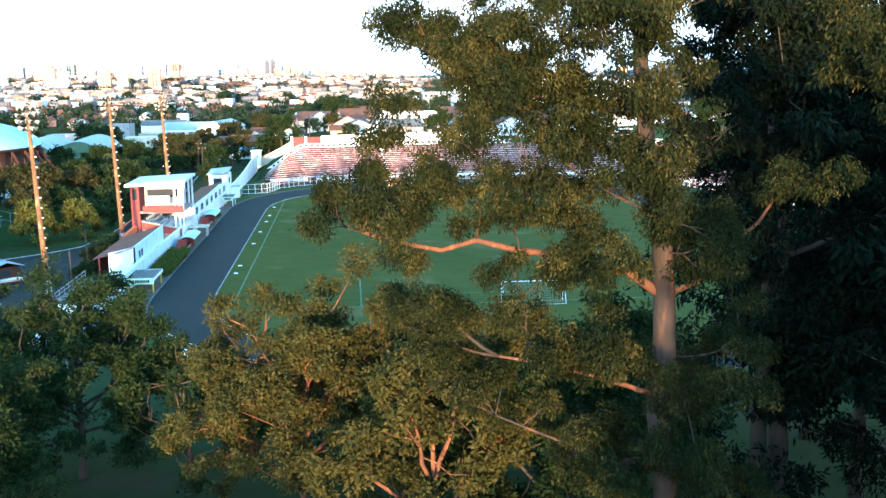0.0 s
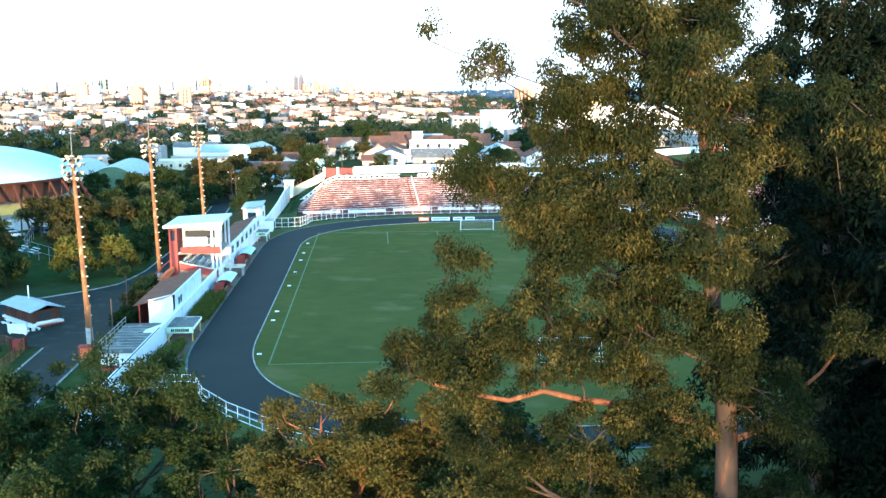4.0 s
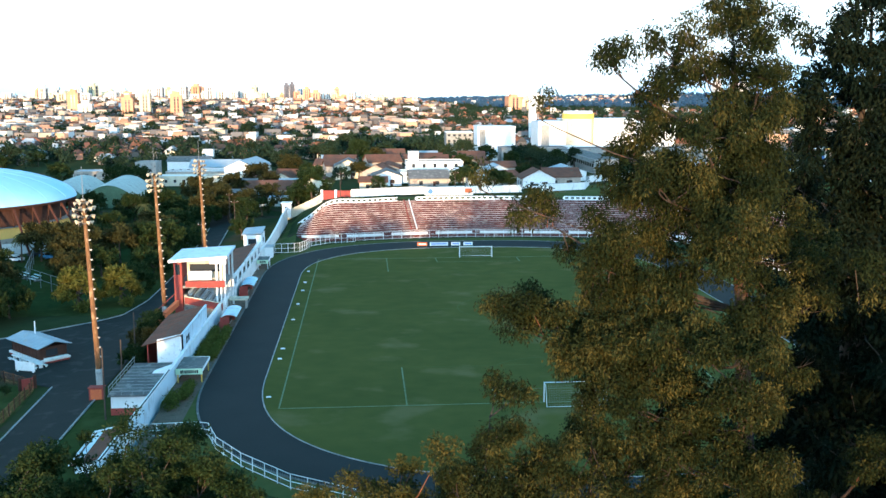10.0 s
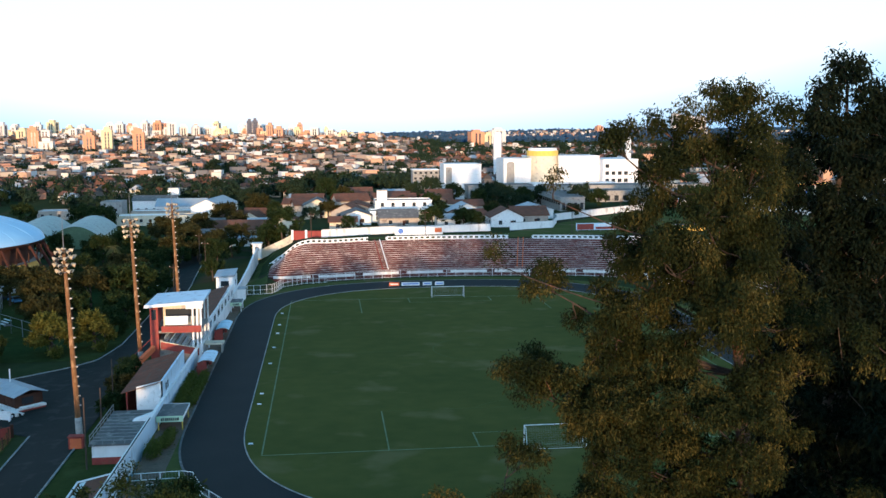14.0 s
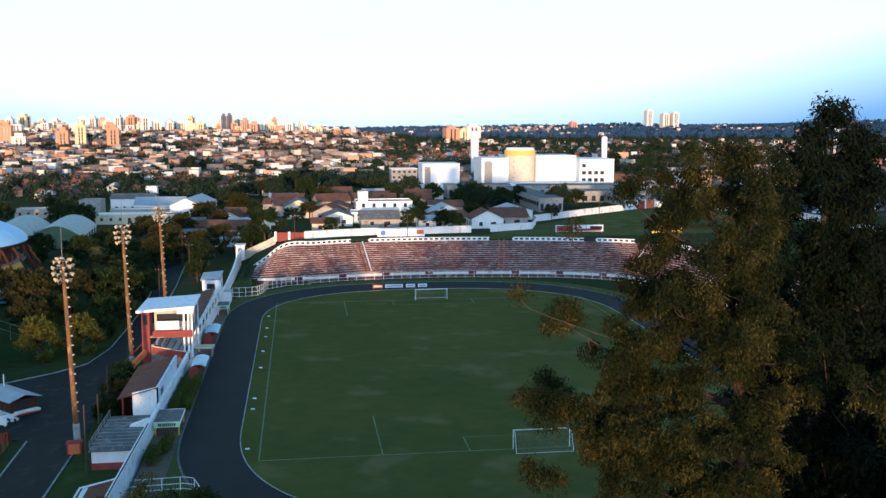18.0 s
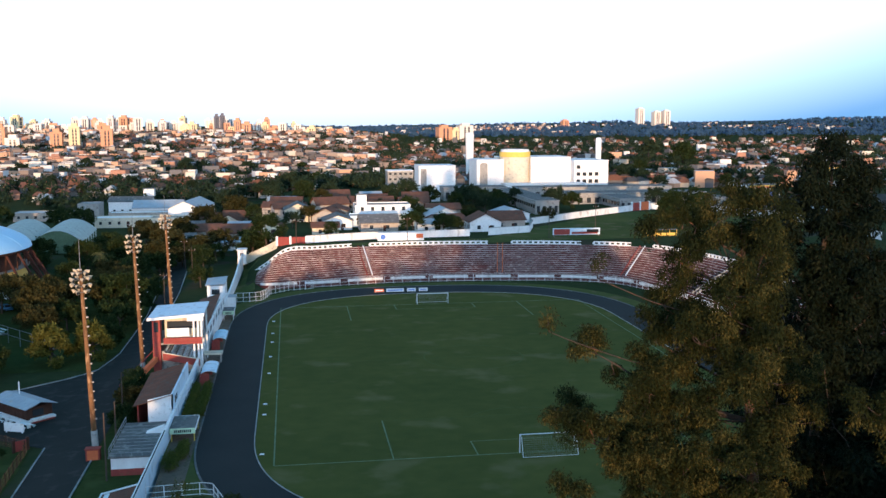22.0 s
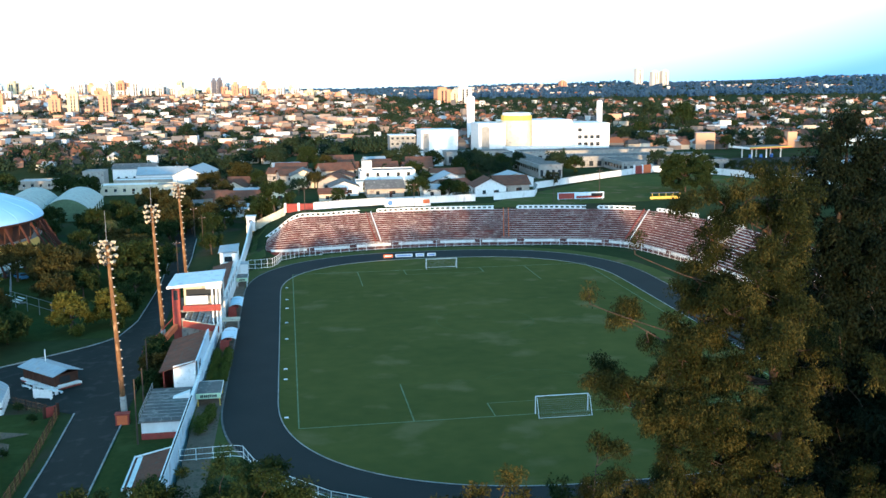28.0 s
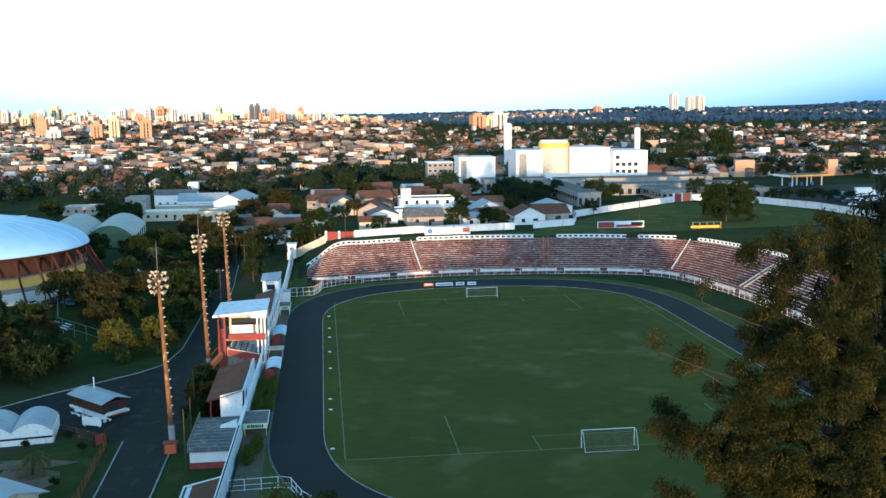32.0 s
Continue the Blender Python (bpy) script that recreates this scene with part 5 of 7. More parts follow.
def sports_hall():
    R, cx, cy, zr, rise = 32.4, -99.0, 153.0, 9.3, 8.2
    h = thing("sports_hall", (cx, cy, -2.7), "round sports hall with smooth pale blue dome on raking struts", "hall")
    z0 = zr + 2.7
    n, m = 72, 12
    g = Geo()
    rings = []
    for j in range(m + 1):
        r = R * math.cos(math.pi / 2 * j / m) if j < m else 0.01
        z = z0 + rise * math.sin(math.pi / 2 * j / m) ** 1.15
        rings.append([(r * math.cos(2 * math.pi * i / n), r * math.sin(2 * math.pi * i / n), z) for i in range(n)])
    g.v = [p for ring in rings[:-1] for p in ring] + [(0, 0, z0 + rise)]
    g.f = [(j * n + i, j * n + (i + 1) % n, (j + 1) * n + (i + 1) % n, (j + 1) * n + i) for j in range(m - 1) for i in range(n)] + [((m - 1) * n + i, (m - 1) * n + (i + 1) % n, m * n) for i in range(n)]
    part("dome_shell", g, M["dome"], h, "smooth pale blue painted dome shell", smooth=True)
    for i in range(24):
        a = 2 * math.pi * (i + 0.5) / 24
        part("shell_rib", Geo().tube([(r[0] * math.cos(a), r[0] * math.sin(a), r[1] + 0.02) for r in [(R * math.cos(math.pi / 2 * j / m), z0 + rise * math.sin(math.pi / 2 * j / m) ** 1.15) for j in range(m)]], [0.035] * m, 4), M["dome"], h)
    part("rim_beam", Geo().strip([(1.005 * R * math.cos(2 * math.pi * i / n), 1.005 * R * math.sin(2 * math.pi * i / n), z0 + 0.1) for i in range(n)],
                                 [(0.99 * R * math.cos(2 * math.pi * i / n), 0.99 * R * math.sin(2 * math.pi * i / n), z0 - 0.6) for i in range(n)], closed=True), M["wood"], h)
    for lo, hi, rr, mm, nm in ((0.0, 3.0, R - 1.5, "white2", "lower_wall"), (3.0, 4.2, R - 1.7, "concrete", "wall_band"), (4.2, 6.9, R - 1.5, "ochre", "upper_wall"), (6.9, z0, R - 3.0, "wood", "louvre_wall")):
        part(nm, Geo().strip([(rr * math.cos(2 * math.pi * i / n), rr * math.sin(2 * math.pi * i / n), lo) for i in range(n)],
                             [(rr * math.cos(2 * math.pi * i / n), rr * math.sin(2 * math.pi * i / n), hi) for i in range(n)], closed=True), M[mm], h)
    part("terrace_slab", Geo().strip([((R - 3) * math.cos(2 * math.pi * i / n), (R - 3) * math.sin(2 * math.pi * i / n), 6.9) for i in range(n)],
                                     [((R - 0.8) * math.cos(2 * math.pi * i / n), (R - 0.8) * math.sin(2 * math.pi * i / n), 6.9) for i in range(n)], closed=True), M["concrete"], h)
    for i in range(36):
        a = 2 * math.pi * i / 36
        c, s = math.cos(a), math.sin(a)
        part("raking_strut", Geo().beam(((R - 1) * c, (R - 1) * s, z0 - 0.3), ((R + 5.5) * c, (R + 5.5) * s, 0.0), 0.38, 0.5), M["strut"], h)
        part("rim_post", Geo().beam(((R - 1.2) * c, (R - 1.2) * s, 6.9), ((R - 0.8) * c, (R - 0.8) * s, z0 - 0.2), 0.25, 0.3), M["wood"], h)
    v = part("roof_vent", Geo().box(5, 26, z0 + 3.5, 9, 29, z0 + 5.2), M["white"], h)


sports_hall()
tn = thing("white_marquee", (-53.5, 150.5, -1.8), "white pointed canvas marquee among trees", "tent")
part("canopy", Geo().add([(-3, -3, 2.4), (3, -3, 2.4), (3, 3, 2.4), (-3, 3, 2.4), (-1, -1, 3.4), (1, -1, 3.4), (1, 1, 3.4), (-1, 1, 3.4), (0, 0, 5.0)], [(0, 1, 5, 4), (1, 2, 6, 5), (2, 3, 7, 6), (3, 0, 4, 7), (4, 5, 8), (5, 6, 8), (6, 7, 8), (7, 4, 8)]), M["white"], tn)
for x in (-2.9, 2.8):
    for y in (-2.9, 2.8):
        part("pole", Geo().box(x, y, 0, x + 0.1, y + 0.1, 2.4), M["steel"], tn)


# ---- walls and boards behind the terraces ----
def free_wall(name, pts, h, m, label, coping=True):
    w = thing(name, (0, 0, 0), label, "wall", "walls behind the terraces", kind="structure")
    for (xa, ya), (xb, yb) in zip(pts, pts[1:]):
        za, zb = terrain(xa, ya), terrain(xb, yb)
        d = Vector((xb - xa, yb - ya, 0)).normalized()
        s = Vector((-d.y, d.x, 0)) * 0.12
        p = [Vector((xa, ya, 0)), Vector((xb, yb, 0))]
        lo = [p[0] - s, p[1] - s, p[1] + s, p[0] + s]
        zz = [za, zb, zb, za]
        part("wall_panel", Geo().hexa([(q.x, q.y, z - 0.5) for q, z in zip(lo, zz)] + [(q.x, q.y, z + h) for q, z in zip(lo, zz)]), m, w)
        if coping:
            part("coping", Geo().hexa([(q.x, q.y, z + h) for q, z in zip([p[0] - s * 1.5, p[1] - s * 1.5, p[1] + s * 1.5, p[0] + s * 1.5], zz)] + [(q.x, q.y, z + h + 0.12) for q, z in zip([p[0] - s * 1.5, p[1] - s * 1.5, p[1] + s * 1.5, p[0] + s * 1.5], zz)]), M["concrete"], w)


free_wall("wall_north", [(6.8, 160.5), (16.0, 164.0), (25, 167.0), (44, 168.5), (56, 170)], 2.1, M["white2"], "weathered white boundary wall behind the terraces")
free_wall("wall_cream", [(-13, 170), (-4, 165.5), (-1.5, 163)], 2.2, M["cream"], "cream boundary wall behind the grass bank", False)
free_wall("wall_northeast", [(62, 171), (76, 176.0), (80.5, 190.0), (81.5, 198.0), (106, 219), (132, 240)], 2.2, M["white2"], "long white boundary wall of the practice field")
free_wall("wall_east", [(141, 246), (158, 236), (172, 205), (176, 175), (172, 140)], 2.4, M["white2"], "long white boundary wall curving round the practice field")
og = thing("orange_gate", (-1.3, 161.8, 7.2), "red and orange painted double gate with white pillars", "gate", "painted gates", rz=-8)
part("gate_leaf", Geo().box(0, 0, 0, 3.4, 0.15, 2.6), M["red"], og)
part("gate_leaf", Geo().box(4.2, 0, 0, 8.0, 0.15, 2.6), M["red"], og)
for x in (-0.4, 3.45, 8.0):
    part("pillar", Geo().box(x, -0.15, 0, x + 0.6, 0.4, 2.8), M["white"], og)
og2 = thing("orange_gate", (132.5, 240.5, 7.6), "red and orange painted double gate with white pillars", "gate", "painted gates", rz=20)
part("gate_leaf", Geo().box(0, 0, 0, 3.6, 0.15, 3.4), M["red"], og2)
part("gate_leaf", Geo().box(4.0, 0, 0, 8.0, 0.15, 3.6), M["orange"], og2)
for x in (-0.5, 3.5, 8.0):
    part("pillar", Geo().box(x, -0.15, 0, x + 0.5, 0.4, 3.8), M["white"], og2)


def billboard(x, y, z, w, h, ground, inks, label):
    b = thing("billboard", (x, y, z), label, "billboard", "billboards behind the terraces")
    part("panel", Geo().box(0, 0, 0.6, w, 0.12, 0.6 + h), M[ground], b)
    for px in (0.4, w / 2, w - 0.5):
        part("support_post", Geo().box(px, 0.12, -0.3, px + 0.14, 0.26, 0.6 + h), M["steel"], b)
    for x0, z0, x1, z1, m in inks:
        part("graphic_bar", Geo().box(w * x0, -0.03, 0.6 + h * z0, w * x1, 0, 0.6 + h * z1), M[m], b)
    return b


bb = billboard(27.0, 157.5, 8.0, 13.4, 2.2, "white", [(0.2, 0.35, 0.7, 0.62, "blue_white"), (0.83, 0.3, 0.98, 0.85, "orange")], "white billboard with a blue disc and faded lettering")
part("disc", Geo().tube([(1.6, -0.04, 1.7), (1.6, 0.0, 1.7)], [0.75, 0.75], 16), M["blue"], bb)
billboard(80.0, 163.0, 8.0, 14.6, 2.0, "blue_white", [(0.02, 0.05, 0.36, 0.9, "red"), (0.4, 0.1, 0.95, 0.45, "red"), (0.45, 0.55, 0.7, 0.85, "white"), (0.72, 0.3, 0.97, 0.8, "ink")], "red and blue billboard with unreadable lettering")
sh = thing("players_shelter", (108.5, 159.5, 7.9), "long yellow painted shelter on the practice field", "shelter")
part("rear_panel", Geo().box(0, 1.2, 0, 9, 1.3, 1.0), M["yellow"], sh)
part("roof_slab", Geo().box(-0.2, -0.2, 2.1, 9.2, 1.5, 2.2), M["darkroof"], sh)
for k in range(5):
    part("post", Geo().box(0.1 + 2.2 * k, 0, 0, 0.22 + 2.2 * k, 0.12, 2.1), M["yellow"], sh)
part("bench_seat", Geo().box(0.2, 0.5, 0.4, 8.8, 0.9, 0.5), M["yellow"], sh)
drape("grass_bank", [(119, -12.2, -9.6), (128, -12.1, -6.6), (134, -12.0, -6.9), (140, -11.8, -9.3), (150, -11.6, -9.0), (160, -11.4, -4)], M["field"], "rough olive grass bank beside the terraces", "grass", 0.1)
pf = drape("practice_field", [(152.5, 0, 60), (157, 3, 110), (163, 60, 168), (172, 66, 172), (190, 82, 170), (215, 106, 164), (236, 130, 152)], M["field"], "green grass practice field behind the terraces", "grass", 0.1)


# ---- houses ----
def windows(parent, face, a0, a1, z0, z1, n, at, w=1.1):
    """A row of framed windows on a wall that faces south or west."""
    for k in range(n):
        c = a0 + (a1 - a0) * (k + 0.5) / n
        if face == "s":
            f = part("window", Geo().box(c - w / 2, at - 0.05, z0, c + w / 2, at, z1), M["glass"], parent)
            part("sill", Geo().box(c - w / 2 - 0.1, at - 0.12, z0 - 0.1, c + w / 2 + 0.1, at, z0), M["white"], f)
        else:
            f = part("window", Geo().box(at - 0.05, c - w / 2, z0, at, c + w / 2, z1), M["glass"], parent)
            part("sill", Geo().box(at - 0.12, c - w / 2 - 0.1, z0 - 0.1, at, c + w / 2 + 0.1, z0), M["white"], f)


def gable_house(x, y, w, d, h, rise, wall, roof, label, rz=0.0, along="x", z=None):
    z = terrain(x, y) if z is None else z
    o = thing("house", (x, y, z - 0.2), label, "house", "houses round the ground", rz=rz)
    part("wall_shell", Geo().box(-w / 2, -d / 2, -1.0, w / 2, d / 2, h), M[wall], o)
    e = 0.5
    if along == "x":
        for s in (-1, 1):
            part("roof", Geo().hexa([(-w / 2 - e, 0, h + rise), (w / 2 + e, 0, h + rise), (w / 2 + e, s * (d / 2 + e), h - 0.15), (-w / 2 - e, s * (d / 2 + e), h - 0.15)] +
                                    [(-w / 2 - e, 0, h + rise + 0.15), (w / 2 + e, 0, h + rise + 0.15), (w / 2 + e, s * (d / 2 + e), h), (-w / 2 - e, s * (d / 2 + e), h)]), M[roof], o)
        for s in (-1, 1):
            part("gable", Geo().add([(s * w / 2, -d / 2, h), (s * w / 2, d / 2, h), (s * w / 2, 0, h + rise)], [(0, 1, 2)]), M[wall], o)
    else:
        for s in (-1, 1):
            part("roof", Geo().hexa([(0, -d / 2 - e, h + rise), (0, d / 2 + e, h + rise), (s * (w / 2 + e), d / 2 + e, h - 0.15), (s * (w / 2 + e), -d / 2 - e, h - 0.15)] +
                                    [(0, -d / 2 - e, h + rise + 0.15), (0, d / 2 + e, h + rise + 0.15), (s * (w / 2 + e), d / 2 + e, h), (s * (w / 2 + e), -d / 2 - e, h)]), M[roof], o)
        part("gable", Geo().add([(-w / 2, -d / 2, h), (w / 2, -d / 2, h), (0, -d / 2, h + rise)], [(0, 1, 2)]), M[wall], o)
    windows(o, "s", -w / 2 + 0.8, w / 2 - 0.8, 1.0, 2.2, max(1, int(w / 4)), -d / 2)
    windows(o, "w", -d / 2 + 0.8, d / 2 - 0.8, 1.0, 2.2, max(1, int(d / 5)), -w / 2)
    part("door", Geo().box(w * 0.1, -d / 2 - 0.06, 0, w * 0.1 + 0.95, -d / 2, 2.1), M["wood"], o)
    return o


def flat_house(x, y, w, d, h, wall, label, rz=0.0, tank=False, z=None, roof="concrete", floors=1, group="houses round the ground"):
    z = terrain(x, y) if z is None else z
    o = thing("house", (x, y, z - 0.2), label, "house", group, rz=rz)
    part("wall_shell", Geo().box(-w / 2, -d / 2, -1.0, w / 2, d / 2, h), M[wall], o)
    part("parapet", Geo().strip(*[[(sx * (w / 2 + 0.06), sy * (d / 2 + 0.06), zz) for sx, sy in ((-1, -1), (1, -1), (1, 1), (-1, 1))] for zz in (h - 0.25, h + 0.35)], closed=True), M[wall], o)
    part("roof", Geo().box(-w / 2 + 0.1, -d / 2 + 0.1, h, w / 2 - 0.1, d / 2 - 0.1, h + 0.06), M[roof], o)
    for f in range(floors):
        windows(o, "s", -w / 2 + 0.6, w / 2 - 0.6, 1.0 + 3.1 * f, 2.3 + 3.1 * f, max(1, int(w / 3.6)), -d / 2)
        windows(o, "w", -d / 2 + 0.6, d / 2 - 0.6, 1.0 + 3.1 * f, 2.3 + 3.1 * f, max(1, int(d / 4)), -w / 2)
    part("door", Geo().box(w * 0.05, -d / 2 - 0.06, 0, w * 0.05 + 0.95, -d / 2, 2.1), M["wood"], o)
    if tank:
        part("tank_room", Geo().box(-w / 2 + 0.8, -1.6, h, -w / 2 + 4.2, 1.6, h + 3.4), M[wall], o)
        part("tank_cap", Geo().box(-w / 2 + 0.6, -1.8, h + 3.4, -w / 2 + 4.4, 1.8, h + 3.6), M["concrete"], o)
    return o


flat_house(34.0, 221, 19, 11, 5.8, "white", "white two-storey house with a square roof tank", tank=True, floors=2)
flat_house(26.5, 205, 9, 9, 3.6, "blue_white", "pale blue-white flat-roofed house")
flat_house(40.0, 204, 8, 7, 3.2, "cream", "small cream flat-roofed house")
gable_house(5.0, 226, 9, 12, 4.3, 2.2, "cream", "darkroof", "tall cream gabled house with a grey roof", 0, "y")
gable_house(-15.0, 232, 22, 12, 3.6, 2.6, "plaster", "clay", "long house with a brown clay-tiled roof")
gable_house(-16.0, 209, 24, 8, 3.0, 1.2, "white", "metalroof", "long low house with a pale blue sheet roof")
gable_house(17.0, 246, 12, 10, 4.2, 2.4, "plaster", "clay", "two-storey house with a terracotta tiled roof", 12)
gable_house(17.5, 199, 9, 12, 3.2, 1.6, "white", "darkroof", "house with a dark sheet roof behind the wall", 0, "y")
gable_house(13.0, 181, 8, 7, 2.8, 1.3, "cream", "clay", "small cream house with a tiled roof")
gable_house(63.0, 186, 10, 11, 3.2, 2.6, "white", "clay", "white gabled house with a brown tiled roof", 0, "y")
gable_house(71.5, 192, 11, 12, 3.2, 2.4, "plaster", "clay", "house with a broad brown tiled roof")
gable_house(53.0, 196, 10, 10, 3.0, 1.5, "plaster", "clay", "low house with a brown tiled roof", 20)
gable_house(46.0, 184, 9, 8, 3.0, 1.2, "white", "metalroof", "low white house with a sheet roof")
flat_house(48.0, 222, 8, 8, 3.4, "cream", "small cream flat-roofed house")
gable_house(57.0, 231, 12, 9, 3.2, 1.8, "plaster", "clay", "plastered house with a tiled roof")
gable_house(-1.0, 262, 13, 9, 3.2, 1.9, "plaster", "clay", "plastered house with a tiled roof", -10)
gable_house(-30.0, 250, 14, 10, 3.4, 2.2, "plaster", "clay", "plastered house with a brown tiled roof", 8)
gable_house(36.0, 262, 12, 10, 3.4, 2.0, "plaster", "clay", "plastered house with a tiled roof")
flat_house(22.0, 278, 10, 9, 3.4, "white", "small white flat-roofed house")
gable_house(50.0, 262, 11, 9, 3.2, 1.8, "plaster", "clay", "plastered house with a tiled roof", 5)

gable_house(274.0, 392, 26, 12, 4.6, 3.4, "white", "clay", "long white house with a broad brown tiled roof", 4)
flat_house(330.0, 432, 26, 12, 6.0, "yellow", "yellow flat-roofed house among trees")
gable_house(300.0, 372, 30, 16, 4.0, 1.6, "blue_white", "metalroof", "long shed with a pale blue sheet roof", 8)
gable_house(236.0, 420, 16, 10, 4.0, 2.4, "cream", "clay", "cream house with a brown tiled roof", -6)
gable_house(205.0, 402, 14, 10, 3.8, 2.6, "orange", "clay", "orange house with a tiled roof", 5)
rngh = random.Random(17)
TAKEN = [(34, 221), (26.5, 205), (40, 204), (5, 226), (-15, 232), (-16, 209), (17, 246), (17.5, 199), (13, 181), (63, 186), (71.5, 192), (53, 196), (46, 184), (48, 222), (57, 231), (-1, 262), (-30, 250), (36, 262), (22, 278), (50, 262)]
for k in range(400):
    x, y = rngh.uniform(-38, 84), rngh.uniform(182, 300)
    if len(TAKEN) > 46 or (x > 60 and y > 215) or (x < -20 and y < 225) or min(math.hypot((x - a) * 0.9, y - b) for a, b in TAKEN) < 12.5:
        continue
    TAKEN.append((x, y))
    m, r, lab = rngh.choice((("plaster", "clay", "low plastered house with a brown tiled roof"), ("cream", "clay", "low cream house with a brown tiled roof"), ("white", "metalroof", "low white house with a grey sheet roof"), ("plaster", "darkroof", "low plastered house with a dark roof"), ("plaster", "clay", "low plastered house with an old tiled roof")))
    gable_house(x, y, rngh.uniform(8, 12), rngh.uniform(8, 11), rngh.uniform(2.7, 3.3), rngh.uniform(1.6, 2.6), m, r, lab, rngh.uniform(-12, 12), rngh.choice("xxy"))

# school and works to the north-west
flat_house(-68.0, 318, 24, 10, 3.6, "cream", "long low cream school block with a white roof", z=-2.2, roof="white", group="school blocks")
flat_house(-62.0, 334, 30, 9, 4.2, "plaster", "long low school block with a pale sheet roof", z=-2.2, roof="white", group="school blocks")
flat_house(-104.0, 350, 34, 12, 3.4, "plaster", "long low plastered workshop with a blue-grey roof", z=-2.2, roof="metalroof", group="school blocks")
flat_house(-86.0, 338, 9, 12, 8.2, "concrete", "grey concrete block with a stair tower", z=-2.2, floors=2, group="school blocks")
gable_house(-58.0, 352, 22, 14, 5.0, 3.0, "white", "metalroof", "white works hall with a pale sheet roof", 0, "x", -2.0)
gable_house(-42.0, 340, 14, 30, 5.0, 3.2, "white", "metalroof", "white works hall with a pale sheet roof", -8, "y", -1.0)
gable_house(-74.0, 376, 20, 12, 6.0, 2.0, "white", "darkroof", "white two-storey hall with a dark roof", 0, "x", -2.0)
flat_house(-46.0, 304, 18, 10, 4.0, "cream", "cream flat-roofed works building", z=-1.5)
wt = thing("water_tank", (-68.3, 395.8, -1.5), "white square water tank on a concrete tower", "water tower")
part("column", Geo().box(-1.2, -1.2, 0, 1.2, 1.2, 5.2), M["concrete"], wt)
part("tank", Geo().box(-2.6, -2.6, 5.2, 2.6, 2.6, 9.6), M["white"], wt)
part("lid", Geo().box(-2.8, -2.8, 9.6, 2.8, 2.8, 9.8), M["concrete"], wt)


# ---- hospital ----
def block(o, x0, y0, z0, x1, y1, z1, m, rows=0, cols=0, nm="wing", edge="white"):
    w = part(nm, Geo().box(x0, y0, z0, x1, y1, z1), M[m], o)
    part("roof_edge", Geo().box(x0 - 0.2, y0 - 0.2, z1, x1 + 0.2, y1 + 0.2, z1 + 0.35), M[edge], o)
    for r in range(rows):
        for c in range(cols):
            xa = x0 + (x1 - x0) * (c + 0.25) / cols
            xb = x0 + (x1 - x0) * (c + 0.75) / cols
            za = z0 + (z1 - z0) * (r + 0.35) / rows
            p = part("window", Geo().box(xa, y0 - 0.06, za, xb, y0, za + (z1 - z0) / rows * 0.38), M["glass"], w)
    return w


hs = thing("hospital", (0, 0, 0), "large white hospital with plain blocks and a yellow-topped core", "hospital")
block(hs, 63.3, 345, 6, 81.0, 362, 20.6, "white", 0, 0, "west_block")
part("block_recess", Geo().box(64.2, 344.9, 9, 67.0, 345.0, 19.5), M["concrete"], hs)
block(hs, 51.0, 372, 6, 64.0, 384, 17.0, "concrete", 4, 5, "rear_wing")
block(hs, 97.0, 374, 6, 111.0, 396, 22.0, "white", 0, 0, "middle_block")
part("middle_recess", Geo().add([(98.5, 373.9, 8), (102.5, 373.9, 8), (102.5, 373.9, 20.0), (101.5, 373.9, 20.8), (99.5, 373.9, 20.8), (98.5, 373.9, 20.0)], [(0, 1, 2, 3, 4, 5)]), M["concrete"], hs)
part("core_drum", Geo().tube([(118.0, 379.5, 6), (118.0, 379.5, 23.6)], [7.8, 7.8], 24), M["cream"], hs, "rounded cream core")
part("core_band", Geo().tube([(118.0, 379.5, 23.6), (118.0, 379.5, 26.2)], [8.0, 8.0], 24), M["yellow"], hs, "yellow band round the core")
part("core_cap", Geo().tube([(118.0, 379.5, 26.2), (118.0, 379.5, 27.4)], [7.4, 7.2], 24), M["white"], hs)
block(hs, 111.0, 386, 6, 125.0, 398, 23.0, "cream", 0, 0, "core_block")
block(hs, 125.0, 373, 6, 146.0, 396, 23.2, "white", 0, 0, "ward_block")
block(hs, 146.0, 366, 6, 164.0, 392, 21.6, "white", 0, 0, "east_block")
for r in range(3):
    for c in range(4 if r < 2 else 1):
        part("window", Geo().box(147.2 + 3.2 * c, 365.9, 10.5 + 3.6 * r, 149.2 + 3.2 * c, 366.0, 12.3 + 3.6 * r), M["glass"], hs)
block(hs, 108, 356, 6, 150, 366, 10.6, "white", 1, 12, "front_wing")
lw = thing("clinic_wings", (0, 0, 0), "long low grey concrete clinic wings with flat dark roofs", "building")
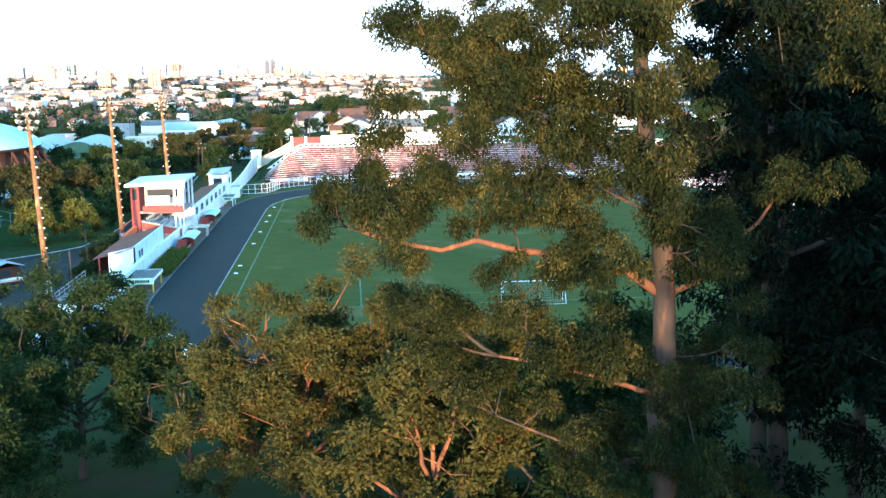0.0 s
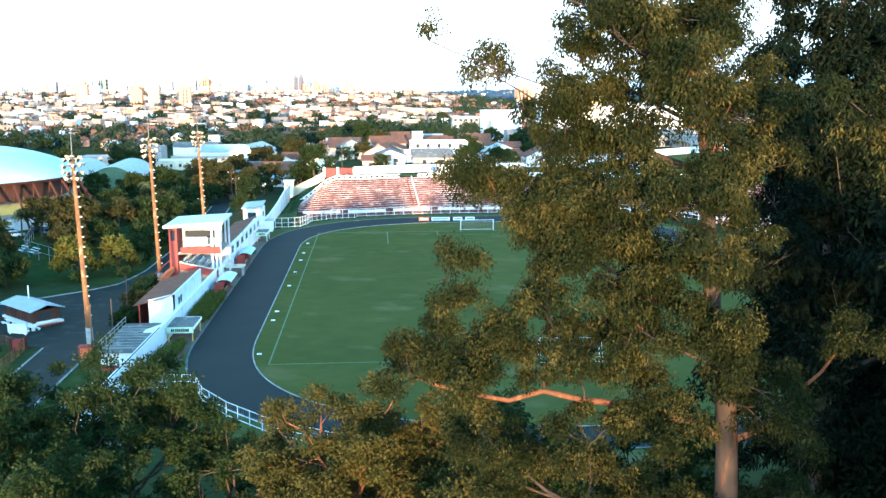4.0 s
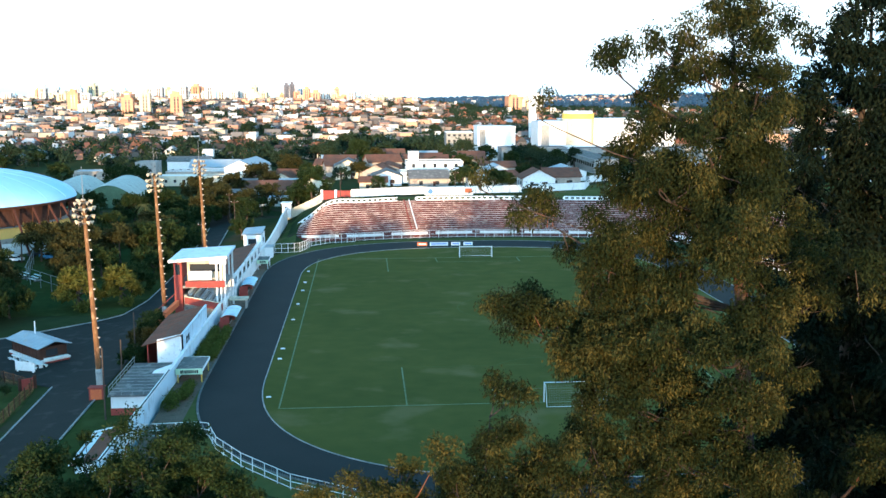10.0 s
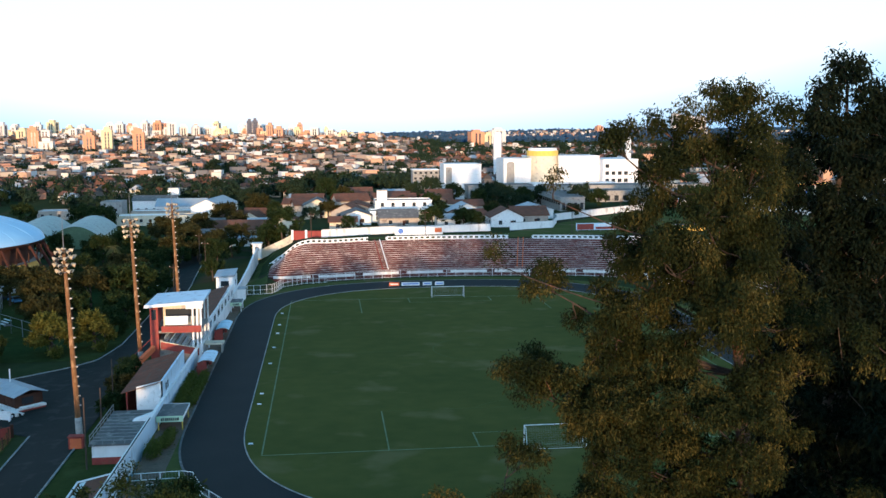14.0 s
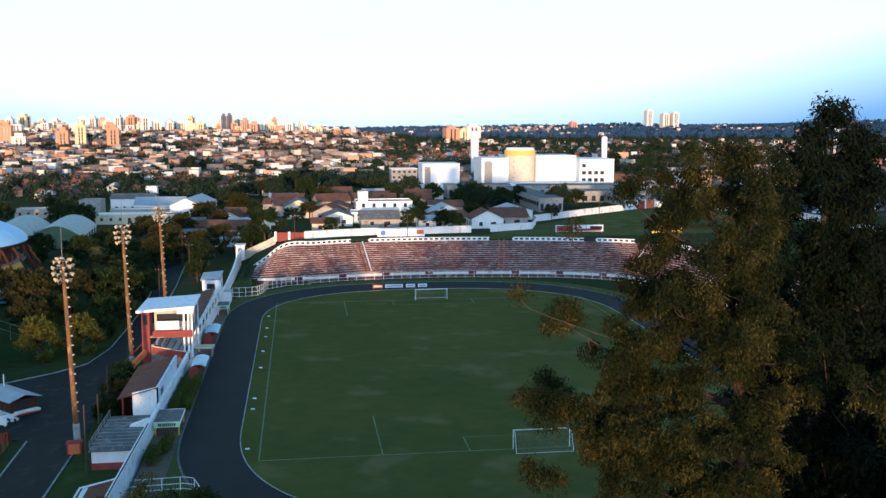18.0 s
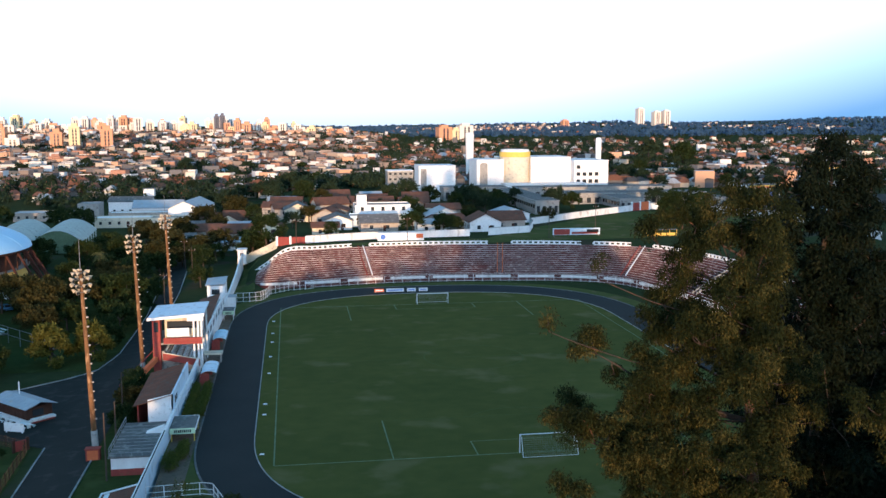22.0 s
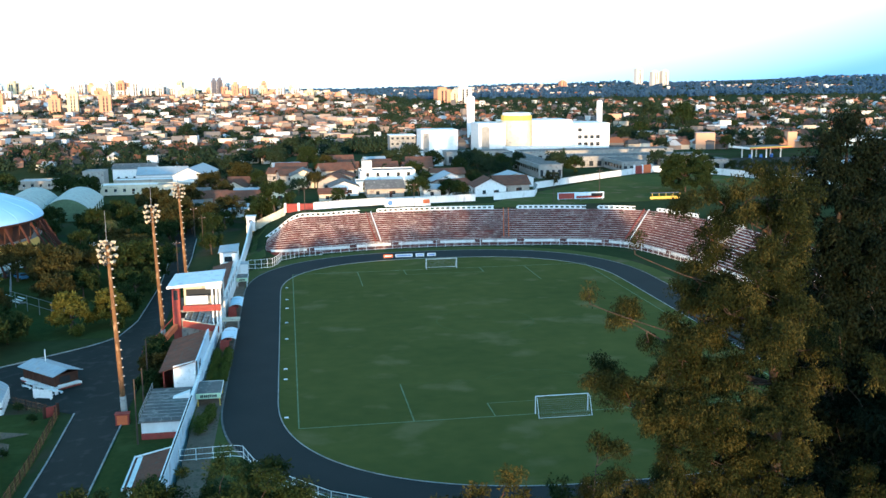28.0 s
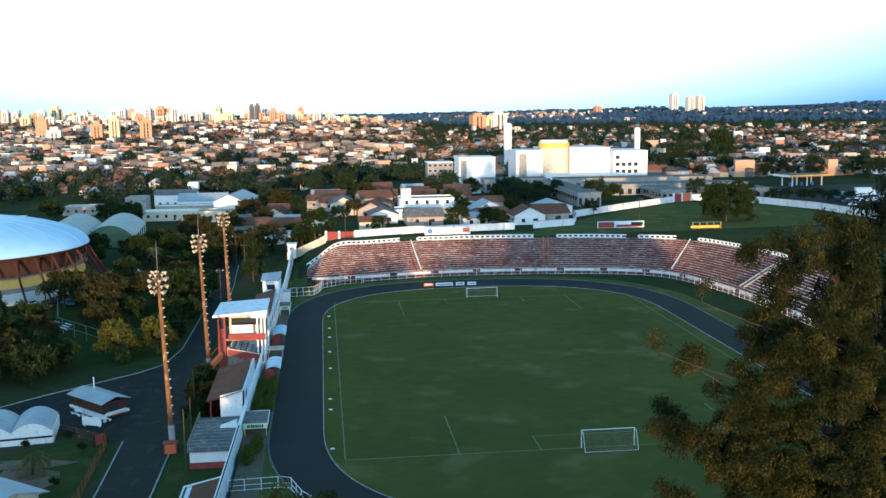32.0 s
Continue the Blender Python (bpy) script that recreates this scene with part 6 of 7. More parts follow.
for x0, y0, x1, y1, z1 in ((68, 298, 96, 310, 13.4), (92, 232, 101, 297.5, 12.8), (101.3, 300, 172, 312, 12.8), (116, 272, 176, 284, 12.2), (130, 248, 140, 271.5, 11.8), (150, 250, 176, 262, 11.6)):
    block(lw, x0, y0, 6.5, x1, y1, z1, "concrete", 1, max(4, int((x1 - x0) / 3.4)), "wing", "concrete")
    if y1 - y0 > 20:
        for k in range(int((y1 - y0) / 3.6)):
            part("window", Geo().box(x0 - 0.06, y0 + 1.2 + 3.6 * k, z1 - 2.6, x0, y0 + 3.4 + 3.6 * k, z1 - 1.3), M["glass"], lw)
        part("eave_slab", Geo().box(x0 - 1.4, y0, z1 - 0.7, x0, y1, z1 - 0.4), M["concrete"], lw)
    part("flat_roof", Geo().box(x0 + 0.5, y0 + 0.5, z1 + 0.35, x1 - 0.3, y1 - 0.3, z1 + 0.42), M["darkroof"], lw)
for x, y, w, z1, nm, lab in ((107.4, 452, 5.0, 35.2, "chimney_tower", "tall slender white tower behind the hospital"), (167.5, 394, 3.2, 33.0, "chimney_tower", "slim white tower with a rounded top")):
    t = thing(nm, (x, y, 6), lab, "tower", "towers by the hospital")
    part("shaft", Geo().tube([(0, 0, -2), (0, 0, z1 - 7.5), (0, 0, z1 - 6.6)], [w / 2 * 0.8, w / 2, w / 2 * 0.9], 12), M["white"], t)
    part("cap", Geo().tube([(0, 0, z1 - 6.6), (0, 0, z1 - 6.1)], [w / 2 * 0.9, w / 2 * 0.5], 12), M["white"], t)

# filling station and car park
fs = thing("filling_station", (205.0, 292, 7.8), "filling station canopy with white and orange edge on columns", "filling station", rz=12)
part("canopy", Geo().box(0, 0, 4.6, 23, 12, 5.3), M["cream"], fs)
part("canopy_edge", Geo().box(-0.2, -0.2, 4.6, 23.2, 0, 5.0), M["orange"], fs)
part("canopy_fascia", Geo().box(-0.2, -0.2, 5.0, 23.2, 0, 5.5), M["yellow"], fs)
part("canopy_side", Geo().box(-0.24, 0, 4.6, 0, 12, 5.5), M["white"], fs)
part("canopy_roof", Geo().box(0.3, 0.3, 5.3, 22.7, 11.7, 5.4), M["darkroof"], fs)
for k in range(3):
    for y in (2.5, 9.5):
        part("column", Geo().box(3 + 8 * k, y, 0, 3.45 + 8 * k, y + 0.45, 4.6), M["white"], fs)
for k in range(3):
    part("pump", Geo().box(4 + 6 * k, 5.0, 0, 4.9 + 6 * k, 6.0, 1.8), M["blue"], fs)
drape("station_yard", [(200, 178, 240), (225, 180, 250), (262, 182, 262), (300, 200, 290)], M["asphalt"], "asphalt yard of the filling station and car park", "road", 0.1)


def car(x, y, rz, m, label, z=None):
    c = thing("car", (x, y, terrain(x, y) + 0.1 if z is None else z), label, "car", "parked cars", rz=rz)
    prof = [(-2.1, 0.35), (-2.1, 0.85), (-1.3, 0.95), (-0.8, 1.42), (0.9, 1.45), (1.5, 0.98), (2.15, 0.85), (2.15, 0.35)]
    g = Geo()
    n = len(prof)
    g.add([(px, -0.85, pz) for px, pz in prof] + [(px, 0.85, pz) for px, pz in prof], [tuple(range(n)), tuple(range(2 * n - 1, n - 1, -1))] + [(i, n + i, n + (i + 1) % n, (i + 1) % n) for i in range(n)])
    part("body", g, M[m], c)
    gl = Geo()
    for s in (-0.86, 0.86):
        gl.add([(-1.15, s, 0.98), (-0.75, s, 1.36), (0.85, s, 1.38), (1.3, s, 0.99)], [(0, 1, 2, 3)])
    gl.add([(-1.28, -0.75, 0.99), (-1.28, 0.75, 0.99), (-0.84, 0.7, 1.4), (-0.84, -0.7, 1.4)], [(0, 1, 2, 3)])
    part("window_glass", gl, M["glass"], c)
    for wx in (-1.35, 1.35):
        for wy in (-0.78, 0.78):
            part("wheel", Geo().tube([(wx, wy - 0.1, 0.32), (wx, wy + 0.1, 0.32)], [0.32, 0.32], 10), M["tyre"], c)
    return c


rngc = random.Random(8)
kinds = [car(190, 212, 20, "car_w", "white car parked on asphalt"), car(196, 214, 20, "car_d", "dark car parked on asphalt"), car(202, 216, 20, "car_b", "blue car parked on asphalt")]
for r in range(5):
    for k in range(11):
        if rngc.random() < 0.85:
            x, y = 190 + 3.4 * k + 2.5 * r + (r == 0) * 14, 212 + 9 * r + 1.2 * k
            copy_thing(rngc.choice(kinds), pose(x, y, terrain(x, y) + 0.1, 0, 0, 20 + rngc.choice((0, 180))))
copy_thing(kinds[0], pose(-36.5, 138, terrain(-36.5, 138) + 0.15, 0, 0, 35))
copy_thing(kinds[0], pose(-42.0, 141, terrain(-42, 141) + 0.15, 0, 0, 25))
copy_thing(kinds[1], pose(-44.0, 137, terrain(-44, 137) + 0.15, 0, 0, 40))
for i, (x, y) in enumerate(((-75, 128), (-70, 131), (-66, 127), (-72, 123))):
    copy_thing(kinds[i % 3], pose(x, y, terrain(x, y) + 0.15, 0, 0, 30 + 50 * i))
mv = thing("white_truck", (214, 246, 7.95), "white box truck parked at the filling station", "truck", rz=-12)
part("cargo_box", Geo().box(-4, -1.2, 0.9, 2, 1.2, 3.6), M["white"], mv)
part("cab", Geo().hexa([(2.1, -1.1, 0.6), (4, -1.1, 0.6), (4, 1.1, 0.6), (2.1, 1.1, 0.6), (2.1, -1.1, 2.7), (3.4, -1.1, 2.7), (3.4, 1.1, 2.7), (2.1, 1.1, 2.7)]), M["car_w"], mv)
for wx in (-2.8, 2.9):
    for wy in (-1.0, 1.0):
        part("wheel", Geo().tube([(wx, wy - 0.15, 0.45), (wx, wy + 0.15, 0.45)], [0.45, 0.45], 10), M["tyre"], mv)


# ---- the town ----
def town(name, label, boxes, wall, roof, seed):
    """Many small far houses as one piece of stuff for the walls and one for the roofs."""
    rng = random.Random(seed)
    walls, roofs = Geo(), Geo()
    for x, y, w, d, h, a, tall in boxes:
        z = terrain(x, y) - 0.5
        c, s = math.cos(a), math.sin(a)

        def P(u, v, q):
            return (x + u * c - v * s, y + u * s + v * c, z + q)

        w2, d2 = w / 2, d / 2
        walls.add([P(-w2, -d2, 0), P(w2, -d2, 0), P(w2, d2, 0), P(-w2, d2, 0), P(-w2, -d2, h), P(w2, -d2, h), P(w2, d2, h), P(-w2, d2, h)], [(0, 1, 5, 4), (1, 2, 6, 5), (2, 3, 7, 6), (3, 0, 4, 7)])
        if tall:
            roofs.add([P(-w2, -d2, h), P(w2, -d2, h), P(w2, d2, h), P(-w2, d2, h)], [(0, 1, 2, 3)])
        else:
            r, e = rng.uniform(1.7, 3.0), 0.5
            roofs.add([P(-w2 - e, -d2 - e, h - 0.1), P(w2 + e, -d2 - e, h - 0.1), P(w2 + e, d2 + e, h - 0.1), P(-w2 - e, d2 + e, h - 0.1), P(-w2 * 0.6, 0, h + r), P(w2 * 0.6, 0, h + r)],
                      [(0, 1, 5, 4), (2, 3, 4, 5), (1, 2, 5), (3, 0, 4)])
    t = thing(name, (0, 0, 0), label, "town", kind="stuff")
    tagged(part("house_walls", walls, wall, t), kind="stuff")
    tagged(part("house_roofs", roofs, roof, t), kind="stuff")


def far_house_list(n, seed, ymin, ymax, umin, umax, keep, big=0.08):
    rng = random.Random(seed)
    out = []
    while len(out) < n:
        y = ymin * (ymax / ymin) ** rng.random()
        u = rng.uniform(umin, umax)
        x = u * (y + 124)
        if rng.random() > keep(u, y, x):
            continue
        tall = rng.random() < big
        w, d = rng.uniform(3.8, 8.0), rng.uniform(4, 8.5)
        h = rng.uniform(2.8, 4.6) if not tall else rng.uniform(5, 10)
        if tall:
            w, d = w * rng.uniform(0.9, 1.5), d * 1.1
        out.append((x, y, w, d, h, rng.choice((0.0, 0.35, -0.3, 1.4)) + rng.uniform(-0.15, 0.15), tall))
    return out


def patch(x, y, s, k):
    return noise.noise(Vector((x / s, y / s, k)))


town("hill_town", "dense sunlit hill town of pale houses with tiled roofs",
     far_house_list(15000, 5, 470, 1800, -0.62, 0.1, lambda u, y, x: (1.0 if patch(x, y, 90, 3) > -0.16 else 0.1) * smooth01((0.12 - u) / 0.08) * (0.8 if y < 620 else 1.0), 0.16), M["houses"], M["roofs"], 6)
town("near_town", "low houses with dark roofs at the foot of the hill",
     far_house_list(300, 15, 405, 540, -0.5, 0.04, lambda u, y, x: 0.0 if -118 < x < -28 and y < 412 else 1.0, 0.0), M["houses"], M["roofs"], 11)
town("valley_town", "scattered pale low houses among trees in the valley",
     far_house_list(2300, 9, 360, 1500, 0.06, 0.75, lambda u, y, x: (0.9 if patch(x, y, 80, 8) > -0.12 else 0.12) * (0.0 if y < 430 and u < 0.34 else 1.0) * (1.0 if y < 800 else 0.35), 0.05), M["houses"], M["roofs"], 7)
town("far_suburb", "far pale suburb on the slope of the wooded hills",
     far_house_list(420, 12, 2000, 3300, 0.1, 0.62, lambda u, y, x: 1.0 if patch(x, y, 260, 5) > 0.22 else 0.0, 0.25), M["houses"], M["roofs"], 8)


town("slope_suburb", "small bright suburb on the far hillside", far_house_list(330, 14, 2350, 2900, 0.17, 0.27, lambda u, y, x: 1.0, 0.3), M["houses"], M["roofs"], 10)


def tower_block(x, y, w, d, h, m, crown=True, rz=0.0, pitch=3.2):
    z = terrain(x, y) - 1
    t = thing("tower_block", (x, y, z), "far apartment tower block standing in the hill town", "tower block", "towers of the hill town", rz=rz)
    part("body", Geo().box(-w / 2, -d / 2, 0, w / 2, d / 2, h), M[m], t)
    n = max(3, int(h / pitch))
    bands = Geo()
    for k in range(1, n):
        zz = h * k / n
        bands.box(-w / 2 - 0.15, -d / 2 - 0.15, zz, w / 2 + 0.15, d / 2 + 0.15, zz + 0.5)
    tagged(part("floor_banding", bands, M[m], t), kind="stuff")
    part("window_strip", Geo().box(-w * 0.18, -d / 2 - 0.1, 1, -w * 0.04, -d / 2, h - 2), M["glass"], t)
    part("window_strip", Geo().box(w * 0.1, -d / 2 - 0.1, 1, w * 0.24, -d / 2, h - 2), M["glass"], t)
    part("window_strip", Geo().box(w / 2, -d * 0.2, 1, w / 2 + 0.1, d * 0.2, h - 2), M["glass"], t)
    if crown:
        part("roof_house", Geo().box(-w * 0.28, -d * 0.28, h, w * 0.28, d * 0.28, h + 3.5), M[m], t)


T1500 = [(-486, 22, 4, "tower_y", 20), (-460, 16, 6, "tower", 22), (-446, 14, 14, "tower_o", 20), (-426, 22, -4, "tower", 16), (-361, 20, 6, "tower_o", 22), (-335, 18, 4, "tower", 26), (-287, 17, 10, "tower_o", 20), (-196, 10, 16, "tower_o", 14),
         (-112, 8, 24, "tower_d", 8), (-103, 8, 25, "tower_d", 8), (-375, 8, 14, "tower", 10), (-415, 9, 9, "tower", 12), (-251, 15, 11, "tower", 14), (-216, 14, 15, "tower", 12), (-167, 12, 13, "tower", 14), (-46, 9, 14, "tower", 12), (-37, 11, 7, "tower_y", 10)]
for x, w, top, m, d in T1500:
    y = 1500
    tower_block(x, y, w, d, max(10.0, 23 + top - terrain(x, y) + (6 if top < 10 else 2)), m, True, 8)
for x, w, top, m in ((-290, 10.9, 35.6, "tower_o"), (-278, 14.0, 24.4, "tower"), (-235, 11.6, 30.3, "tower_o"), (-217, 10.6, 35.7, "tower_y"), (-227, 36.0, 11.3, "tower_y"), (-185, 11.8, 33.3, "tower_o"), (-144, 19.7, 13.1, "tower")):
    tower_block(x, 950, w, 14, top - terrain(x, 950) + 1, m, True, 6)
rngt = random.Random(21)
for k in range(125):
    u = rngt.uniform(-0.36, 0.06)
    y = rngt.uniform(1350, 1900)
    x = u * (y + 124)
    tower_block(x, y, rngt.uniform(7, 15), rngt.uniform(9, 16), rngt.choice((8, 11, 14, 17, 20, 25)) * rngt.uniform(0.85, 1.1) * (1.0 if u < -0.02 else 0.7), rngt.choice(("tower", "tower", "tower_y", "tower_o", "tower")), rngt.random() < 0.6, rngt.uniform(-20, 20), 6.4)
for x, w, h, m in ((1140, 22, 56, "tower"), (1196, 24, 47, "tower"), (1229, 22, 50, "tower"), (886, 20, 22, "tower_o")):
    tower_block(x, 3000, w, 22, h, m, True, 10)
for x, w, h, m in ((255, 22, 24, "tower_o"), (290, 24, 27, "tower"), (275, 18, 20, "tower_y")):
    tower_block(x, 1500, w, 20, h, m, True, 10)


# ---- trees ----
def limb(parent, pts, r0, r1, m, name="limb", n=7):
    k = len(pts)
    return part(name, Geo().tube(pts, [r0 + (r1 - r0) * i / (k - 1) for i in range(k)], n), m, parent, smooth=True)


def grown_tree(name, label, base, trunk, r, limbs, material, bark, seed, per=900, clump=1.5, size=0.27, droop=0.55, twigs=4, extra=(), group="tall trees beside the ground", flat=0.7, aspect=0.3, inner=0.35, fill=()):
    """A tree from its trunk line and its main limbs; smaller twigs and leaf clumps grow along them."""
    rng = random.Random(seed)
    t = thing(name, base, label, "tree", group)
    b = Vector(base)
    tp = [Vector(p) - b for p in trunk]
    limb(t, [q for a, c in zip(tp, tp[1:]) for q in wavy(a, c, 3, 0.02, rng)[:-1]] + [tp[-1]], r, r * 0.22, bark, "trunk", 10)
    cs, rs, ns = [], [], []
    for L in limbs:
        lp = [Vector(p) - b for p in L]
        pts = [q for a, c in zip(lp, lp[1:]) for q in wavy(a, c, 3, 0.05, rng)[:-1]] + [lp[-1]]
        length = sum((q - p).length for p, q in zip(pts, pts[1:]))
        limb(t, pts, min(r * 0.42, 0.04 + 0.016 * length), 0.03, bark)
        for k in range(int(twigs * length / 6) + 2):
            f = inner + (1 - inner) * rng.random() ** 0.8
            i = min(len(pts) - 2, int(f * (len(pts) - 1)))
            p = pts[i].lerp(pts[i + 1], rng.random())
            out = (pts[-1] - pts[0]).normalized() * 0.6 + Vector([rng.gauss(0, 0.8), rng.gauss(0, 0.8), rng.gauss(0.25, 0.6)])
            q = p + out.normalized() * rng.uniform(1.0, 2.4) * clump
            limb(t, wavy(p, q, 3, 0.1, rng), 0.05, 0.015, bark, "twig", 5)
            c = clump * rng.uniform(0.6, 1.15)
            cs.append(q), rs.append(c), ns.append(int(per * (c / clump) ** 2))
        cs.append(pts[-1]), rs.append(clump * 0.8), ns.append(int(per * 0.7))
    for x, y, z, c in extra:
        q = Vector((x, y, z)) - b
        cs.append(q), rs.append(c), ns.append(int(per * (c / clump) ** 2))
    for cx, cy, cz, rx, ry, rz, n in fill:
        for _ in range(n):
            d = Vector([rng.gauss(0, 1) for _ in range(3)]).normalized() * rng.uniform(0.45, 1.0) ** 0.5
            c = clump * rng.uniform(0.6, 1.2)
            cs.append(Vector((cx + d.x * rx, cy + d.y * ry, cz + d.z * rz)) - b), rs.append(c), ns.append(int(per * (c / clump) ** 2))
    # each clump breaks up into several small tufts
    cc, rr, nn = [], [], []
    for q, c, n in zip(cs, rs, ns):
        for _ in range(6):
            d = Vector([rng.gauss(0, 1) for _ in range(3)]).normalized() * c * rng.uniform(0.25, 0.95)
            cc.append(q + Vector((d.x, d.y, d.z * flat))), rr.append(c * rng.uniform(0.32, 0.55)), nn.append(max(8, n // 6))
    leaf_cloud("crown", cc, rr, nn, material, t, size, droop, aspect, seed, flat)
    return t


def lobed_gum(label, base, trunk, r, lobes, limbs, material, bark, seed, density=1.0, leaves=120, size=0.15, tuft=0.4, lean=0.3):
    """A gum tree: thick limbs carry lobes, each lobe splits into branches, and each branch into drooping leaf tufts."""
    rng = random.Random(seed)
    t = thing("gum_tree", base, label, "tree", "tall trees beside the ground")
    b = Vector(base)
    tp = [Vector(p) - b for p in trunk]
    line = [q for a, c in zip(tp, tp[1:]) for q in wavy(a, c, 4, 0.03, rng)[:-1]] + [tp[-1]]
    # trunk and fine wood get the shade-coloured copy, thick limbs the sun-coloured one
    wood = M["trunk"] if bark is M["bark"] else bark
    limb(t, line, r, r * 0.14, wood, "trunk", 12)
    carriers = []
    for r0, r1, L in limbs:
        lp = [Vector(p) - b for p in L]
        pts = [q for a, c in zip(lp, lp[1:]) for q in wavy(a, c, 4, 0.06, rng)[:-1]] + [lp[-1]]
        limb(t, pts, r0, r1, bark, "limb", 9)
        carriers += pts[2:]
    cs, rs, ns = [], [], []
    g = Geo()
    for x, y, z, rx, rz in lobes:
        c = Vector((x, y, z)) - b
        below = c - Vector((0, 0, 0.6))
        want = max(line[1].z, min(line[-1].z, c.z - lean * math.hypot(x - trunk[2][0], y - trunk[2][1]) - 0.8))
        root = min(line, key=lambda q: abs(q.z - want))
        side = [q for q in carriers if q.z < c.z + 0.3 and (q - below).length < (root - below).length * 0.7]
        if side:
            root = min(side, key=lambda q: (q - below).length)
        knee = root.lerp(below, 0.55) + Vector((rng.uniform(-0.3, 0.3), rng.uniform(-0.3, 0.3), rng.uniform(-0.7, -0.2)))
        arm = [root.lerp(knee, f).lerp(knee.lerp(below, f), f) + Vector((rng.uniform(-0.06, 0.06), rng.uniform(-0.06, 0.06), 0)) * (0 < f < 1) for f in (0, 0.15, 0.3, 0.45, 0.6, 0.75, 0.9, 1.0)]
        reach = (below - root).length
        limb(t, arm, 0.035 if rx < 0.5 else min(r * 0.22, 0.03 + 0.01 * reach), 0.02, wood, "limb", 8)
        heads = []
        small = rx < 0.5
        for k in range(400):
            d = Vector([rng.gauss(0, 1) for _ in range(3)]).normalized() * rng.uniform(0.25, 1.0)
            q = c + Vector((d.x * rx, d.y * rx * 1.1, d.z * (rz + 0.25)))
            if k % 2 and not small:  # half of the boughs sit further in, below the lobe
                q = q.lerp(root, rng.uniform(0.1, 0.5)) + Vector((rng.uniform(-0.9, 0.9), rng.uniform(-2.4, 1.2), rng.uniform(-1.3, 0.4)))
            if all((q - h).length > 0.85 for h in heads):
                heads.append(q)
            if len(heads) >= (1 if small else int(density * (2.6 + 3.7 * rx * (0.55 + rz)))):
                break
        for q in heads:
            p = min(arm, key=lambda o: (o - q).length + rng.uniform(0, 0.8))
            way = wavy(p, q, 4, 0.05, rng)
            g.tube(way, [0.034, 0.028, 0.022, 0.016, 0.01], 5)
            w = rng.uniform(0.42, 0.78) * (0.5 if small else 1.0)
            for k in range(rng.randint(7, 11)):
                a = 2.4 * k + rng.uniform(-0.4, 0.4)
                f = math.sqrt((k + 0.6) / 11)
                e = q + Vector((w * f * math.cos(a), w * f * math.sin(a), 0.45 * (1 - f * f) + rng.uniform(-0.45, 0.12)))
                if k % 3 == 1:
                    g.tube(wavy(way[rng.choice((2, 3, 4))], e, 2, 0.12, rng), [0.016, 0.011, 0.007], 4, False)
                cs.append(e), rs.append(tuft * rng.uniform(0.65, 1.25)), ns.append(int(leaves * rng.uniform(0.6, 1.3) * (0.35 if small else 1.0)))
    tagged(part("fine_branching", g, wood, t, smooth=True), kind="stuff")
    leaf_cloud("crown", cs, rs, ns, material, t, size, 0.8, 0.34, seed, 1.05)
    return t


GUM_TRUNK = [(26.6, -76.4, -0.3), (26.3, -76.8, 9), (25.8, -77.2, 18.4), (24.6, -78.2, 25.2), (24.0, -77.6, 32), (23.7, -77.6, 38.4)]
# the crown from its top down: middle, half width and half height of each lobe
GUM_TOP = ((23.5, -78.0, 39.6, 1.5, 0.7), (21.5, -77.0, 38.9, 1.3, 0.4), (19.5, -77.0, 38.3, 0.8, 0.2), (22.9, -78.0, 37.4, 1.9, 0.6), (25.8, -76.0, 37.0, 1.0, 1.2), (21.8, -80.0, 35.9, 1.6, 0.7), (20.2, -77.0, 35.0, 1.0, 0.3),
           (24.6, -78.0, 34.3, 1.5, 1.1), (20.6, -80.0, 33.9, 1.7, 0.7), (17.1, -76.5, 32.7, 1.6, 0.3), (19.3, -78.0, 31.5, 1.8, 0.7), (22.3, -81.0, 32.2, 1.7, 0.9), (16.8, -77.5, 36.5, 0.3, 0.1), (14.6, -77.2, 34.0, 0.3, 0.1))
GUM_MIDDLE = ((21.2, -79.0, 30.2, 1.7, 0.8), (16.7, -75.0, 28.4, 1.9, 0.5), (17.6, -68.8, 27.6, 1.2, 0.2), (25.2, -79.0, 29.2, 1.7, 1.1), (18.5, -77.0, 27.8, 1.9, 0.8), (22.0, -81.0, 28.5, 1.8, 0.8), (19.8, -79.0, 26.3, 1.9, 0.8),
              (23.8, -80.0, 26.0, 1.9, 1.0), (19.5, -77.0, 33.5, 1.5, 0.8), (18.8, -78.0, 31.3, 1.3, 0.8), (17.9, -77.0, 27.7, 1.4, 1.0), (19.4, -78.5, 27.6, 1.5, 0.9), (20.6, -74.0, 28.5, 1.4, 0.8), (16.5, -76.0, 28.4, 1.3, 0.8), (20.7, -77.0, 35.5, 1.0, 0.5), (26.8, -76.0, 31.6, 1.4, 1.0), (23.4, -75.0, 33.0, 1.6, 0.9), (15.0, -77.4, 25.4, 1.1, 0.4))
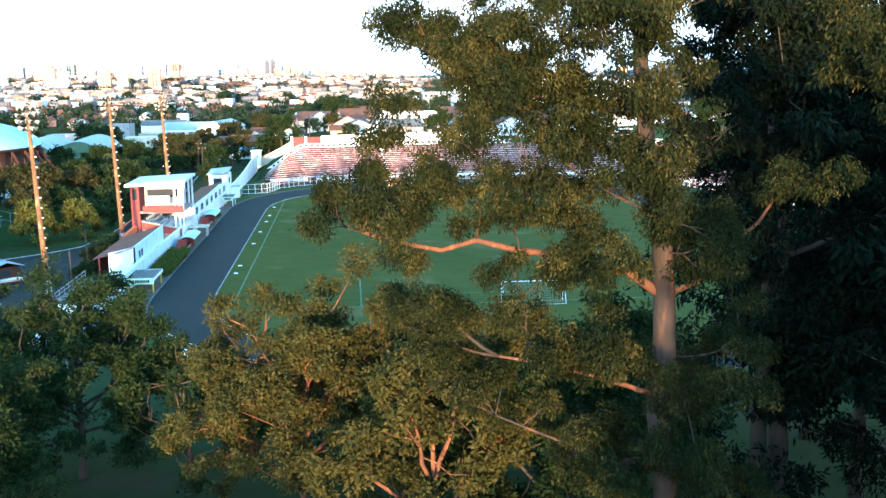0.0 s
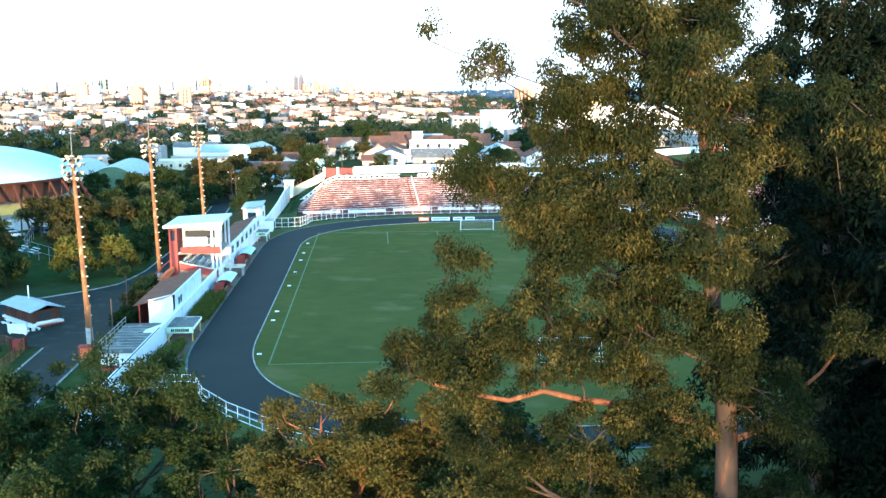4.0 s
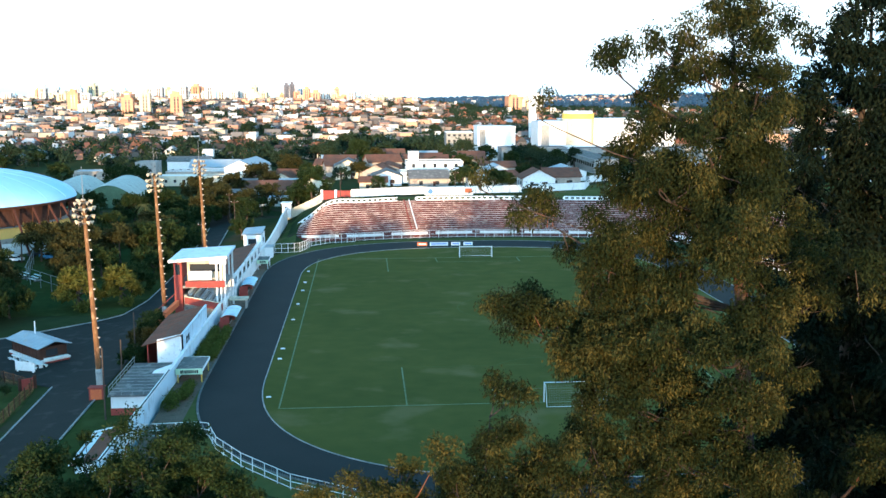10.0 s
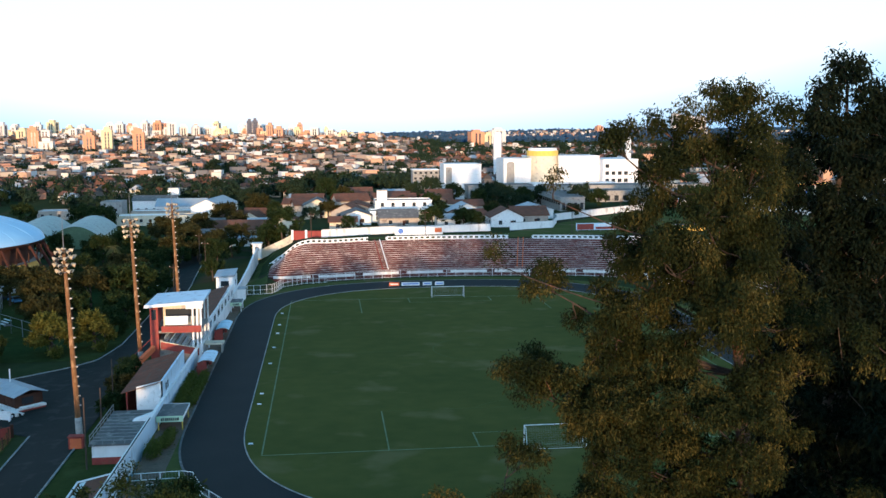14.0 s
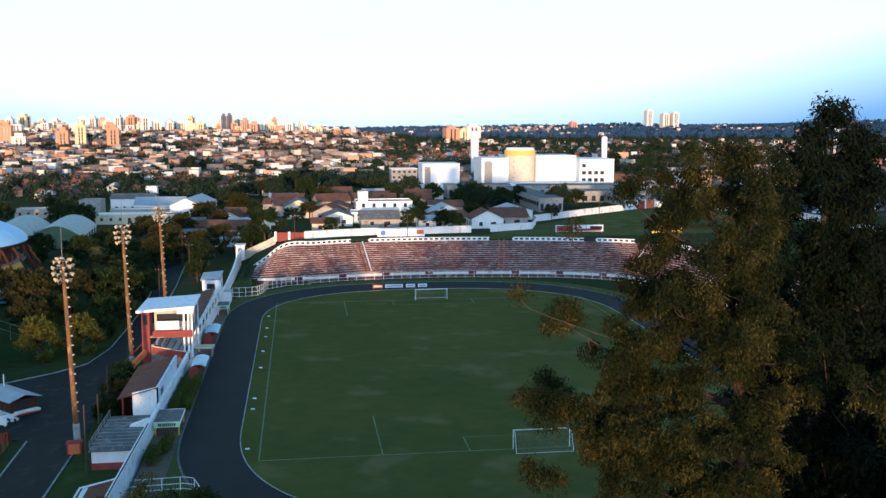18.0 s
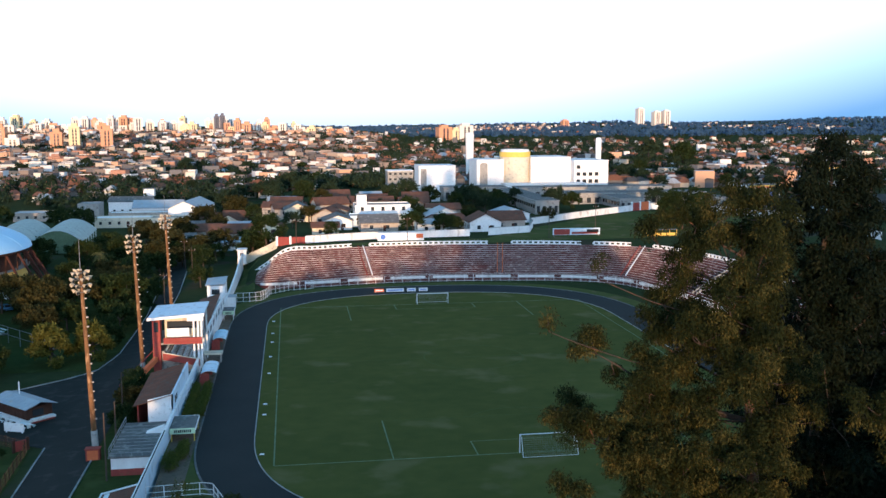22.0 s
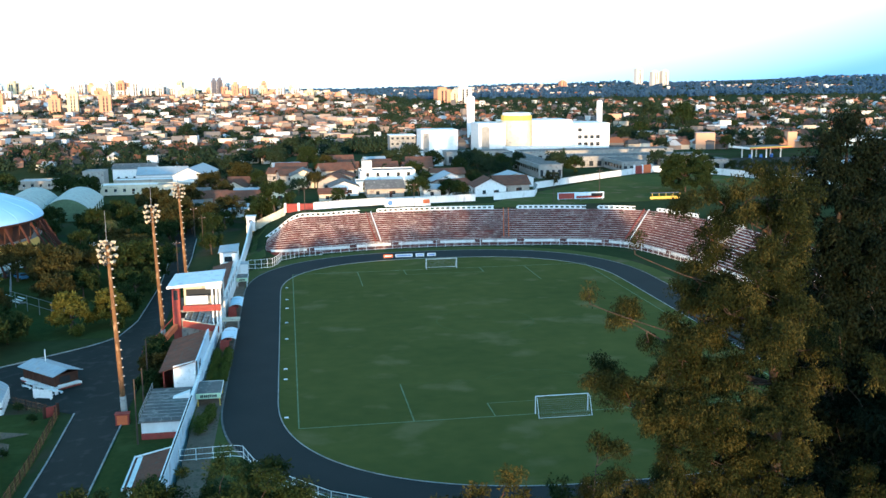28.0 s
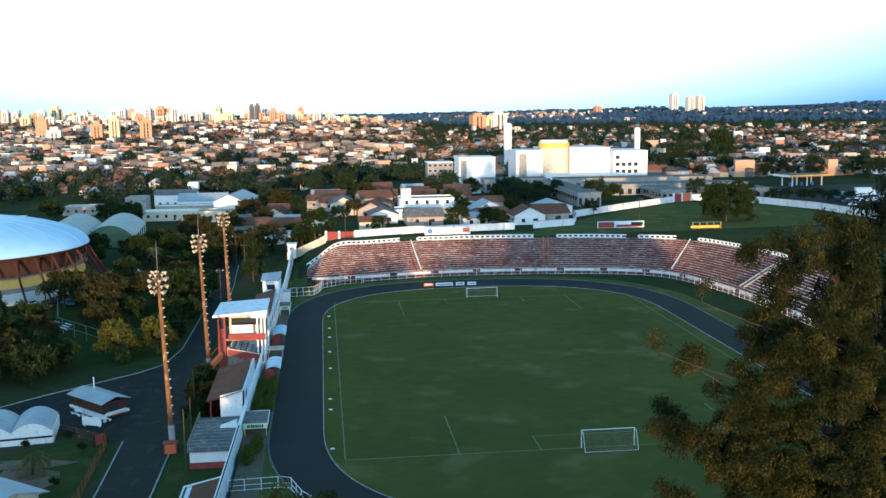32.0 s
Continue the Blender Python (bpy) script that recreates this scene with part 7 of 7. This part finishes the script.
GUM_LOW = ((17.2, -78.0, 23.7, 1.7, 0.8), (20.0, -77.0, 22.4, 1.7, 0.7), (22.3, -77.0, 21.9, 1.5, 0.8), (13.8, -77.6, 22.3, 1.3, 0.5), (20.3, -78.0, 19.4, 1.6, 0.7), (17.2, -74.0, 17.1, 2.1, 1.1), (22.5, -77.0, 17.2, 2.0, 1.0), (26.4, -79.4, 21.4, 1.5, 0.8), (26.1, -78.6, 15.8, 1.9, 1.1),
           (28.4, -77.0, 17.0, 1.4, 1.2), (19.0, -76.0, 14.6, 2.0, 0.9), (23.4, -78.0, 13.0, 2.0, 1.0), (27.6, -79.0, 11.8, 2.0, 1.2), (30.4, -77.4, 23.0, 0.9, 0.4), (18.6, -78.6, 25.0, 1.6, 0.7), (21.6, -79.0, 24.2, 1.6, 0.8), (15.4, -78.0, 23.2, 1.3, 0.6), (22.6, -79.4, 20.2, 1.5, 0.7), (24.4, -80.0, 23.0, 1.4, 0.9), (16.2, -76.6, 20.0, 1.3, 0.5))
lobed_gum("tall gum tree with smooth limbs toned sunlit orange and drooping olive leaves", (26.6, -76.4, -0.1), GUM_TRUNK, 0.62, GUM_TOP + GUM_MIDDLE + GUM_LOW,
          [(0.2, 0.07, [(25.7, -77.2, 18.5), (22.9, -77.3, 19.9), (20.2, -77.5, 20.4), (14.6, -77.9, 21.3)]), (0.13, 0.05, [(26.0, -77.0, 14.4), (24.0, -77.3, 15.2), (19.6, -76.6, 16.2)]), (0.13, 0.04, [(25.8, -77.2, 18.3), (28.0, -77.3, 19.8), (30.6, -77.2, 22.6)])],
          M["gum"], M["bark"], 3, 0.88)

# the dark gum behind it: an open crown of small tufts over a dense body, with shade put into the leaf colour
RIGHT_CROWN = ((32.0, -66.0, 39.6, 1.0, 0.4), (33.3, -66.0, 40.3, 1.3, 0.6), (34.9, -66.0, 41.3, 1.3, 0.7), (36.4, -66.0, 40.3, 1.4, 1.0), (32.0, -65.0, 37.6, 1.5, 0.6), (33.9, -66.0, 37.6, 1.9, 1.0), (36.2, -66.0, 37.3, 1.7, 1.4), (38.2, -65.0, 39.4, 1.6, 1.4),
               (32.6, -65.0, 34.6, 1.9, 1.2), (35.4, -66.4, 34.4, 2.0, 1.3), (38.4, -65.0, 35.0, 2.0, 1.5), (33.5, -66.4, 31.0, 2.0, 1.4), (36.6, -66.8, 31.0, 2.0, 1.5), (35.0, -67.4, 33.0, 1.6, 1.2))
RIGHT_SIDE = ((30.8, -68.0, 33.0, 1.6, 1.1), (30.6, -68.0, 30.0, 2.0, 1.5), (31.0, -68.0, 27.0, 2.0, 1.5), (30.6, -68.0, 24.0, 2.0, 1.5), (34.6, -67.0, 27.6, 2.0, 1.5), (37.4, -67.0, 27.0, 2.0, 1.5), (34.4, -67.0, 23.6, 2.0, 1.5), (38.0, -67.0, 23.0, 2.0, 1.5))
lobed_gum("tall shade-dark gum tree with an open ragged crown", (35.4, -64.6, -0.1), [(35.4, -64.6, -0.3), (35.3, -64.8, 12), (35.2, -65, 24), (35.0, -65.4, 33), (35.0, -65.8, 40.6)], 0.5, RIGHT_CROWN + RIGHT_SIDE, [], M["gumshade"], M["darkbark"], 18, 0.7, 50, 0.27, 0.48)

grown_tree("gum_tree", "tall dense shade-dark gum tree with a pale straight trunk", (36.6, -63.6, -0.1),
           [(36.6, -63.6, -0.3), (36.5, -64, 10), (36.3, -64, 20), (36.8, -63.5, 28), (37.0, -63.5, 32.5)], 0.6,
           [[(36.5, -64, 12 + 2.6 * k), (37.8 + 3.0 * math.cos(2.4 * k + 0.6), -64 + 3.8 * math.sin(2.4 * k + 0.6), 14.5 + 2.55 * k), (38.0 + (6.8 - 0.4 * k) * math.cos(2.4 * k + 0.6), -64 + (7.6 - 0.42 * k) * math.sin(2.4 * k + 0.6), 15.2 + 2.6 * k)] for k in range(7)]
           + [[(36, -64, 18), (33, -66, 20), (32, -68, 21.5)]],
           M["gumshade"], M["darkbark"], 8, per=560, clump=2.1, size=0.42, twigs=3.6,
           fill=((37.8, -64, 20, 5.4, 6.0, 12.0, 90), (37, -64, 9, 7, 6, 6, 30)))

lobed_gum("gum tree with sunlit yellow-green drooping leaves", (32.2, -86.6, -0.1), [(32.2, -86.6, -0.3), (32.0, -86.4, 10), (31.2, -86.0, 20), (30.2, -85.4, 28), (29.4, -85.0, 33)], 0.36,
          ((26.9, -84.2, 31.5, 1.1, 0.8), (28.4, -83.4, 30.4, 1.3, 1.0), (29.2, -84.8, 33.0, 1.3, 0.8), (27.8, -84.2, 28.6, 1.2, 0.7), (30.2, -83.6, 27.6, 1.3, 0.8)), [], M["gum"], M["bark"], 15, 0.8)

# most of these trees are unseen, added to shade the gums and terraces
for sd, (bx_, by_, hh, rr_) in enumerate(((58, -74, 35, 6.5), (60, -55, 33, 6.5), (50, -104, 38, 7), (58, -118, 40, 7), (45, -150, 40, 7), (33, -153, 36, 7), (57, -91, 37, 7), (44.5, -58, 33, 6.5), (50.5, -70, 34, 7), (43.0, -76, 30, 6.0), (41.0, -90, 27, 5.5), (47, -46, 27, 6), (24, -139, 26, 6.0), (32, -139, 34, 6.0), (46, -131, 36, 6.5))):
    grown_tree("gum_tree", "tall shade-dark gum tree in a row mostly added out of view", (bx_, by_, -0.1), [(bx_, by_, -0.3), (bx_ + 0.3, by_, hh * 0.4), (bx_, by_ + 0.3, hh * 0.95)], 0.5,
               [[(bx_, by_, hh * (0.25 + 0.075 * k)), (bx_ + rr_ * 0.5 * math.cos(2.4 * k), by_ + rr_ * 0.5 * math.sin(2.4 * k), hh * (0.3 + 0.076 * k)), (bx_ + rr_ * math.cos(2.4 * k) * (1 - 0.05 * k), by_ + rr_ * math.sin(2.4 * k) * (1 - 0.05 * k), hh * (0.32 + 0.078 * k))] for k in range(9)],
               M["gumshade"], M["darkbark"], 40 + sd, per=130 if sd < 7 else 300, clump=2.2, size=0.95 if sd < 7 else 0.6, twigs=2.6,
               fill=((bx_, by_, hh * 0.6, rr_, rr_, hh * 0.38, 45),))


def round_tree(name, label, x, y, z0, h, rad, material, bark, seed, per=700, clump=1.5, size=0.26, group="broad trees beside the ground", low=0.35, n=9, aspect=0.45, droop=0.2):
    rng = random.Random(seed)
    limbs = []
    for k in range(n):
        a = 2.4 * k + rng.uniform(-0.3, 0.3)
        f = (k + 0.5) / n
        rr = rad * math.sqrt(max(0.05, 1 - (1.1 * f - 0.15) ** 2)) * rng.uniform(0.82, 1.0)
        z = z0 + h * (low + (0.95 - low) * f)
        limbs.append([(x, y, z0 + h * (0.22 + 0.3 * f)), (x + rr * 0.5 * math.cos(a), y + rr * 0.5 * math.sin(a), z0 + h * (0.28 + 0.5 * f)), (x + rr * math.cos(a) * 0.85, y + rr * math.sin(a) * 0.85, z - clump * 0.4)])
    return grown_tree(name, label, (x, y, z0), [(x, y, z0 - 0.2), (x + 0.2, y, z0 + h * 0.3), (x, y + 0.2, z0 + h * 0.75)], 0.32, limbs, material, bark, seed, per, clump, size, droop, 5.0, (), group, 0.75, aspect, 0.3)


round_tree("broad_tree", "broad sunlit yellow-green leafy tree", 11.0, -59.8, 0, 15.6, 5.4, M["bush"], M["bark"], 61, 900, 1.5, 0.22, n=14)
round_tree("broad_tree", "broad sunlit yellow-green leafy tree", 16.8, -57.5, 0, 14.2, 4.8, M["bush"], M["bark"], 73, 800, 1.4, 0.26, n=11)
round_tree("broad_tree", "leafy olive-green tree below the gum tree", 17.6, -70.5, 0, 16.0, 5.0, M["bush"], M["bark"], 62, 700, 1.4, 0.26, n=9)
round_tree("broad_tree", "leafy green tree below the gum tree", 24.5, -68.0, 0, 15.0, 5.6, M["green"], M["darkbark"], 63, 520, 1.5, 0.3, n=9)
# this tree takes the near-black leaves in place of real shade
round_tree("broad_tree", "leafy shade-dark tree under the gum tree", 28.5, -82.5, 0, 12.0, 4.6, M["gumshade"], M["darkbark"], 69, 560, 1.4, 0.26, n=9)
round_tree("broad_tree", "dark spreading leafy tree", -4.4, -47.0, 0, 13.4, 6.8, M["green"], M["darkbark"], 64, 760, 1.5, 0.26, low=0.5, n=12)
round_tree("broad_tree", "dark spreading leafy tree", -13.2, -47.0, -1, 14.2, 6.8, M["green"], M["darkbark"], 65, 760, 1.5, 0.26, low=0.5, n=12)
round_tree("broad_tree", "dark spreading leafy tree", -7.5, -59.0, -0.5, 12.6, 6.4, M["green"], M["darkbark"], 66, 560, 1.5, 0.26, low=0.45, n=11)
round_tree("broad_tree", "dark spreading leafy tree", -19.5, -57.5, -1.6, 11.6, 6.6, M["green"], M["darkbark"], 67, 640, 1.6, 0.28, low=0.45, n=10)
round_tree("broad_tree", "shaded green leafy tree by the track", 3.2, -50.5, 0, 9.2, 4.4, M["green"], M["darkbark"], 68, 520, 1.3, 0.26, n=8)
round_tree("broad_tree", "shaded green leafy tree by the track end", 13.0, -48.5, 0, 9.8, 4.6, M["gum"], M["darkbark"], 70, 460, 1.4, 0.28, n=8)
round_tree("broad_tree", "shaded green leafy tree by the track end", 22.5, -52.0, 0, 10.5, 5.4, M["green"], M["darkbark"], 71, 420, 1.5, 0.32, n=8)
round_tree("broad_tree", "shaded green leafy tree by the track end", 32.0, -50.0, 0, 11.5, 5.4, M["green"], M["darkbark"], 72, 400, 1.5, 0.32, n=8)


def mid_tree(h, rad, material, bark, seed, flat_top=0.5, leaves=260, size=0.62, label="", group="trees round the ground"):
    rng = random.Random(seed)
    t = thing("park_tree", (0, 0, -400), label, "tree", group)
    limb(t, wavy((0, 0, -0.3), (0.2, 0.1, h * 0.6), 3, 0.03, rng), 0.3, 0.14, bark, "trunk", 7)
    cs, rs = [], []
    for k in range(16):
        a = 2.4 * k
        f = (k + 0.5) / 16
        rr = rad * math.sqrt(f) * rng.uniform(0.75, 0.95)
        z = h * (0.95 - (0.95 - flat_top) * f * f) - rng.uniform(0, 0.12) * h
        cs.append(Vector((rr * math.cos(a), rr * math.sin(a), z - rad * 0.15))), rs.append(rad * rng.uniform(0.24, 0.38))
        if k % 5 == 0:
            limb(t, wavy((0, 0, h * 0.35), cs[-1], 3, 0.06, rng), 0.11, 0.03, bark, "limb", 5)
    cc, rr2 = [], []
    for q, c in zip(cs, rs):
        for _ in range(4):
            d = Vector([rng.gauss(0, 1) for _ in range(3)]).normalized() * c * rng.uniform(0.3, 0.9)
            cc.append(q + d), rr2.append(c * rng.uniform(0.4, 0.6))
    leaf_cloud("crown", cc, rr2, [leaves // 4] * len(cc), material, t, size, 0.1, 0.5, seed, 0.75)
    return t


PROTO = {
    "olive": [mid_tree(8.5, 5.2, M["olive"], M["darkbark"], 101, label="park tree with a brownish olive crown"), mid_tree(9.5, 5.0, M["olive"], M["darkbark"], 102, label="park tree with a brownish olive crown")],
    "green": [mid_tree(8.5, 4.4, M["green"], M["darkbark"], 103, label="park tree with a dark green crown"), mid_tree(10.5, 5.0, M["green"], M["darkbark"], 104, 0.35, label="park tree with a dark green crown"), mid_tree(7.0, 5.6, M["green"], M["darkbark"], 105, 0.6, label="broad flat-topped dark green tree")],
    "bush": [mid_tree(5.4, 3.0, M["lime"], M["darkbark"], 106, 0.25, 300, 0.4, label="round yellow-green tree on the lawn")],
    "wood": [mid_tree(12.0, 5.0, M["woods"], M["darkbark"], 107, 0.35, 130, 0.9, "dark wooded tree among the houses", "trees among the houses"), mid_tree(9.5, 5.5, M["woods"], M["darkbark"], 108, 0.45, 130, 0.9, "dark wooded tree among the houses", "trees among the houses"),
             mid_tree(9.0, 5.0, M["green"], M["darkbark"], 109, 0.4, 130, 0.85, "green tree among the houses", "trees among the houses")],
}


def plant(kind, x, y, s=1.0, seed=0, z=None, sz=None):
    rng = random.Random(seed * 7919 + int(x * 13 + y * 7))
    o = rng.choice(PROTO[kind])
    m = pose(x, y, terrain(x, y) if z is None else z, 0, 0, rng.uniform(0, 360)) @ Matrix.Diagonal((s, s, sz or s, 1))
    return copy_thing(o, m)


for kind, x, y, s in (("green", -55, 55, 0.95), ("olive", -62, 61, 1.0), ("green", -52.5, 63, 0.85), ("green", -64, 51, 1.0), ("olive", -68, 66, 1.0), ("green", -72, 58, 1.1), ("olive", -60, 78, 0.9), ("olive", -50, 92, 0.9), ("green", -46, 100, 0.85), ("olive", -56, 112, 0.9), ("bush", -42.6, 69.5, 1.5), ("bush", -35.8, 73.4, 1.4), ("olive", -52, 104, 1.3), ("olive", -45, 112, 1.1), ("olive", -41, 122, 1.0), ("green", -36, 84, 0.85), ("green", -34.5, 98, 1.0), ("green", -35, 112, 1.1), ("olive", -38, 130, 1.0),
                      ("green", -62, 82, 1.0), ("green", -58, 70, 0.9), ("green", -67, 74, 1.1), ("green", -74, 90, 1.1), ("green", -80, 104, 1.0), ("green", -60, 128, 0.8), ("green", -56, 140, 0.9), ("olive", -46, 150, 0.9), ("green", -41, 160, 1.0), ("olive", -36, 175, 1.0),
                      ("green", -50, 172, 1.0), ("green", -58, 185, 1.0), ("green", -46, 190, 1.0), ("olive", -33, 190, 1.1), ("olive", -38, 205, 1.1), ("green", -54, 205, 1.0), ("green", -64, 200, 0.9), ("olive", -24, 180, 0.9), ("olive", -20, 195, 1.0), ("green", -22, 160, 0.8),
                      ("green", -21, 140, 0.7), ("green", -4.5, 168, 1.15), ("green", -8.5, 173, 1.0), ("green", 14.5, 172, 0.5), ("green", 49, 176, 0.8), ("green", 52, 181, 0.75), ("olive", -22, 30, 0.55), ("green", -22.5, 36, 0.5), ("green", -22.8, 41, 0.5), ("green", -22.3, 24, 0.45),
                      ("olive", -44, 225, 1.1), ("olive", -36, 238, 1.1), ("green", -60, 232, 1.0), ("olive", -50, 250, 1.1), ("green", -84, 300, 1.4), ("green", -92, 305, 1.2), ("olive", -32, 282, 1.2), ("olive", -20, 300, 1.2), ("green", -12, 285, 1.0), ("green", 8, 292, 1.0),
                      ("wood", 82, 252, 0.9), ("wood", 78, 262, 0.9), ("wood", 72, 272, 0.9), ("wood", 66, 254, 0.8), ("wood", 104, 250, 0.95), ("wood", 110, 246, 0.85), ("wood", 60, 285, 0.9), ("wood", 52, 300, 1.0), ("wood", 150, 262, 0.8)):
    plant(kind, x, y, s)
rngq = random.Random(55)
for k in range(46):
    x, y = rngq.uniform(-92, -33), rngq.uniform(84, 215)
    if math.hypot(x + 97, y - 153) < 42 or (-68 < x < -42 and 70 < y < 122) or (-44 < x < -33 and 132 < y < 146):
        continue
    plant(rngq.choice(("olive", "olive", "green")), x, y, rngq.uniform(0.75, 1.1), k)
round_tree("field_tree", "round dense dark green tree on the practice field", 126, 176, terrain(126, 176), 12.0, 7.6, M["green"], M["darkbark"], 74, 420, 2.0, 0.5, "trees on the practice field", low=0.28, n=14, aspect=0.6)
plant("wood", 268, 520, 2.0, sz=2.6)
plant("wood", 236, 500, 1.6, sz=2.2)
plant("wood", 222, 480, 1.4, sz=1.4)
rngp = random.Random(77)
count = 0
while count < 150:
    y = 250 * 2.4 ** rngp.random()
    u = rngp.uniform(-0.55, 0.62)
    x = u * (y + 124)
    near_wall = -50 < x < 60 and y < 300
    hosp = 48 < x < 182 and 240 < y < 410
    yard = 170 < x < 300 and y < 320
    if near_wall or hosp or yard or (-112 < x < -38 and 222 < y < 412 and rngp.random() < 0.85):
        continue
    plant("wood", x, y, rngp.uniform(0.7, 1.15), count)
    count += 1


rngw = random.Random(63)
spots = []
for k in range(900):
    x, y = rngw.uniform(-38, 92), rngw.uniform(176, 305)
    if len(spots) >= 46 or min(math.hypot(x - a, y - b) for a, b in TAKEN) < 6.6 or any(math.hypot(x - a, y - b) < 5 for a, b in spots) or (x > 66 and y < 200) or y < 172 + 0.1 * x:
        continue
    spots.append((x, y))
    plant(rngw.choice(("wood", "wood", "green", "olive")), x, y, rngw.uniform(0.5, 0.85), k)
for k in range(16):
    plant("wood", 160 + 2.6 * k + rngw.uniform(-1, 1), 258 - 2.0 * k + rngw.uniform(-3, 3), rngw.uniform(0.3, 0.5), k)


def woods(name, label, n, seed, keep, ymin, ymax, umin, umax, material, size, per=26):
    """Far woodland as many leaf tufts in one piece of stuff."""
    rng = random.Random(seed)
    cs, rs = [], []
    while len(cs) < n * 3:
        y = ymin * (ymax / ymin) ** rng.random()
        u = rng.uniform(umin, umax)
        x = u * (y + 124)
        if rng.random() > keep(u, y, x):
            continue
        h = rng.uniform(4, 7.5)
        z = terrain(x, y)
        for _ in range(3):
            cs.append((x + rng.uniform(-3, 3), y + rng.uniform(-3, 3), z + h * rng.uniform(0.4, 0.9))), rs.append(h * rng.uniform(0.35, 0.55))
    t = thing(name, (0, 0, 0), label, "woodland", kind="stuff")
    tagged(leaf_cloud("tree_crowns", cs, rs, [per] * len(cs), material, t, size, 0.0, 0.7, seed, 0.8), kind="stuff")


woods("town_trees", "dark trees between the houses of the hill town", 3600, 31, lambda u, y, x: 1.0 if patch(x, y, 90, 3) < -0.14 else (0.6 if y < 620 else 0.4), 385, 1750, -0.62, 0.12, M["woods"], 1.5, 28)
woods("valley_woods", "dark woodland in the valley behind the hospital", 2000, 32, lambda u, y, x: (1.0 if patch(x, y, 80, 8) < -0.08 else 0.15) * (0.0 if y < 430 and u < 0.36 else 1.0), 380, 1700, 0.03, 0.8, M["woods"], 1.6, 26)
# hill trees carry the haze as a blue tint in their leaves
woods("hill_woods", "far haze-tinted blue woodland covering the low hills", 3000, 33, lambda u, y, x: 1.0, 1800, 3900, -0.08, 0.75, M["farwoods"], 4.0, 14)


def tree_belt():
    """A long belt of tall trees behind the ground, unseen and added to shade it from the low sun."""
    rng = random.Random(91)
    t = thing("tree_belt", (0, 0, 0), "long dense unseen belt of tall dark trees added to shade the ground", "woodland", kind="stuff")
    cs, rs = [], []
    g = Geo()
    for k in range(150):
        x, y = rng.uniform(-170, 60), rng.uniform(-205, -178)
        h = rng.uniform(11, 14)
        g.tube([(x, y, -1), (x, y, h * 0.7)], [0.35, 0.15], 6)
        for f in (0.25, 0.45, 0.62, 0.78, 0.9):
            for _ in range(2):
                cs.append((x + rng.uniform(-3, 3), y + rng.uniform(-3, 3), h * f)), rs.append(h * 0.14 * rng.uniform(0.9, 1.3))
    for k in range(95):  # to the east the added belt is a row of full-grown gums that shades the valley
        x, y = rng.uniform(112, 370), rng.uniform(-208, -176)
        h = rng.uniform(33, 42)
        g.tube([(x, y, -1), (x, y, h * 0.8)], [0.5, 0.2], 6)
        for f in (0.1, 0.22, 0.34, 0.46, 0.58, 0.7, 0.82, 0.94):
            cs.append((x + rng.uniform(-4, 4), y + rng.uniform(-4, 4), h * f)), rs.append(rng.uniform(3.2, 4.6))
    tagged(part("trunks", g, M["darkbark"], t), kind="stuff")
    tagged(leaf_cloud("tree_crowns", cs, rs, [60] * len(cs), M["woods"], t, 1.7, 0.1, 0.7, 92, 0.9), kind="stuff")


tree_belt()


def palm(x, y, h, seed, label="slender palm tree with drooping fronds"):
    rng = random.Random(seed)
    z = terrain(x, y)
    t = thing("palm_tree", (x, y, z), label, "palm", "palm trees")
    limb(t, wavy((0, 0, -0.2), (0.15, 0.1, h), 4, 0.01, rng), 0.2, 0.14, M["darkbark"], "trunk", 8)
    for k in range(22):
        a = 2.4 * k
        up = rng.uniform(-0.5, 0.9)
        g = Geo()
        pts = []
        for i in range(7):
            s = i / 6
            pts.append(Vector((0.15 + math.cos(a) * 2.3 * s, 0.1 + math.sin(a) * 2.3 * s, h + up * 1.4 * s - 1.9 * s * s)))
        side = Vector((-math.sin(a), math.cos(a), 0))
        for p, q in zip(pts, pts[1:]):
            for e in range(3):
                c = p.lerp(q, e / 3)
                for sgn in (-1, 1):
                    g.add([c, c + side * sgn * 0.42 + Vector((0, 0, -0.28)) + (q - p) * 0.5, c + (q - p) * 0.35], [(0, 1, 2)])
        part("frond", g, M["palm"], t)


palm(-41.6, 8.0, 3.0, 1, "short bushy palm tree on a flower bed")
for i, (x, y, h) in enumerate(((-63, 131, 7.5), (-58.5, 134, 6.5), (-52, 112, 6.5), (-51, 165, 8.5), (-47, 155, 6.5), (-70, 122, 6.5))):
    palm(x, y, h, 5 + i)
for i, (x, y, s) in enumerate(((-40.4, 22.0, 0.8), (-45.5, 18.5, 0.5), (-37.6, 3.2, 0.6), (-37.2, 16.5, 0.7))):
    t = thing("garden_shrub", (x, y, -2.7), "small dark garden shrub on the lawn", "shrub", "garden shrubs")
    part("stem", Geo().tube([(0, 0, 0), (0, 0, 0.7)], [0.05, 0.03], 5), M["darkbark"], t)
    leaf_cloud("foliage", [(0, 0, 1.0), (0.3, 0, 0.8), (-0.2, 0.2, 0.9)], [s, s * 0.7, s * 0.7], 180, M["green"], t, 0.22, 0.1, 0.5, 200 + i)
for protos in PROTO.values():
    for o in protos:
        for c in list(o.children_recursive):
            bpy.data.objects.remove(c)
        bpy.data.objects.remove(o)
